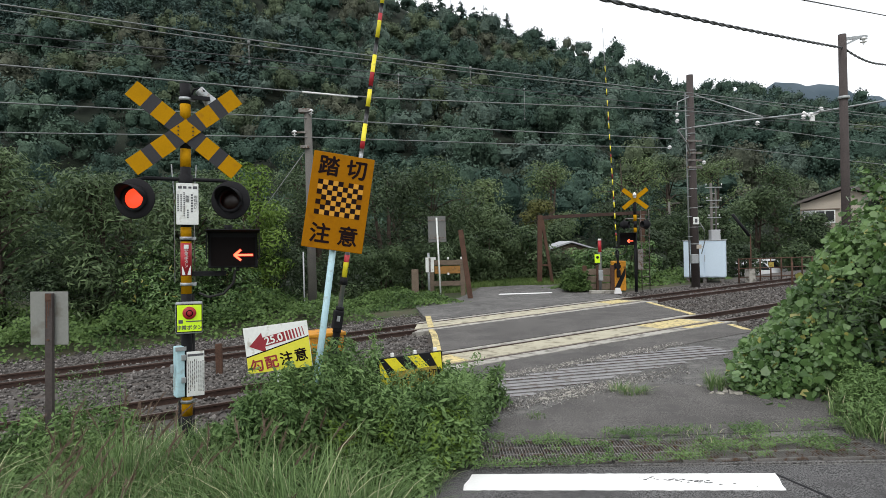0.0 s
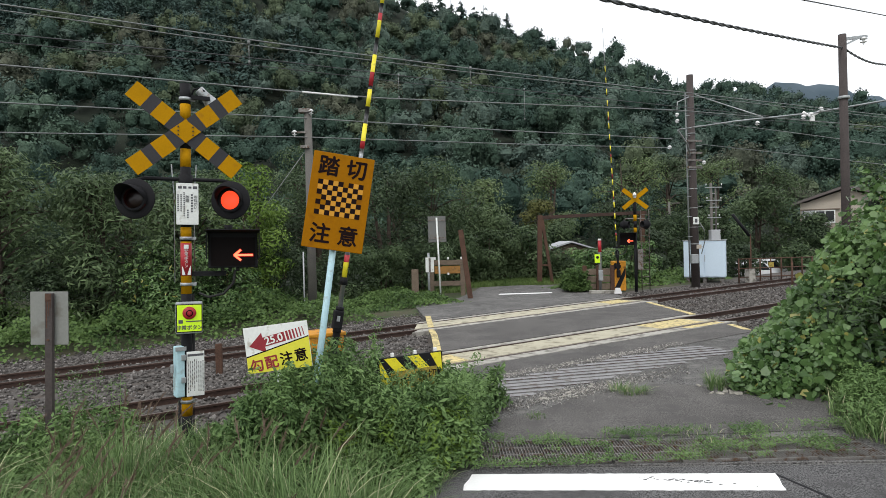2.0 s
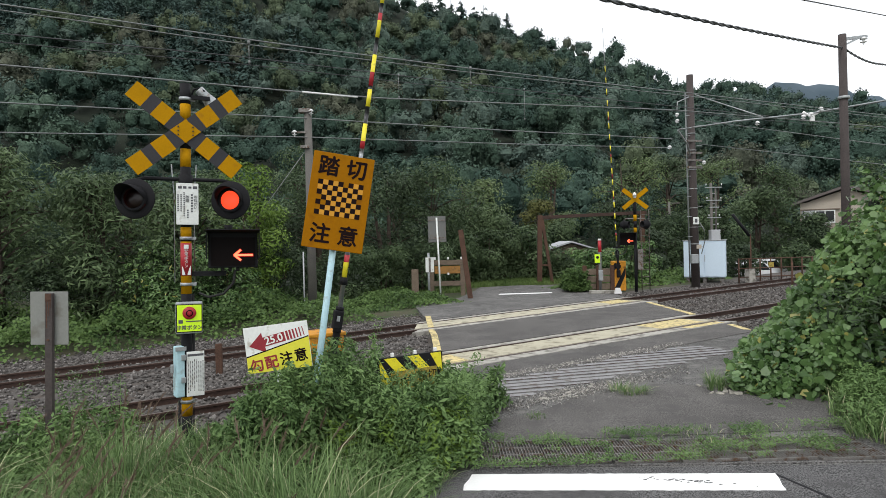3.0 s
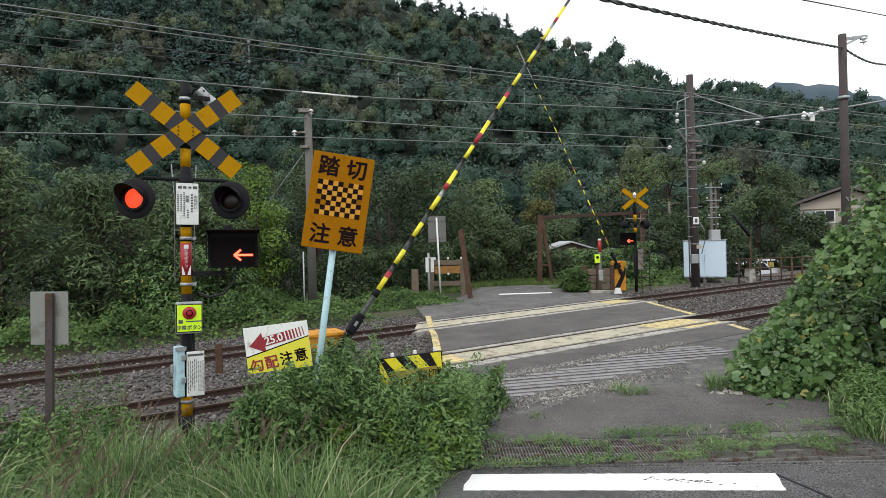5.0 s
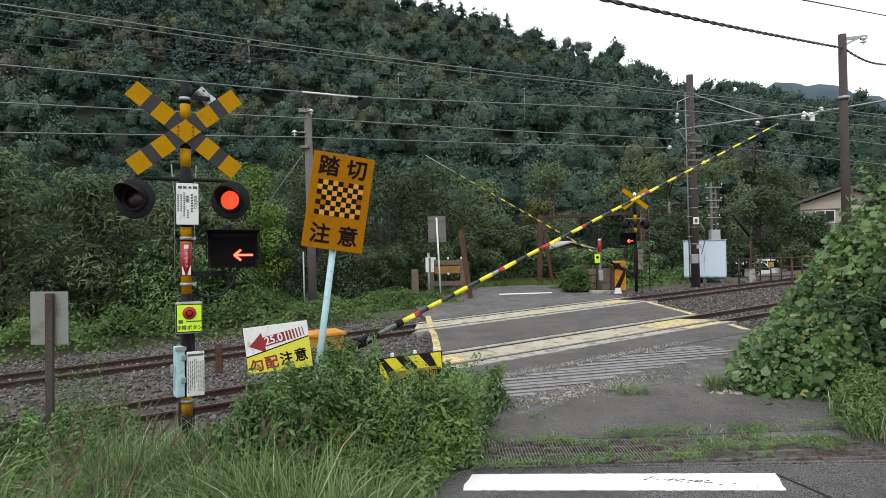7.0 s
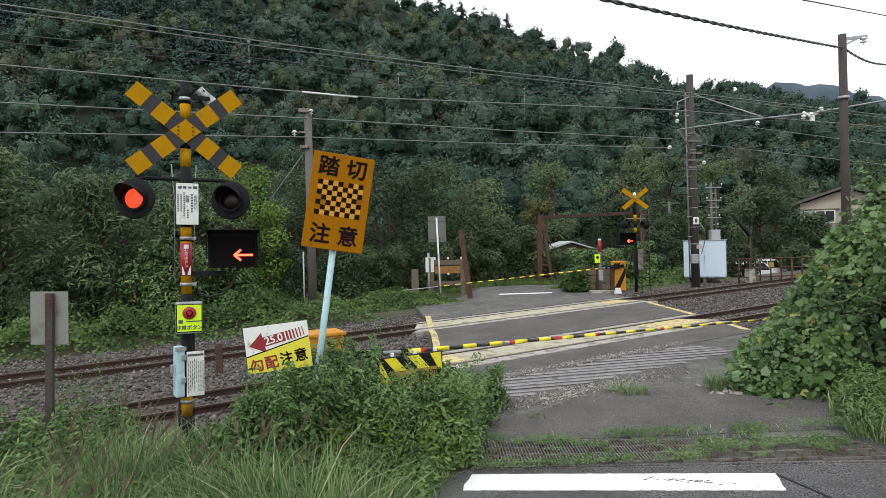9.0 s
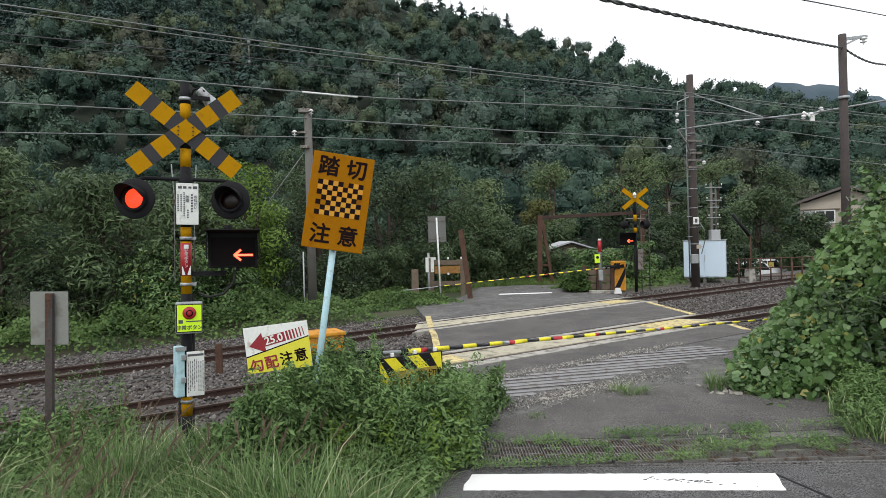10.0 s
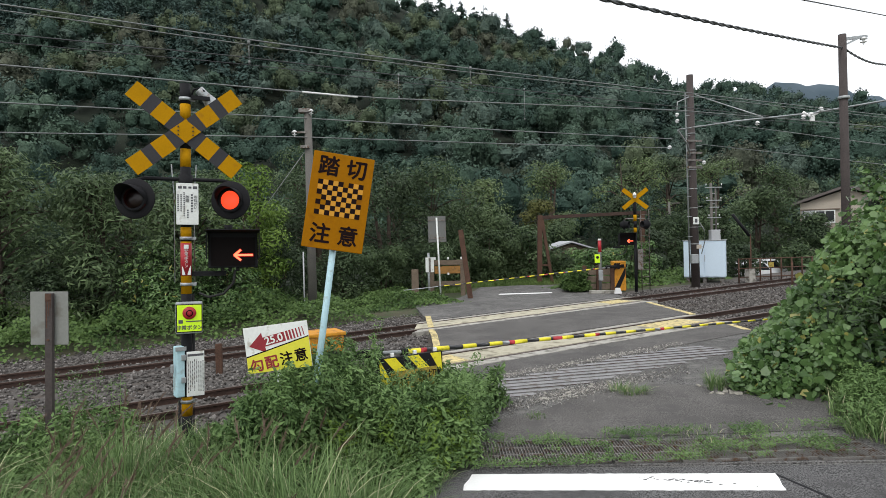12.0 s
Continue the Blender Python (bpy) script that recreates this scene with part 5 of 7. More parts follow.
rt = random.Random(5)
SIG = thing("crossing_signal", pose(-3.2955, 7.85, -0.03, 0, 1.09, 24.1), "amber and black level crossing signal with flashing red lamps", "crossing signal", "crossing signals")
bm = banded_post(bmesh.new(), 0.064, [(4.615, 0), (4.355, 1), (4.14, 0), (3.79, 1), (3.56, 0), (2.80, 1), (2.66, 0), (2.62, 1), (1.96, 0), (0.66, 1), (0.42, 0), (0.0, 0)])
part("post", bm, [BLACK, AMBER], SIG, "round post banded in amber and black")
bm = bmesh.new()
for z in (4.42, 2.66, 2.08, 0.6):
    tube(bm, (0, 0, z - 0.02), (0, 0, z + 0.02), 0.075, seg=18)
    box(bm, (0.09, 0, z), (0.06, 0.03, 0.04))
part("clamp", bm, STEEL, SIG)
bm = bmesh.new()
sweep(bm, [(-0.57, 0.0, 3.34), (-0.54, 0, 3.385), (-0.46, 0, 3.405), (0.44, 0, 3.405), (0.51, 0, 3.385), (0.54, 0, 3.34)], 0.024, 10)
tube(bm, (0, 0, 3.28), (0, 0, 3.46), 0.085, seg=18)
for sx in (-0.567, 0.528):
    box(bm, (sx, -0.04, 3.28), (0.06, 0.1, 0.16))
part("lamp_bar", bm, BLACK, SIG)
crossbuck(SIG, 4.0)
signal_lamp(SIG, -0.567, 3.135, -25, True)
signal_lamp(SIG, 0.528, 3.143, -21, False)
# loudspeaker at the top
bm = revolve(bmesh.new(), [(0.001, 0.17), (0.06, 0.17), (0.075, 0.155), (0.078, 0.06), (0.085, 0.0), (0.118, -0.14), (0.125, -0.15), (0.112, -0.14), (0.05, 0.02)], pose(0.25, 0.02, 4.47, 8, -44, 0) @ Matrix.Scale(0.78, 4), 22)
part("loudspeaker", bm, STEEL, SIG, "silver horn loudspeaker")
bm = bmesh.new()
sweep(bm, [(0.05, 0, 4.42), (0.10, -0.02, 4.55), (0.17, -0.03, 4.57), (0.23, -0.04, 4.53)], 0.014, 8)
box(bm, (0.18, -0.05, 4.44), (0.22, 0.03, 0.05))
part("speaker_bracket", bm, BLACK, SIG)
# notice board
nb = part("notice", box(bmesh.new(), (0, 0, 0), (0.26, 0.012, 0.52), bevel=0.012), WHITE, SIG, "white notice board with small vertical print", pose(0.015, -0.1, 3.09))
lettering("character", "お\nね\nが\nい", 0.045, INK, nb, pose(0.095, -0.009, 0.02))
lettering("character", "故\n障", 0.048, INK, nb, pose(0.0, -0.009, 0.06))
part("heading_bars", box(box(box(box(bmesh.new(), (-0.085, -0.008, 0.205), (0.045, 0.003, 0.03)), (-0.03, -0.008, 0.205), (0.04, 0.003, 0.03)), (0.03, -0.008, 0.205), (0.035, 0.003, 0.025)), (0.09, -0.008, 0.205), (0.05, 0.003, 0.035)), INK, nb)
text_rows(nb, 0.03, 0.075, -0.2, 0.15, -0.008, 1, rt, 0.5)
text_rows(nb, -0.125, -0.02, -0.22, 0.15, -0.008, 3, rt, 0.45)
text_rows(nb, -0.02, 0.03, -0.22, -0.05, -0.008, 1, rt, 0.35)
# red sleeve
sl = part("sleeve", tube(bmesh.new(), (0, 0, 2.19), (0, 0, 2.60), 0.067, seg=20), RED_TAPE, SIG, "red sleeve with white lettering")
lettering("character", "非\n常\nボ\nタ\nン", 0.05, WHITE, sl, pose(0, -0.0695, 2.41))
b = bmesh.new()
box(b, (0, -0.069, 2.555), (0.055, 0.003, 0.05))
prism(b, [(-0.052, 2.2), (-0.052, 2.32), (-0.03, 2.27), (-0.012, 2.2)], 0.002, pose(0, -0.068, 0))
prism(b, [(0.052, 2.2), (0.012, 2.2), (0.03, 2.27), (0.052, 2.32)], 0.002, pose(0, -0.068, 0))
part("white_mark", b, WHITE, sl)
arrow_box(SIG, 0.555, 2.51, -6)
b = bmesh.new()
tube(b, (0.50, -0.1, 2.74), (0.50, -0.1, 2.83), 0.05, seg=14)
part("indicator_cap", b, BLACK, SIG)
# emergency button
pl = part("button_plate", box(bmesh.new(), (0, 0, 0), (0.315, 0.05, 0.40), bevel=0.02), STEEL, SIG, "emergency button box", pose(0.027, -0.12, 1.668, 0, 0, 2))
part("plate_border", box(bmesh.new(), (0, -0.024, -0.005), (0.305, 0.006, 0.35)), BLACK, pl)
part("plate_face", box(bmesh.new(), (0, -0.028, -0.005), (0.283, 0.006, 0.328)), LIME, pl, "fluorescent yellow-green face")
part("button", revolve(bmesh.new(), [(0.001, 0.03), (0.04, 0.03), (0.045, 0.02), (0.05, 0.02), (0.078, 0.012), (0.08, 0.0)], pose(0.0, -0.03, 0.06, 90), 24), RED_TAPE, pl, "round red push button")
part("button_ring", revolve(bmesh.new(), [(0.03, 0.034), (0.042, 0.034), (0.042, 0.03), (0.03, 0.03)], pose(0.0, -0.03, 0.06, 90), 20), SIGN_DARK, pl)
lettering("character", "非常ボタン", 0.062, INK, pl, pose(0, -0.033, -0.125), bold=0.001)
part("small_print", box(box(bmesh.new(), (-0.10, -0.0325, -0.045), (0.05, 0.002, 0.045)), (0.05, -0.0325, -0.045), (0.18, 0.002, 0.014)), INK, pl)
# control cabinet and lower notice
cb = part("control_box", box(bmesh.new(), (0, 0.03, 0), (0.105, 0.15, 0.63), bevel=0.018), PALE_BLUE, SIG, "pale blue metal control box", pose(-0.085, -0.09, 0.995, 0, 0, 14))
b = bmesh.new()
box(b, (0.0, -0.06, 0.29), (0.13, 0.012, 0.05), bevel=0.004)
for z in (0.18, -0.1):
    box(b, (0.03, -0.065, z), (0.05, 0.03, 0.07), bevel=0.005)
box(b, (-0.095, -0.02, 0.05), (0.03, 0.05, 0.1), bevel=0.005)
part("latch", b, STEEL, cb)
ln = part("lower_notice", box(bmesh.new(), (0, 0, 0), (0.21, 0.01, 0.56), bevel=0.006), WHITE, SIG, "white notice with faded vertical print", pose(0.098, -0.11, 0.96, 0, 0, 8))
text_rows(ln, -0.10, 0.10, -0.25, 0.19, -0.006, 8, rt, 0.42)
part("heading_bars", box(bmesh.new(), (0, -0.006, 0.235), (0.19, 0.003, 0.028)), INK, ln)
b = bmesh.new()
for x, z0, z1 in ((-0.05, 0.0, 1.5), (0.08, 0.0, 1.95), (0.05, 0.1, 0.7), (-0.085, 0.0, 0.6)):
    sweep(b, [(x, 0.07, z0), (x * 1.1, 0.08, (z0 + z1) / 2), (x, 0.06, z1)], 0.018, 8)
part("conduit", b, RUBBER, SIG)
b = bmesh.new()
box(b, (0, 0, 0.03), (0.42, 0.42, 0.16), bevel=0.02)
part("footing", b, CONCRETE, SIG)
b = bmesh.new()
for x0, z0 in ((-0.22, 2.1), (0.17, 2.1)):
    sweep(b, [(x0 * 0.6, 0.07, z0), (x0 * 0.6, 0.08, 3.2), (x0 * 0.75, 0.07, 3.6)], 0.008, 6)
part("rod", b, STEEL, SIG)

# far signal
FAR = thing("crossing_signal", pose(7.5, 24.2, 0.42, 0, 0, -8), "amber and black crossing signal across the tracks", "crossing signal", "crossing signals")
bm = banded_post(bmesh.new(), 0.062, [(3.86, 1), (3.62, 0), (3.0, 1), (2.75, 0), (2.5, 1), (2.3, 0), (0.0, 0)], 12)
part("post", bm, [BLACK, AMBER], FAR)
for sgn in (1, -1):
    board = bmesh.new()
    turn = pose(0, -0.09 - (0.012 if sgn < 0 else 0), 3.62) @ Matrix.Rotation(sgn * radians(39), 4, "Y")
    for i in range(-3, 4):
        box(board, turn @ Vector((i * 0.168, 0, 0)), (0.1678, 0.01, 0.165), Matrix.Rotation(sgn * radians(39), 4, "Y"), mat_i=0)
    part("crossbuck_board", board, [AMBER], FAR, "amber crossbuck board")
part("loudspeaker", revolve(bmesh.new(), [(0.02, 0.26), (0.08, 0.2), (0.13, 0.06), (0.15, 0.0), (0.13, 0.0), (0.13, -0.16), (0.06, -0.2)], pose(-0.03, -0.16, 3.74) @ Matrix.Scale(0.5, 4), 16), WHITE, FAR, "white horn loudspeaker")
for sx in (-0.42, 0.42):
    lp = part("lamp", revolve(bmesh.new(), [(0.001, 0.16), (0.1, 0.14), (0.13, 0.06), (0.2, 0.0), (0.2, -0.02), (0.13, -0.02), (0.13, -0.2), (0.12, -0.2), (0.12, -0.02), (0.001, -0.02)], pose(sx, 0.0, 2.62, -90, 0, 60 if sx < 0 else -60), 20), BLACK, FAR, "round black warning lamp")
bm = bmesh.new()
sweep(bm, [(-0.42, 0, 2.75), (-0.36, 0, 2.85), (0.36, 0, 2.85), (0.42, 0, 2.75)], 0.022, 8)
sweep(bm, [(0.25, 0.2, 0), (0.25, 0.2, 3.2), (0.55, 0.2, 3.2), (0.55, 0.2, 0)], 0.02, 6)
for i in range(11):
    tube(bm, (0.25, 0.2, 0.3 + i * 0.27), (0.55, 0.2, 0.3 + i * 0.27), 0.014, seg=6)
part("ladder", bm, DARK_STEEL, FAR, "dark steel ladder behind the signal")
fb = arrow_box(FAR, -0.36, 2.05, 12)
bm = bmesh.new()
box(bm, (0.16, -0.05, 1.25), (0.2, 0.16, 0.8), bevel=0.02)
part("control_box", bm, DARK_STEEL, FAR)

# ---- barriers ----
YAW = 90 - 61.77


def barrier_arm(parent, length, m, rows, tilt, coarse=False):
    bm = bmesh.new()
    start, step = 0.57, 0.45

    def rad(s):
        return (0.034 - 0.021 * s / length) * (0.75 if coarse else 1.0)

    cuts = []
    s = 0.42
    cuts.append((s, start + 0.45, 2))
    k = 1
    while start + step * k < length - (1.5 if coarse else 0.35):
        a = start + step * k
        cuts.append((a, a + 0.225, 1))
        if k in (1, 8):
            cuts += [(a + 0.225, a + 0.32, 3), (a + 0.32, a + 0.45, 0)]
        elif k in (4, 11):
            cuts += [(a + 0.225, a + 0.35, 2), (a + 0.35, a + 0.45, 3)]
        elif k == 6:
            cuts += [(a + 0.225, a + 0.27, 0), (a + 0.27, a + 0.45, 3)]
        else:
            cuts += [(a + 0.225, a + 0.45, 0)]
        k += 1
    cuts.append((start + step * k, length, 2))
    rings = []
    for a, b, mi in cuts:
        fat = 1.08 if mi in (1, 3) else 1.0
        for q in (a, b):
            rings.append((mi, [bm.verts.new((q, rad(q) * fat * math.cos(j * math.tau / 12), rad(q) * fat * math.sin(j * math.tau / 12))) for j in range(12)]))
    for (_, p), (mi, q) in zip(rings, rings[1:]):
        for j in range(12):
            f = bm.faces.new((p[j], p[(j + 1) % 12], q[(j + 1) % 12], q[j]))
            f.smooth, f.material_index = True, mi
    for ring in (rings[0][1], rings[-1][1]):
        bm.faces.new(ring)
    bmesh.ops.recalc_face_normals(bm, faces=bm.faces)
    arm = part("arm", bm, [BAND_BLACK, YELLOW, STEEL, RED_TAPE], parent, "long tapering arm banded yellow, black and red", m)
    b = bmesh.new()
    box(b, (0.10, 0, 0), (0.72, 0.065, 0.085), bevel=0.015)
    box(b, (0.50, -0.03, 0.02), (0.24, 0.10, 0.12), bevel=0.02)
    box(b, (-0.30, 0, 0), (0.30, 0.11, 0.14), bevel=0.03)
    for x in (0.36, 0.64):
        tube(b, (x - 0.025, 0, 0), (x + 0.025, 0, 0), 0.055, seg=12)
    part("arm_holder", b, BLACK, arm)
    part("tag", box(bmesh.new(), (0.52, -0.083, 0.03), (0.07, 0.006, 0.04)), STEEL, arm)
    if not coarse:
        b = bmesh.new()
        tube(b, (0.95, 0, 0.0), (1.05, 0, 0.0), 0.05, seg=12)
        part("collar", b, BLACK, arm)
    MOVERS.append((arm, [(t, m @ pose(0, 0, 0, tilt) @ pose(0, 0, 0, 0, -a)) for t, a in rows]))
    return arm


near_barrier = thing("crossing_barrier", pose(-1.445, 7.98, 0.0), "orange crossing barrier machine with a long striped arm", "barrier", "crossing barriers")
b = bmesh.new()
box(b, (-0.17, 0.22, 0.62), (0.46, 0.40, 1.42), pose(0, 0, 0, 0, 0, YAW), bevel=0.03)
part("machine", b, ORANGE, near_barrier, "orange steel machine housing")
b = bmesh.new()
box(b, (-0.17, 0.22, 1.345), (0.50, 0.44, 0.05), pose(0, 0, 0, 0, 0, YAW), bevel=0.015)
part("lid", b, ORANGE, near_barrier)
b = bmesh.new()
tube(b, (-0.08, 0.16, 1.05), (0.06, -0.1, 1.05), 0.09, seg=18)
box(b, (0.0, 0.02, 0.80), (0.16, 0.16, 0.5), pose(0, 0, 0, 0, 0, YAW), bevel=0.02)
part("shaft", b, BLACK, near_barrier)
b = bmesh.new()
box(b, (-0.17, 0.22, -0.02), (0.62, 0.56, 0.22), pose(0, 0, 0, 0, 0, YAW), bevel=0.02)
part("footing", b, CONCRETE, near_barrier)
NEAR_ANGLES = [(0.0, 81.5), (3.15, 81.5), (3.4, 79.5), (4.8, 56.6), (5.2, 50.6), (5.5, 45.3), (6.0, 37.5), (6.5, 29.1), (7.0, 22.0), (7.2, 18.9), (7.7, 11.3), (8.2, 3.6), (8.6, -0.8), (8.8, -1.25), (12.0, -1.25)]
barrier_arm(near_barrier, 9.62, pose(0, 0, 1.05, 0, 0, YAW), NEAR_ANGLES, 3.33)

far_barrier = thing("crossing_barrier", pose(7.03, 25.0, 0.42), "orange barrier machine with black stripes and a striped arm", "barrier", "crossing barriers")
b = bmesh.new()
box(b, (0.08, 0.28, 0.58), (0.52, 0.40, 1.2), bevel=0.03)
part("machine", b, ORANGE, far_barrier, "orange steel machine housing")
b = bmesh.new()
prism(b, [(-0.13, 0.1), (0.08, 0.1), (0.32, 0.65), (0.32, 0.95)], 0.006, pose(0.0, 0.072, 0))
prism(b, [(-0.17, 0.75), (0.12, 1.1), (-0.12, 1.1), (-0.17, 1.02)], 0.006, pose(0.0, 0.073, 0))
part("stripe", b, BLACK, far_barrier, "black diagonal stripe")
b = bmesh.new()
tube(b, (0, 0.3, 0.97), (0, -0.06, 0.97), 0.1, seg=16)
part("shaft", b, BLACK, far_barrier)
FAR_ANGLES = [(0.0, 86.5), (3.15, 86.5), (3.4, 84.8), (4.8, 63.5), (5.0, 60.2), (5.5, 50.6), (6.0, 42.4), (6.5, 33.9), (7.0, 25.4), (7.2, 22.2), (7.7, 15.0), (8.2, 5.5), (8.6, -1.8), (8.8, -2.6), (12.0, -2.6)]
barrier_arm(far_barrier, 9.5, pose(0, 0, 0.97, 0, 0, YAW + 180), FAR_ANGLES, 0, True)

# ---- near signs ----
ws = thing("warning_sign", pose(-1.02, 7.0, 0.0, 0, 0, 0), "leaning amber warning sign with a checker pattern on a pale post", "sign")
LEAN = pose(-0.146, 0, 2.98, 0, 9.3, 12)
b = bmesh.new()
sweep(b, [(-0.63, 0.05, -0.15), (-0.37, 0.05, 1.5), (-0.125, 0.05, 3.15)], 0.038, 14)
part("post", b, PALE_BLUE, ws, "pale blue-white painted post")
bd = part("board", box(bmesh.new(), (0, 0, 0), (0.68, 0.025, 1.08), bevel=0.006), SIGN_AMBER, ws, "faded amber board", LEAN)
for ch, x, z in (("踏", -0.155, 0.375), ("切", 0.155, 0.375), ("注", -0.155, -0.385), ("意", 0.155, -0.385)):
    lettering("character", ch, 0.235, SIGN_DARK, bd, pose(x, -0.0135, z), heavy=0.006)
dark, light = bmesh.new(), bmesh.new()
for i in range(9):
    for j in range(7):
        c = (-0.225 + i * 0.0565, -0.0145, 0.205 - j * 0.0565)
        if (i + j) % 2 == 0:
            box(dark, c, (0.055, 0.004, 0.055))
        elif (i - j) in (-1, 1, 3) or (i + j) in (7, 9):
            box(light, c, (0.055, 0.003, 0.055))
part("dark_squares", dark, SIGN_DARK, bd)
part("bright_squares", light, SIGN_BRIGHT, bd)
b = bmesh.new()
for z in (-0.3, 0.3):
    box(b, (0, 0.03, z), (0.5, 0.02, 0.05))
part("bracket", b, STEEL, bd)

gs = thing("gradient_sign", pose(-1.78, 6.6, 0.0), "tilted white and yellow gradient warning sign on a post", "sign")
GM = pose(0, 0, 1.43, 0, -6.0, 2)
b = bmesh.new()
tube(b, (0.0, 0.05, -0.2), (0.0, 0.05, 1.5), 0.03, seg=12)
part("post", b, STEEL, gs)
gb = part("board", box(bmesh.new(), (0, 0, 0), (0.68, 0.014, 0.49), bevel=0.004), WHITE, gs, "white upper face", GM)
b = bmesh.new()
prism(b, [(-0.338, -0.243), (0.338, -0.243), (0.338, 0.075), (-0.338, -0.075)], 0.003, pose(0, -0.0095, 0))
part("lower_face", b, SIGN_YELLOW, gb, "yellow lower half")
b = bmesh.new()
prism(b, [(-0.338, -0.075), (0.338, 0.075), (0.338, 0.088), (-0.338, -0.062)], 0.004, pose(0, -0.0105, 0))
part("divider", b, SIGN_DARK, gb)
b = bmesh.new()
t = pose(0, -0.0095, 0.1) @ Matrix.Rotation(radians(-9), 4, "Y")
prism(b, [(-0.30, -0.01), (-0.14, 0.10), (-0.14, 0.045), (0.09, 0.045), (0.09, -0.055), (-0.14, -0.055), (-0.14, -0.12)], 0.003, t)
for i in range(6):
    x = 0.105 + i * 0.036
    w = 0.024 - i * 0.003
    prism(b, [(x, -0.055), (x + w, -0.055), (x + w, 0.045), (x, 0.045)], 0.003, t)
part("red_arrow", b, SIGN_RED, gb, "dark red arrow")
lettering("character", "25.0", 0.115, WHITE, gb, t @ pose(-0.03, -0.003, -0.005), bold=0.002)
for ch, x, mt in (("勾", -0.235, SIGN_RED), ("配", -0.08, SIGN_RED), ("注", 0.08, SIGN_DARK), ("意", 0.235, SIGN_DARK)):
    lettering("character", ch, 0.145, mt, gb, pose(x, -0.0105, -0.145 + x * 0.12) @ Matrix.Rotation(radians(-6), 4, "Y"), heavy=0.0035)

# striped guard board
sb = thing("striped_board", pose(-0.42, 7.75, 0.0, 0, 0, 33), "black and yellow striped guard board among the weeds", "board")
BW, BT, BB = 0.46, 1.11, 0.45
part("board", box(bmesh.new(), (0, 0.03, (BT + BB) / 2), (BW * 2, 0.05, BT - BB), bevel=0.008), BLACK, sb, "black painted board")
b = bmesh.new()
for i in range(-2, 5):
    x = -BW + 0.07 + i * 0.33
    pts = [(x, BT - 0.01), (x + 0.16, BT - 0.01), (x + 0.16 + 0.28, BT - 0.32), (x + 0.28, BT - 0.32)]
    pts = [(max(-BW + 0.005, min(BW - 0.005, px)), pz) for px, pz in pts]
    if pts[1][0] - pts[0][0] < 0.02 and pts[2][0] - pts[3][0] < 0.02 or abs(pts[0][0] - pts[2][0]) < 0.02:
        continue
    prism(b, pts, 0.004, pose(0, 0.001, 0))
bmesh.ops.remove_doubles(b, verts=b.verts, dist=1e-5)
part("stripe", b, YELLOW, sb, "yellow diagonal stripe")
b = bmesh.new()
box(b, (0.03, 0.0, 0.81), (0.66, 0.016, 0.24))
part("name_plate", b, DIRTY_PLATE, sb, "dirty yellow plate with dark lettering")
lettering("character", "踏切", 0.135, SIGN_DARK, sb, pose(0.22, -0.012, 0.83))
part("lettering_bars", box(box(box(bmesh.new(), (-0.24, -0.009, 0.85), (0.07, 0.004, 0.03)), (-0.13, -0.009, 0.83), (0.08, 0.004, 0.028)), (-0.02, -0.009, 0.845), (0.07, 0.004, 0.03)), SIGN_DARK, sb)
b = bmesh.new()
for x in (-0.26, 0.06, 0.36):
    box(b, (x, 0.03, BT + 0.025), (0.045, 0.03, 0.05), bevel=0.008)
part("reflector", b, PORCELAIN, sb, "small white reflectors on the top edge")
b = bmesh.new()
for x in (-0.38, 0.38):
    tube(b, (x, 0.08, -0.2), (x, 0.08, 1.0), 0.03, seg=10)
part("post", b, DARK_STEEL, sb)

# sign seen from behind, by the tracks
bs = thing("sign_from_behind", pose(-4.62, 7.3, -0.1, 0, 0, 0), "grey back of a road sign on a rusty square post", "sign", "signs seen from behind")
part("panel", box(bmesh.new(), (0.015, -0.06, 1.825), (0.44, 0.012, 0.62), pose(0, 0, 0, 0, 1), bevel=0.004), PANEL_BACK, bs)
part("post", box(bmesh.new(), (0.02, -0.1, 1.0), (0.085, 0.05, 2.24), pose(0, 0, 0, 0, 1.5), bevel=0.006), POLE_WOOD, bs)
part("rust_patch", box(bmesh.new(), (0.045, -0.127, 2.07), (0.07, 0.005, 0.09), pose(0, 0, 0, 0, 1.5), bevel=0.002), RUST, bs)
for x, z0 in ((0.022, 1.72), (0.05, 1.86), (0.068, 1.95)):
    part("rust_streak", box(bmesh.new(), (x, -0.1275, (z0 + 2.04) / 2), (0.009, 0.004, 2.04 - z0), pose(0, 0, 0, 0, 1.5)), RUST, bs)
part("bolt", tube(bmesh.new(), (0.035, -0.125, 1.58), (0.035, -0.14, 1.58), 0.013, seg=8), RUST, bs)

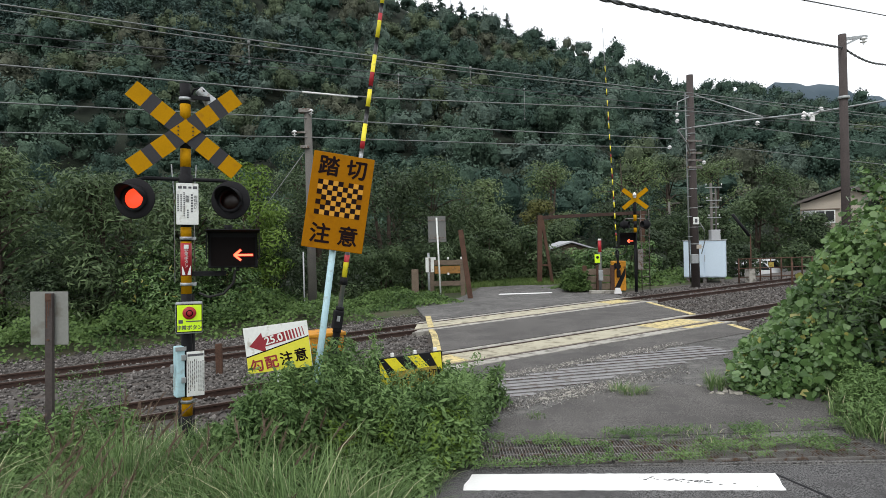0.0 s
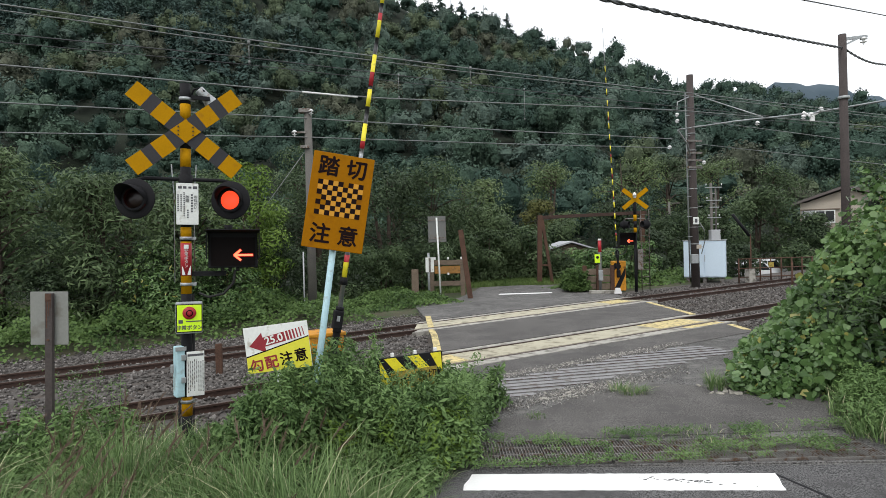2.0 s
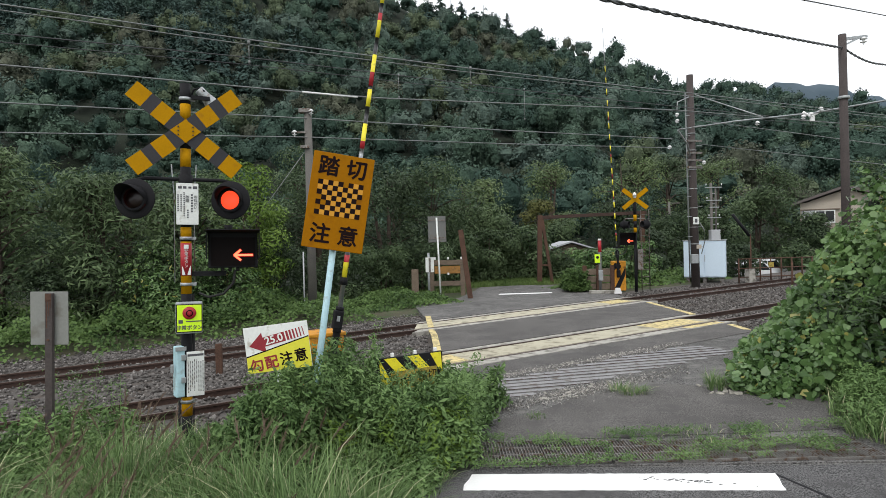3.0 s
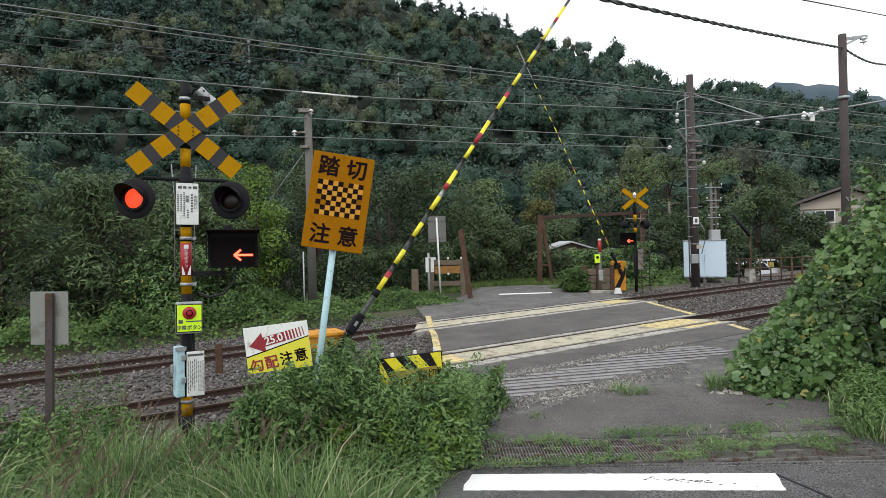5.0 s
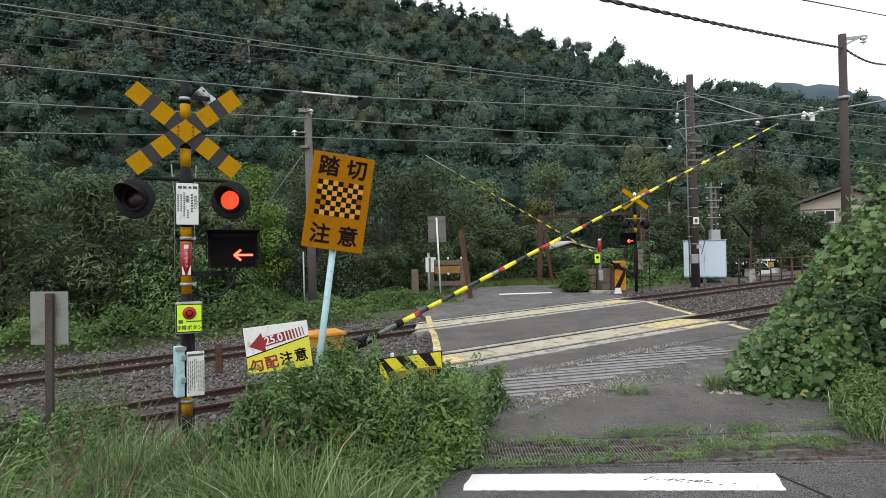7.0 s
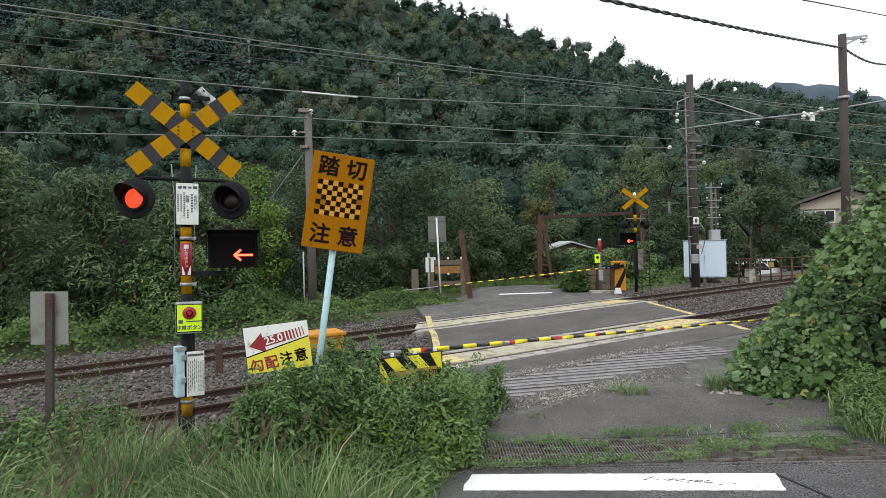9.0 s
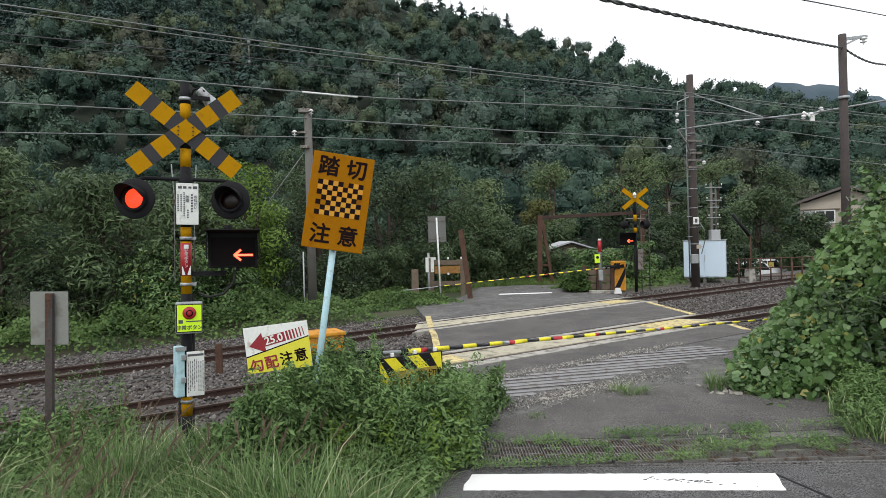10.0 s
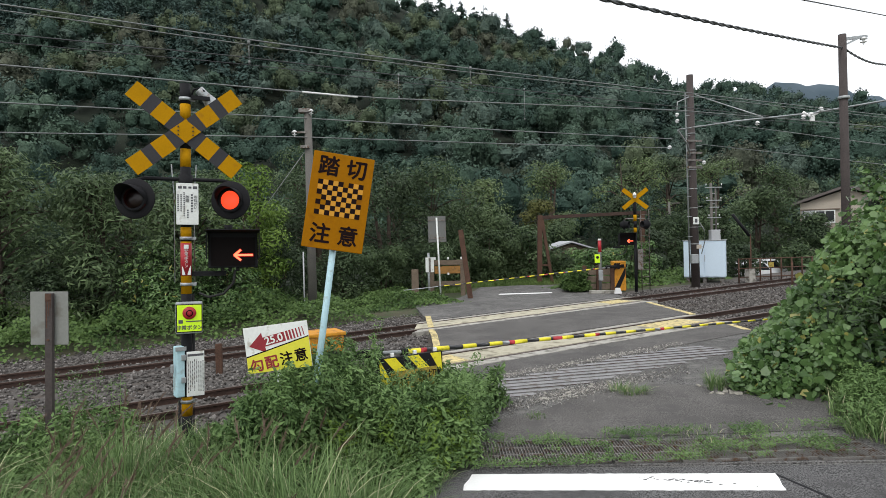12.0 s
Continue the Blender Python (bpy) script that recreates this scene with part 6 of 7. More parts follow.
fs = thing("sign_from_behind", pose(-0.17, 24.4, 0.29, 0, 0, 0), "grey back of a square sign on a thin white post", "sign", "signs seen from behind")
part("panel", box(bmesh.new(), (-0.05, 0.05, 2.75), (0.70, 0.02, 1.02), pose(0, 0, 0, 0, -1), bevel=0.006), SIGN_BACK, fs)
b = bmesh.new()
for z in (2.4, 3.1):
    box(b, (-0.05, 0.02, z), (0.66, 0.03, 0.05))
part("bracket", b, DARK_STEEL, fs)
part("post", tube(bmesh.new(), (0.05, 0, -0.1), (-0.06, 0, 3.2), 0.034, seg=12), WHITE, fs, "white post with flaking paint")
for x, y, z0, z1 in ((-4.65, 12.75, -0.15, 0.55),):
    mp = thing("marker_post", pose(x, y, z0), "dark red square marker post in the ballast", "post", "red marker posts")
    part("stake", box(bmesh.new(), (0, 0, 0.33), (0.13, 0.08, 0.70), bevel=0.01), RUST, mp)
mp = thing("marker_post", pose(12.4, 22.1, 0.3), "rusty thin marker post beside the rails", "post", "red marker posts")
part("stake", tube(bmesh.new(), (0, 0, 0), (0, 0, 1.25), 0.035, seg=8), RUST, mp)

# leaning beam and steel portal
lb = thing("leaning_beam", pose(1.05, 24.3, 0.25), "leaning rusty steel beam at the roadside", "beam")
part("beam", box(bmesh.new(), (-0.18, 0, 1.35), (0.20, 0.16, 2.8), pose(0, 0, 0, 0, -7), bevel=0.01), RUST, lb)
pf = thing("steel_portal", pose(4.7, 30.2, 0.4), "rusty steel height-limit portal over the road", "portal frame")
b = bmesh.new()
box(b, (0.0, 0, 1.65), (0.22, 0.2, 3.35), pose(0, 0, 0, 0, 1.5))
part("leg", b, RUST, pf)
b = bmesh.new()
box(b, (0.36, 0.0, 1.55), (0.14, 0.14, 3.2), pose(0, 0, 0, 0, -8))
box(b, (0.3, 0, 0.9), (0.5, 0.08, 0.08))
part("brace", b, RUST, pf)
b = bmesh.new()
box(b, (5.0, 0, 1.7), (0.2, 0.2, 3.4))
part("leg", b, RUST, pf)
b = bmesh.new()
box(b, (2.55, 0, 3.28), (5.3, 0.16, 0.16), pose(0, 0, 0, 0, -1.5), bevel=0.01)
part("crossbeam", b, RAIL_RUST, pf)

# roadside bits beyond the tracks
bd2 = thing("timber_rack", pose(0.05, 26.0, 0.25), "low weathered timber rack with an orange panel", "rack")
b = bmesh.new()
for x in (-0.55, 0.75):
    box(b, (x, 0, 0.75), (0.2, 0.14, 1.5), bevel=0.01)
part("post", b, TIMBER, bd2)
b = bmesh.new()
box(b, (0.1, -0.05, 1.42), (1.4, 0.08, 0.2), bevel=0.01)
box(b, (0.1, -0.05, 0.55), (1.4, 0.06, 0.2), bevel=0.01)
part("rail", b, TIMBER, bd2)
part("panel", box(bmesh.new(), (0.15, -0.03, 1.12), (1.15, 0.05, 0.32), bevel=0.01), FADED_ORANGE, bd2, "orange painted panel")
b = bmesh.new()
for x, z in ((-0.4, 1.6), (0.15, 1.6), (0.7, 1.6), (0.15, 0.95)):
    box(b, (x, -0.1, z), (0.08, 0.03, 0.1), bevel=0.008)
part("reflector", b, PORCELAIN, bd2)
wp = thing("timber_post", pose(-1.15, 25.0, 0.2), "weathered square timber post", "post")
part("stake", box(bmesh.new(), (0, 0, 0.6), (0.28, 0.2, 1.3), bevel=0.02), TIMBER, wp)
ep = thing("box_post", pose(-0.6, 25.2, 0.2), "grey post with a pale plate", "post")
part("stake", tube(bmesh.new(), (0, 0, 0), (0, 0, 1.9), 0.05, seg=10), STEEL, ep)
part("plate", box(bmesh.new(), (0.05, -0.07, 1.42), (0.34, 0.03, 0.6), bevel=0.01), WHITE, ep)
part("plate_stripe", box(bmesh.new(), (0.05, -0.09, 1.42), (0.08, 0.006, 0.59)), DARK_STEEL, ep)
bp = thing("button_post", pose(6.1, 24.2, 0.4), "white post with a red top and a yellow emergency button plate", "post")
part("stake", tube(bmesh.new(), (0, 0, 0), (0, 0, 1.75), 0.06, seg=12), SIGN_BACK, bp)
part("red_sleeve", tube(bmesh.new(), (0, 0, 1.6), (0, 0, 2.05), 0.068, seg=12), RED_TAPE, bp)
part("white_cap", tube(bmesh.new(), (0, 0, 2.05), (0, 0, 2.12), 0.066, seg=12), WHITE, bp)
part("button_plate", box(bmesh.new(), (-0.12, -0.08, 1.35), (0.2, 0.05, 0.33), bevel=0.01), LIME, bp, "yellow-green button plate")
part("button", tube(bmesh.new(), (-0.12, -0.1, 1.40), (-0.12, -0.125, 1.40), 0.055, seg=14), BLACK, bp)
part("small_box", box(bmesh.new(), (0.0, -0.1, 0.7), (0.16, 0.1, 0.4), bevel=0.01), STEEL, bp)
sf = thing("timber_fence", pose(6.2, 25.2, 0.42), "short brown fence of old sleepers", "fence")
for i in range(3):
    part("plank", box(bmesh.new(), (0.1, 0, 0.16 + i * 0.3), (1.25, 0.12, 0.25), bevel=0.015), TIMBER, sf)
for x in (-0.5, 0.05, 0.62):
    part("stake", box(bmesh.new(), (x, -0.08, 0.5), (0.16, 0.12, 1.05), bevel=0.015), RUST, sf)
kb = thing("kerb_beam", pose(6.15, 23.9, 0.44, 0, 0, -12), "low pale concrete kerb beam", "kerb", kind="structure")
part("beam", box(bmesh.new(), (0, 0, 0.03), (1.1, 0.16, 0.12), bevel=0.015), CONCRETE, kb)
wb = thing("white_marker", pose(6.62, 23.55, 0.42), "small white trapezoid marker block", "marker")
b = bmesh.new()
prism(b, [(-0.13, 0), (0.13, 0), (0.07, 0.21), (-0.07, 0.21)], 0.16)
part("block", b, PORCELAIN, wb)

# pale rubble at the foot of the creeper
r = random.Random(3)
b = bmesh.new()
for i in range(80):
    x, y = r.uniform(3.9, 5.1), r.uniform(9.0, 9.6)
    box(b, (x, y, ground_z(x, y) + 0.012), (r.uniform(0.03, 0.10), r.uniform(0.02, 0.07), r.uniform(0.015, 0.04)), pose(0, 0, 0, r.uniform(-20, 20), r.uniform(-20, 20), r.uniform(0, 180)), bevel=0.006)
for i in range(46):
    s, n = r.choice([(r.uniform(5.6, 10.4), r.gauss(8.86, 0.05)), (r.gauss(6.4, 0.45), r.gauss(7.3, 0.13))])
    p = G(s, n, 0.008)
    box(b, p, (r.uniform(0.04, 0.13), r.uniform(0.02, 0.06), 0.016), pose(0, 0, 0, 0, 0, r.uniform(0, 180)), bevel=0.006)
for i in range(14):
    x, y = r.uniform(-2.7, -2.1), r.uniform(7.6, 8.2)
    box(b, (x, y, 0.02), (r.uniform(0.08, 0.28), r.uniform(0.06, 0.16), 0.07), pose(0, 0, 0, r.uniform(-15, 15), r.uniform(-15, 15), r.uniform(0, 180)), bevel=0.01)
tagged(part("rubble", b, STONE), "broken pale concrete rubble at the roadside", "rubble", kind="stuff")

# loose grit beside the drain covers
rq = np.random.default_rng(91)
k = 5600
ss = np.concatenate([rq.uniform(4.8, 10.9, k // 2), rq.normal(6.6, 1.0, k // 2)])
ns = np.concatenate([rq.normal(8.84, 0.1, k // 2), rq.normal(7.25, 0.16, k // 2)])
octa = np.array([(1, 0, 0), (-1, 0, 0), (0, 1, 0), (0, -1, 0), (0, 0, 1), (0, 0, -1)], float)
faces8 = np.array([(0, 2, 4), (2, 1, 4), (1, 3, 4), (3, 0, 4), (2, 0, 5), (1, 2, 5), (3, 1, 5), (0, 3, 5)])
at = np.stack([ss * DX - ns * DY, ss * DY + ns * DX, ss * GRADE + 0.006], -1)
vv = octa[None] * rq.uniform(0.004, 0.016, (k, 1, 1)) * rq.uniform(0.6, 1.4, (k, 1, 3)) + rq.normal(0, 0.002, (k, 6, 3)) + at[:, None]
tagged(new("grit", indexed_mesh("grit", vv.reshape(-1, 3), (faces8[None] + 6 * np.arange(k)[:, None, None]).reshape(-1, 3), GRIT)), "loose pale grit beside the drain covers", "gravel", kind="stuff")

# ---- poles and wires ----


def utility_pole(x, y, z0, z1, r0, r1, material, label, lean=(0, 0)):
    th = thing("utility_pole", pose(x, y, z0), label, "pole", "utility poles")
    part("shaft", tube(bmesh.new(), (0, 0, -0.2), (lean[0], lean[1], z1 - z0), r0, r1, 16), material, th)
    return th


def insulator(parent, p, k=1.0, tilt=0):
    m = pose(*p, tilt) @ Matrix.Scale(k, 4)
    part("insulator", revolve(bmesh.new(), [(0.02, 0.14), (0.06, 0.12), (0.11, 0.06), (0.03, 0.05), (0.03, 0.0), (0.10, -0.03), (0.03, -0.05), (0.02, -0.1)], m, 12), PORCELAIN, parent, "white porcelain insulator")


P2 = utility_pole(10.55, 26.0, 0.5, 9.26, 0.175, 0.135, POLE_WOOD, "tall dark pole carrying the wires beside the far track", (-0.1, 0))
b = bmesh.new()
for z in (1.7, 2.4, 3.2, 4.0, 4.8, 5.6, 6.3):
    tube(b, (-0.02 - 0.008 * z, 0, z), (-0.02 - 0.008 * z, 0, z + 0.03), 0.178, seg=16)
part("strap", b, STEEL, P2)
b = bmesh.new()
tube(b, (-0.26, -0.05, 0.3), (-0.32, -0.05, 8.0), 0.03, seg=8)
part("conduit", b, WIRE_LIGHT, P2)
part("junction_box", box(bmesh.new(), (-0.14, -0.24, 1.1), (0.28, 0.2, 0.38), bevel=0.02), STEEL, P2)
part("name_plate", box(bmesh.new(), (0.08, -0.2, 1.6), (0.2, 0.02, 0.17)), PLASTER, P2)
part("number_plate", box(bmesh.new(), (-0.02, -0.19, 2.68), (0.24, 0.02, 0.3), bevel=0.02), WHITE, P2)
part("number_bar", box(bmesh.new(), (-0.02, -0.204, 2.68), (0.1, 0.006, 0.16)), INK, P2)
b = bmesh.new()
sweep(b, [(0.2, -0.15, 1.3), (0.32, -0.2, 1.8), (0.3, -0.2, 2.3), (0.12, -0.2, 2.6)], 0.02, 6)
part("cable", b, WIRE_LIGHT, P2)
b = bmesh.new()
sweep(b, [(-1.39, -2.0, 6.15), (0.09, -3.5, 6.15), (1.75, -5.5, 6.0), (2.7, -7.5, 5.93), (3.6, -9.4, 5.85)], 0.028, 8)
sweep(b, [(-0.1, 0, 5.3), (-0.6, -0.9, 5.75), (-1.39, -2.0, 6.13)], 0.03, 8)
sweep(b, [(0.1, 0, 7.94), (0.75, -1.5, 7.15), (1.37, -3.0, 6.38)], 0.022, 6)
sweep(b, [(0.05, 0, 7.94), (-0.8, -0.45, 7.55), (-0.85, -0.5, 7.2)], 0.022, 6)
part("bracket_arm", b, STEEL, P2, "long steel bracket arm over the tracks")
for p in ((-0.85, -0.5, 7.0), (-0.85, -0.5, 6.75), (1.06, -3.2, 6.1), (1.36, -6.0, 5.82), (1.2, -5.85, 5.78), (1.55, -6.2, 5.95), (-1.14, -0.4, 5.69), (0.3, -0.3, 5.05), (2.9, -8.0, 6.05)):
    insulator(P2, p, 0.75, 30)
b = bmesh.new()
sweep(b, [(1.40, -5.5, 6.03), (1.66, -5.5, 5.88), (2.05, -5.5, 6.10)], 0.045, 8)
box(b, (1.70, -5.5, 5.80), (0.13, 0.1, 0.16), bevel=0.02)
part("v_bracket", b, PORCELAIN, P2, "white V-shaped insulated bracket")
b = bmesh.new()
for i in range(16):
    tube(b, (-0.34 if i % 2 else 0.1, -0.1, 1.6 + i * 0.42), (-0.1 if i % 2 else 0.3, -0.1, 1.6 + i * 0.42), 0.012, seg=6)
part("rod", b, STEEL, P2, "steel climbing step")
b = bmesh.new()
for z in (4.9, 5.2, 5.5, 6.0):
    box(b, (0.0, -0.1, z), (0.75, 0.08, 0.08), pose(0, 0, 0, 0, 0, 20))
part("crossarm", b, DARK_STEEL, P2)

PR = utility_pole(11.45, 17.6, 0.2, 8.12, 0.125, 0.105, POLE_WOOD, "brown wooden utility pole behind the creeper", (-0.05, 0))
b = bmesh.new()
box(b, (0.3, 0, 7.82), (0.7, 0.06, 0.08), pose(0, 0, 0, 0, -6))
box(b, (0.22, 0, 7.72), (0.45, 0.05, 0.05), pose(0, 0, 0, 0, -25))
part("side_arm", b, STEEL, PR)
insulator(PR, (0.55, 0, 7.72), 0.9)
part("band", tube(bmesh.new(), (-0.03, 0, 6.1), (-0.03, 0, 6.18), 0.15, seg=14), STEEL, PR)

PL = utility_pole(-4.485, 21.2, 0.1, 7.05, 0.158, 0.125, POLE_GREY, "grey concrete pole beyond the tracks", (-0.01, 0))
b = bmesh.new()
box(b, (-0.08, -0.05, 6.98), (0.42, 0.25, 0.14), bevel=0.01)
box(b, (-0.1, -0.05, 5.75), (0.3, 0.3, 0.1), bevel=0.01)
box(b, (-0.3, -0.1, 6.25), (0.5, 0.06, 0.06))
part("bracket", b, DARK_STEEL, PL)
insulator(PL, (0.12, -0.12, 6.9), 0.9)
insulator(PL, (-0.45, -0.12, 6.2), 0.9)
part("conduit", tube(bmesh.new(), (-0.26, -0.1, 0), (-0.26, -0.1, 2.2), 0.025, seg=8), SHEET_ROOF, PL)
b = bmesh.new()
tube(b, (-0.15, 0, 5.6), (-3.4, 1.5, 2.0), 0.014, seg=6)
part("stay_wire", b, WIRE_LIGHT, PL)
wb2 = thing("timber_post", pose(13.6, 37.0, 0.4), "thin grey pole among the shrubs", "post")
part("stake", tube(bmesh.new(), (0, 0, 0), (-0.1, 0, 4.2), 0.07, seg=8), POLE_GREY, wb2)
part("crossarm", box(bmesh.new(), (0.2, 0, 4.15), (0.7, 0.05, 0.05)), POLE_GREY, wb2)

TP = thing("transformer_pole", pose(15.7, 36.0, 0.0), "grey switchgear pole with crossarms and insulators", "pole", "utility poles")
b = bmesh.new()
tube(b, (-0.12, 0, 0), (-0.12, 0, 5.6), 0.085, 0.07, 12)
tube(b, (0.14, 0, 2.5), (0.14, 0, 5.3), 0.06, 0.05, 10)
part("shaft", b, POLE_GREY, TP)
b = bmesh.new()
for z, w in ((5.35, 0.95), (4.6, 0.9), (4.2, 0.6), (3.6, 0.8)):
    box(b, (0, -0.08, z), (w, 0.06, 0.05))
for z in (3.2, 3.9, 4.4, 5.0):
    box(b, (0.01, 0, z), (0.34, 0.04, 0.04))
part("crossarm", b, STEEL, TP)
for x, z in ((-0.45, 5.5), (0.45, 5.5), (-0.4, 4.72), (0.4, 4.72), (0.3, 3.72), (-0.3, 3.72), (0.2, 3.2)):
    insulator(TP, (x, -0.1, z), 0.45)
part("switch_box", box(bmesh.new(), (0, -0.1, 2.5), (0.54, 0.4, 0.8), bevel=0.03), SHEET_ROOF, TP)

CAB = thing("equipment_cabinet", pose(11.6, 27.6, 0.45, 0, 0, -26), "large pale blue equipment cabinet on legs", "cabinet")
part("body", box(bmesh.new(), (0.0, 0.55, 1.06), (1.72, 1.2, 1.62), bevel=0.02), CABINET, CAB)
for x in (-0.44, 0.43):
    part("door", box(bmesh.new(), (x, -0.065, 1.06), (0.83, 0.025, 1.54), bevel=0.006), CABINET, CAB)
b = bmesh.new()
box(b, (0.02, -0.085, 1.1), (0.025, 0.02, 0.3))
part("handle", b, STEEL, CAB)
b = bmesh.new()
for x in (-0.7, 0.0, 0.7):
    for y in (0.1, 1.0):
        box(b, (x, y, 0.1), (0.14, 0.14, 0.34))
part("leg", b, DARK_STEEL, CAB)
part("roof", box(bmesh.new(), (0, 0.55, 1.89), (1.8, 1.28, 0.04), bevel=0.01), STEEL, CAB)

FN = thing("pipe_fence", pose(12.5, 26.3, 0.5, 0, 0, 12), "low brown pipe fence beside the cabinet", "fence")
for i in range(9):
    part("post", tube(bmesh.new(), (i * 0.52, 0, 0), (i * 0.52, 0, 1.05), 0.03, seg=8), RUST, FN)
for z in (0.25, 0.62, 1.02):
    part("rail", tube(bmesh.new(), (0, 0, z), (8 * 0.52, 0, z), 0.022, seg=8), RUST, FN)
part("plate", box(bmesh.new(), (1.55, -0.04, 0.75), (0.26, 0.01, 0.2)), DIRTY_PLATE, FN)
part("box", box(bmesh.new(), (0.62, 0.1, 0.3), (0.3, 0.3, 0.6), bevel=0.02), CONCRETE, FN)


def wire(name, pts, r, material, label):
    bm = bmesh.new()
    sweep(bm, pts, r, 6)
    return tagged(part(name, bm, material), label, "wire", "overhead wires")


def strung(n, marks, dz=0.0):
    """A wire at distance n from the origin through (s, height) marks, eased between them."""
    s = [a for a, _ in marks]
    z = [b for _, b in marks]
    return [G(q, n, float(np.interp(q, s, z)) + dz) for q in np.linspace(s[0], s[-1], 70)]


CATENARY = [(-45, 6.5), (-0.9, 6.06), (2.5, 5.96), (7.0, 5.91), (13.4, 5.93), (24.0, 5.95), (70, 6.1)]
CONTACT = [(-45, 5.3), (-0.95, 5.2), (4.5, 5.14), (13.4, 5.46), (24, 5.55), (70, 5.6)]
FARCAT = [(-45, 7.0), (-1.3, 6.95), (3.6, 6.99), (12.2, 6.85), (24, 6.8), (70, 6.8)]
for n, marks, dz, r_, mt in ((10.78, CATENARY, 0, 0.011, WIRE_LIGHT), (10.86, CATENARY, -0.06, 0.009, WIRE_LIGHT), (10.8, CONTACT, 0, 0.012, WIRE_LIGHT), (15.3, FARCAT, 0, 0.012, WIRE), (15.35, FARCAT, -0.16, 0.009, WIRE)):
    wire("overhead_wire", strung(n, marks, dz), r_, mt, "grey overhead wire along the track")
wire("overhead_wire", strung(20.5, [(-45, 6.5), (-1.8, 6.6), (6.75, 6.66), (15, 6.64), (24.9, 6.7)]), 0.02, WIRE_LIGHT, "grey cable strung between poles")
wire("overhead_wire", strung(20.5, [(-45, 5.3), (-1.84, 5.79), (6.6, 6.02), (15, 6.1), (24.9, 6.26)]), 0.018, WIRE_LIGHT, "grey cable strung between poles")
wire("insulating_sleeve", [G(3.45, 10.8, 5.155), G(4.5, 10.8, 5.14)], 0.017, PORCELAIN, "white insulating sleeve on an overhead wire")
for s, n, z, h in ((2.55, 10.85, 5.95, 0.32), (7.05, 10.85, 5.95, 0.30), (11.9, 15.3, 6.9, 0.9), (7.6, 15.3, 6.95, 0.6)):
    b = bmesh.new()
    tube(b, G(s, n, z), G(s, n, z - h), 0.008, seg=5)
    tube(b, G(s, n, z - h), G(s, n, z - h - 0.05), 0.02, seg=6)
    tube(b, G(s, n, z + 0.02), G(s, n, z - 0.05), 0.025, seg=6)
    tagged(part("dropper", b, WIRE_LIGHT), "thin wire dropper with a clamp", "wire", "overhead wires")
# twisted cable over the lane
pts, pts2 = [], []
a0, a1, a2 = Vector((1.72, 8.4, 5.85)), Vector((11.42, 17.6, 7.74)), Vector((15.06, 21.0, 8.16))
for i in range(161):
    u = i / 160
    p = (a0.lerp(a1, u / 0.75) if u < 0.75 else a1.lerp(a2, (u - 0.75) / 0.25)) + Vector((0, 0, -0.03 * math.sin(math.pi * min(1, u / 0.75)) if u < 0.75 else -0.12 * math.sin(math.pi * (u - 0.75) / 0.25)))
    w = u * 150
    pts.append(p + Vector((0, math.cos(w), math.sin(w))) * 0.017)
    pts2.append(p - Vector((0, math.cos(w), math.sin(w))) * 0.017)
b = bmesh.new()
sweep(b, pts, 0.02, 5)
sweep(b, pts2, 0.02, 5)
tagged(part("twisted_cable", b, WIRE), "dark twisted cable slung from the wooden pole", "cable", "overhead wires")
wire("overhead_wire", [(4.29, 9, 6.11), (6.43, 11, 6.64), (10.78, 15, 7.72), (15, 19, 8.75)], 0.012, WIRE, "thin dark wire across the sky")
wire("overhead_wire", [(10.6, 26.0, 7.4), (15.74, 22.0, 5.6), (21, 18, 4.3)], 0.014, WIRE_LIGHT, "grey cable strung between poles")
wire("overhead_wire", [(10.8, 26.0, 6.38), (15.74, 22.0, 4.9), (21, 18, 3.9)], 0.014, WIRE_LIGHT, "grey cable strung between poles")
wire("overhead_wire", [(12.6, 36.6, 4.4), (5, 37.0, 3.6)], 0.015, WIRE, "thin dark wire between poles")

# ---- house, roof and cars beyond ----
HS = thing("house", pose(23.4, 40.5, 0.3, 0, 0, -30), "cream two-storey house with dark sloping roof", "house")
b = bmesh.new()
prism(b, [(-0.08, 0), (5.6, 0), (5.6, 4.0), (2.43, 5.0), (-0.08, 4.15)], 6.0)
part("wall", b, PLASTER, HS, "cream plaster wall")
b = bmesh.new()
prism(b, [(-0.58, 4.06), (2.43, 5.10), (6.3, 3.85), (6.3, 4.02), (2.43, 5.27), (-0.58, 4.22)], 6.8, pose(0, -0.5, 0))
part("roof", b, ROOF, HS, "dark grey overhanging roof")
b = bmesh.new()
prism(b, [(0.1, 2.33), (1.6, 2.80), (1.6, 2.92), (0.1, 2.43)], 0.6, pose(0, -0.6, 0))
part("lower_roof", b, SHEET_ROOF, HS, "pale sheet roof over the ground floor")
part("upper_wall", box(bmesh.new(), (1.03, -0.06, 4.03), (2.2, 0.12, 0.42)), PLASTER, HS)
wd = part("window", box(bmesh.new(), (1.3, -0.04, 3.32), (1.12, 0.09, 0.82), bevel=0.01), WHITE, HS, "sliding window with pale frame")
for x in (1.05, 1.56):
    part("pane", box(bmesh.new(), (x, -0.09, 3.33), (0.46, 0.012, 0.68)), GLASS_DARK, wd)
part("band", box(bmesh.new(), (1.03, -0.09, 3.79), (2.2, 0.06, 0.06)), TIMBER, HS)
part("shutter_box", box(bmesh.new(), (0.36, -0.05, 3.32), (0.7, 0.12, 0.82), bevel=0.01), SHEET_ROOF, HS)

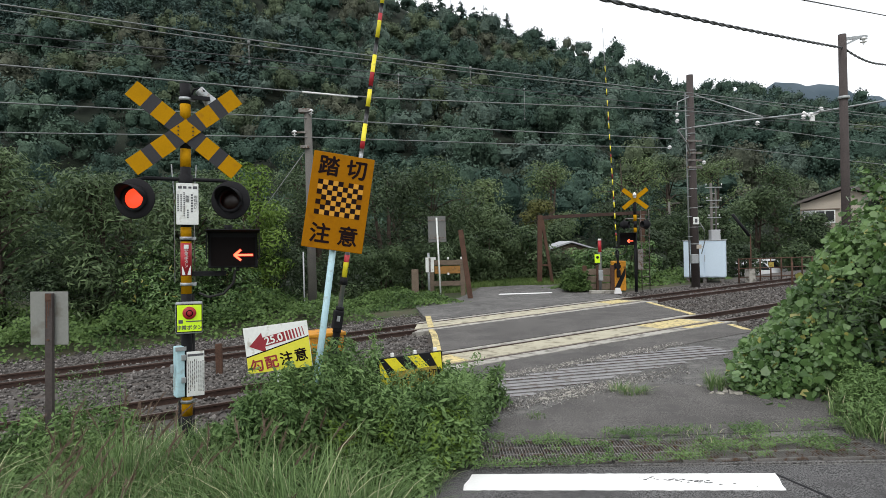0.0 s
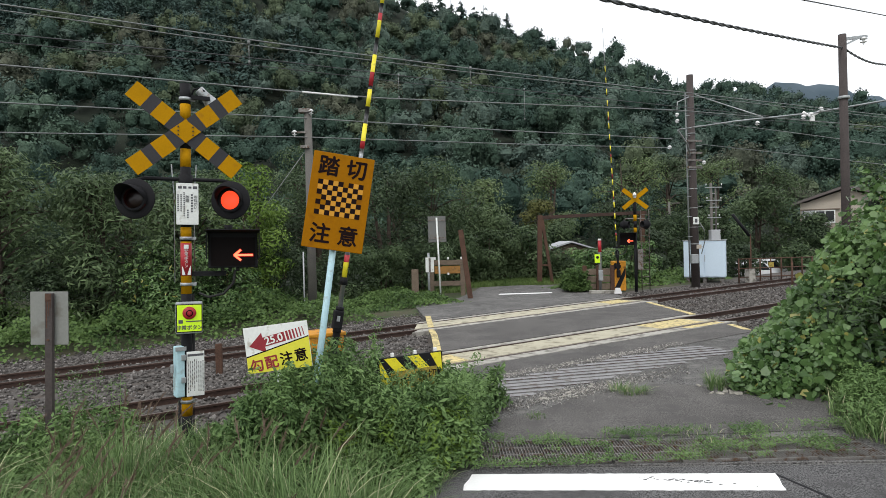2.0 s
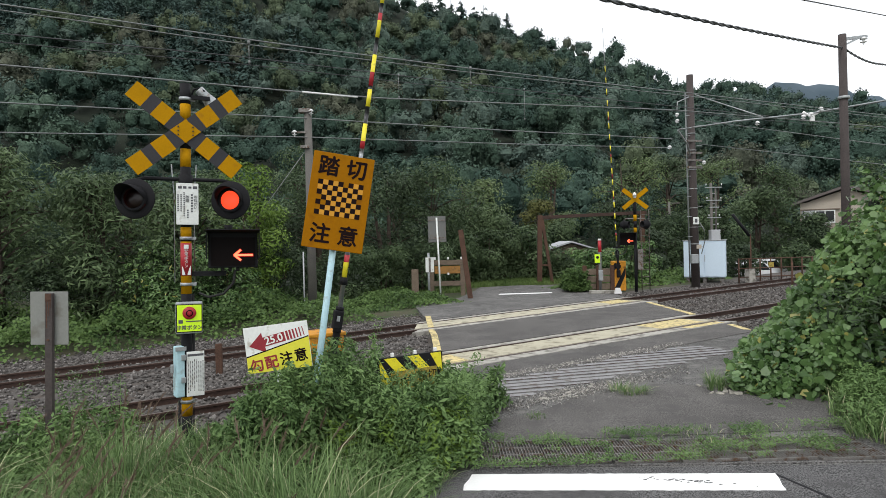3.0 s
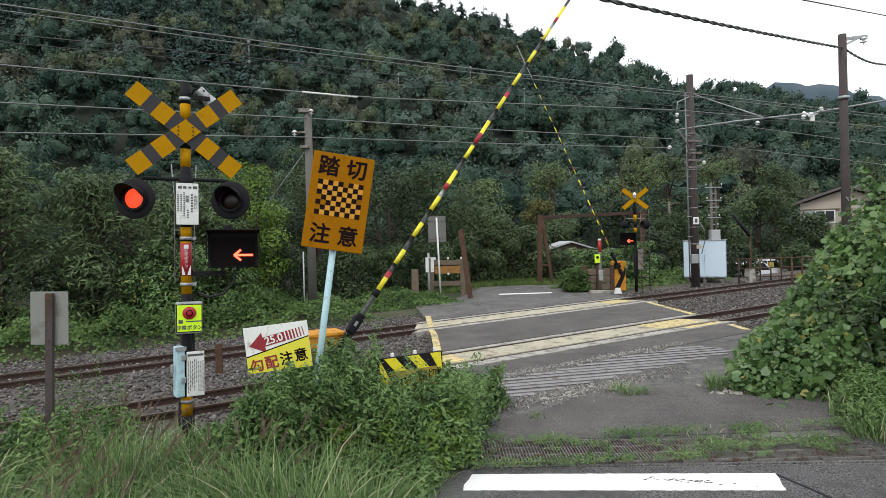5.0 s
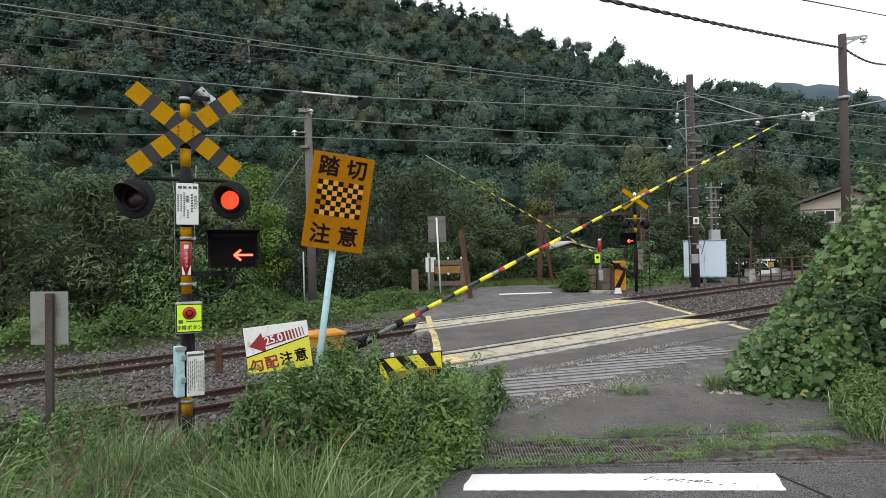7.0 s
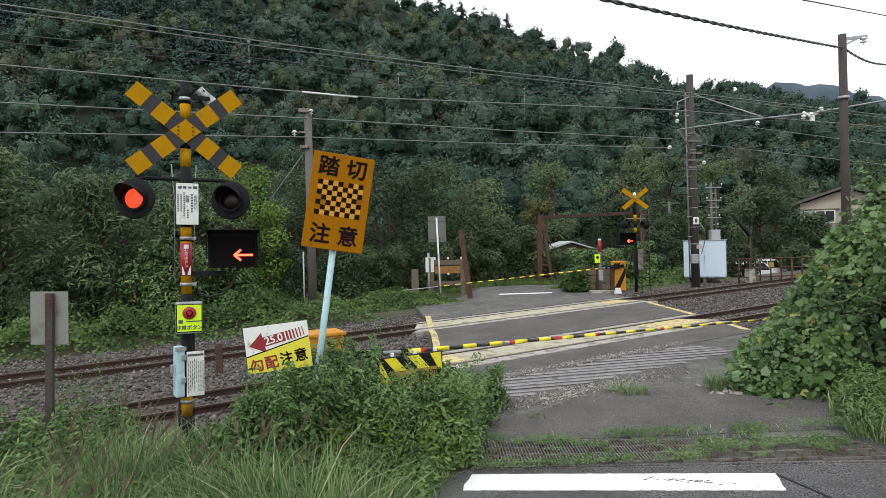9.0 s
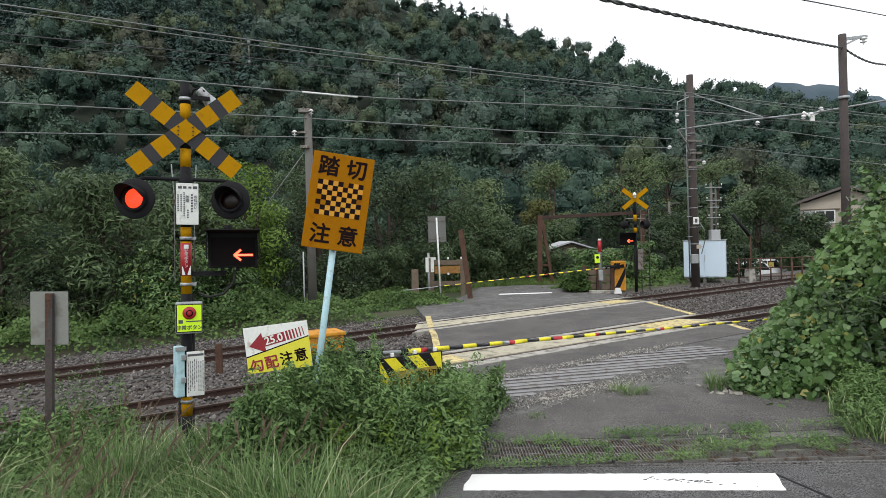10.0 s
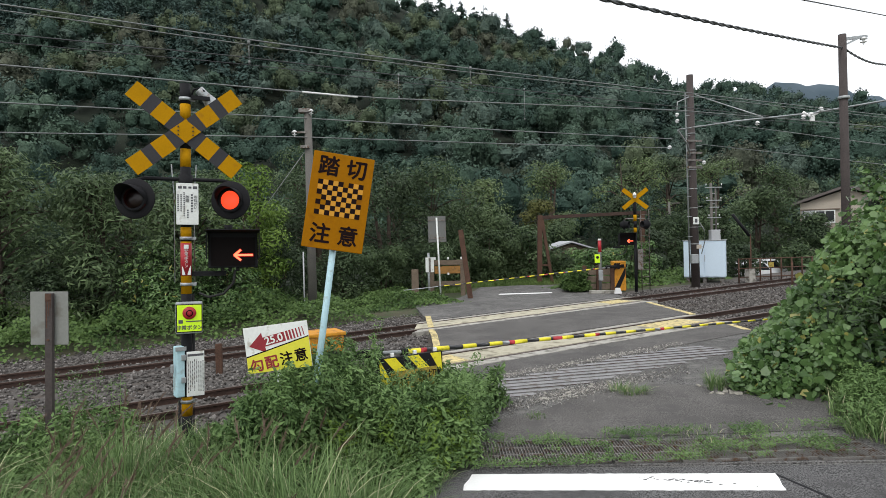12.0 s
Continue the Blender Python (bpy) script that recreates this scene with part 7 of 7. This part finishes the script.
SH = thing("shed", pose(6.5, 35.0, 0.4), "low shed with a pale sheet-metal roof among shrubs", "shed")
b = bmesh.new()
prism(b, [(-1.3, 0), (2.6, 0), (2.6, 1.38), (0.7, 1.9), (-1.3, 1.38)], 3.0)
part("wall", b, TIMBER, SH)
b = bmesh.new()
prism(b, [(-1.7, 1.25), (0.7, 1.95), (2.9, 1.25), (2.9, 1.32), (0.7, 2.04), (-1.7, 1.32)], 3.6, pose(0, -0.3, 0))
part("roof", b, SHEET_ROOF, SH, "pale sheet-metal roof")


def car(m, label):
    th = thing("car", m, label, "car", "parked cars")
    b = bmesh.new()
    outline = [(-1.75, 0.3), (-1.78, 0.75), (-1.7, 0.98), (-1.0, 1.08), (-0.45, 1.52), (0.9, 1.55), (1.45, 1.12), (1.75, 0.95), (1.78, 0.35), (1.2, 0.25), (-1.2, 0.25)]
    prism(b, outline, 1.55)
    bmesh.ops.bevel(b, geom=list(b.edges), offset=0.07, segments=2, affect="EDGES")
    part("body", b, CAR_WHITE, th)
    b = bmesh.new()
    prism(b, [(-0.85, 1.1), (-0.42, 1.44), (0.15, 1.46), (0.15, 1.1)], 0.02, pose(0, -0.008, 0))
    prism(b, [(0.22, 1.1), (0.22, 1.46), (0.84, 1.46), (1.28, 1.1)], 0.02, pose(0, -0.008, 0))
    part("side_window", b, GLASS_DARK, th)
    b = bmesh.new()
    box(b, (-0.74, 0.78, 1.31), (0.03, 1.25, 0.5), pose(0, 0, 0, 0, 51))
    part("windscreen", b, GLASS_DARK, th)
    for x in (-1.1, 1.1):
        wl_ = part("wheel", tube(bmesh.new(), (x, -0.02, 0.3), (x, 0.18, 0.3), 0.3, seg=18), RUBBER, th)
        part("rim", tube(bmesh.new(), (x, -0.03, 0.3), (x, -0.01, 0.3), 0.18, seg=14), STEEL, wl_)
    part("headlight", box(bmesh.new(), (-1.74, 0.15, 0.8), (0.08, 0.25, 0.14), bevel=0.02), GLASS_DARK, th)
    return th


car(pose(16.4, 33.0, -0.45, 0, 0, 20), "small white parked car behind the pipe fence")
car(pose(17.9, 34.6, -0.38, 0, 0, 20), "white parked hatchback behind the pipe fence")
bar = thing("raised_pole", pose(14.35, 30.0, 3.0), "dark slanting pole standing above the shrubs", "pole")
part("shaft", tube(bmesh.new(), (0.45, 0, -0.5), (-0.35, 0, 0.55), 0.075, seg=10), BLACK, bar)
part("prop", tube(bmesh.new(), (0.5, 0, -3.6), (0.5, 0, -0.4), 0.03, seg=8), RUST, bar)


def motions():
    """Barrier arms come down; the two red lamps change places by turning each lens to its lit or unlit face."""
    switches = [0.55, 1.15, 1.75, 2.35, 2.95, 3.6, 4.22, 4.85, 5.45, 6.08, 6.70, 7.32, 7.94, 8.55, 9.2, 9.75, 10.45, 11.05, 11.65]
    for ob, rows in MOVERS:
        if rows is True or rows is False:
            a = 0 if rows else 180
            keys = [(0.0, pose(0, 0, 0, 0, 0, a))]
            for t in switches:
                for i in range(4):
                    keys.append((t - 0.05 + i / 30, pose(0, 0, 0, 0, 0, a + 60 * i)))
                a += 180
            keys.append((12.0, pose(0, 0, 0, 0, 0, a)))
            walk(ob, keys)
        else:
            walk(ob, rows)


motions()
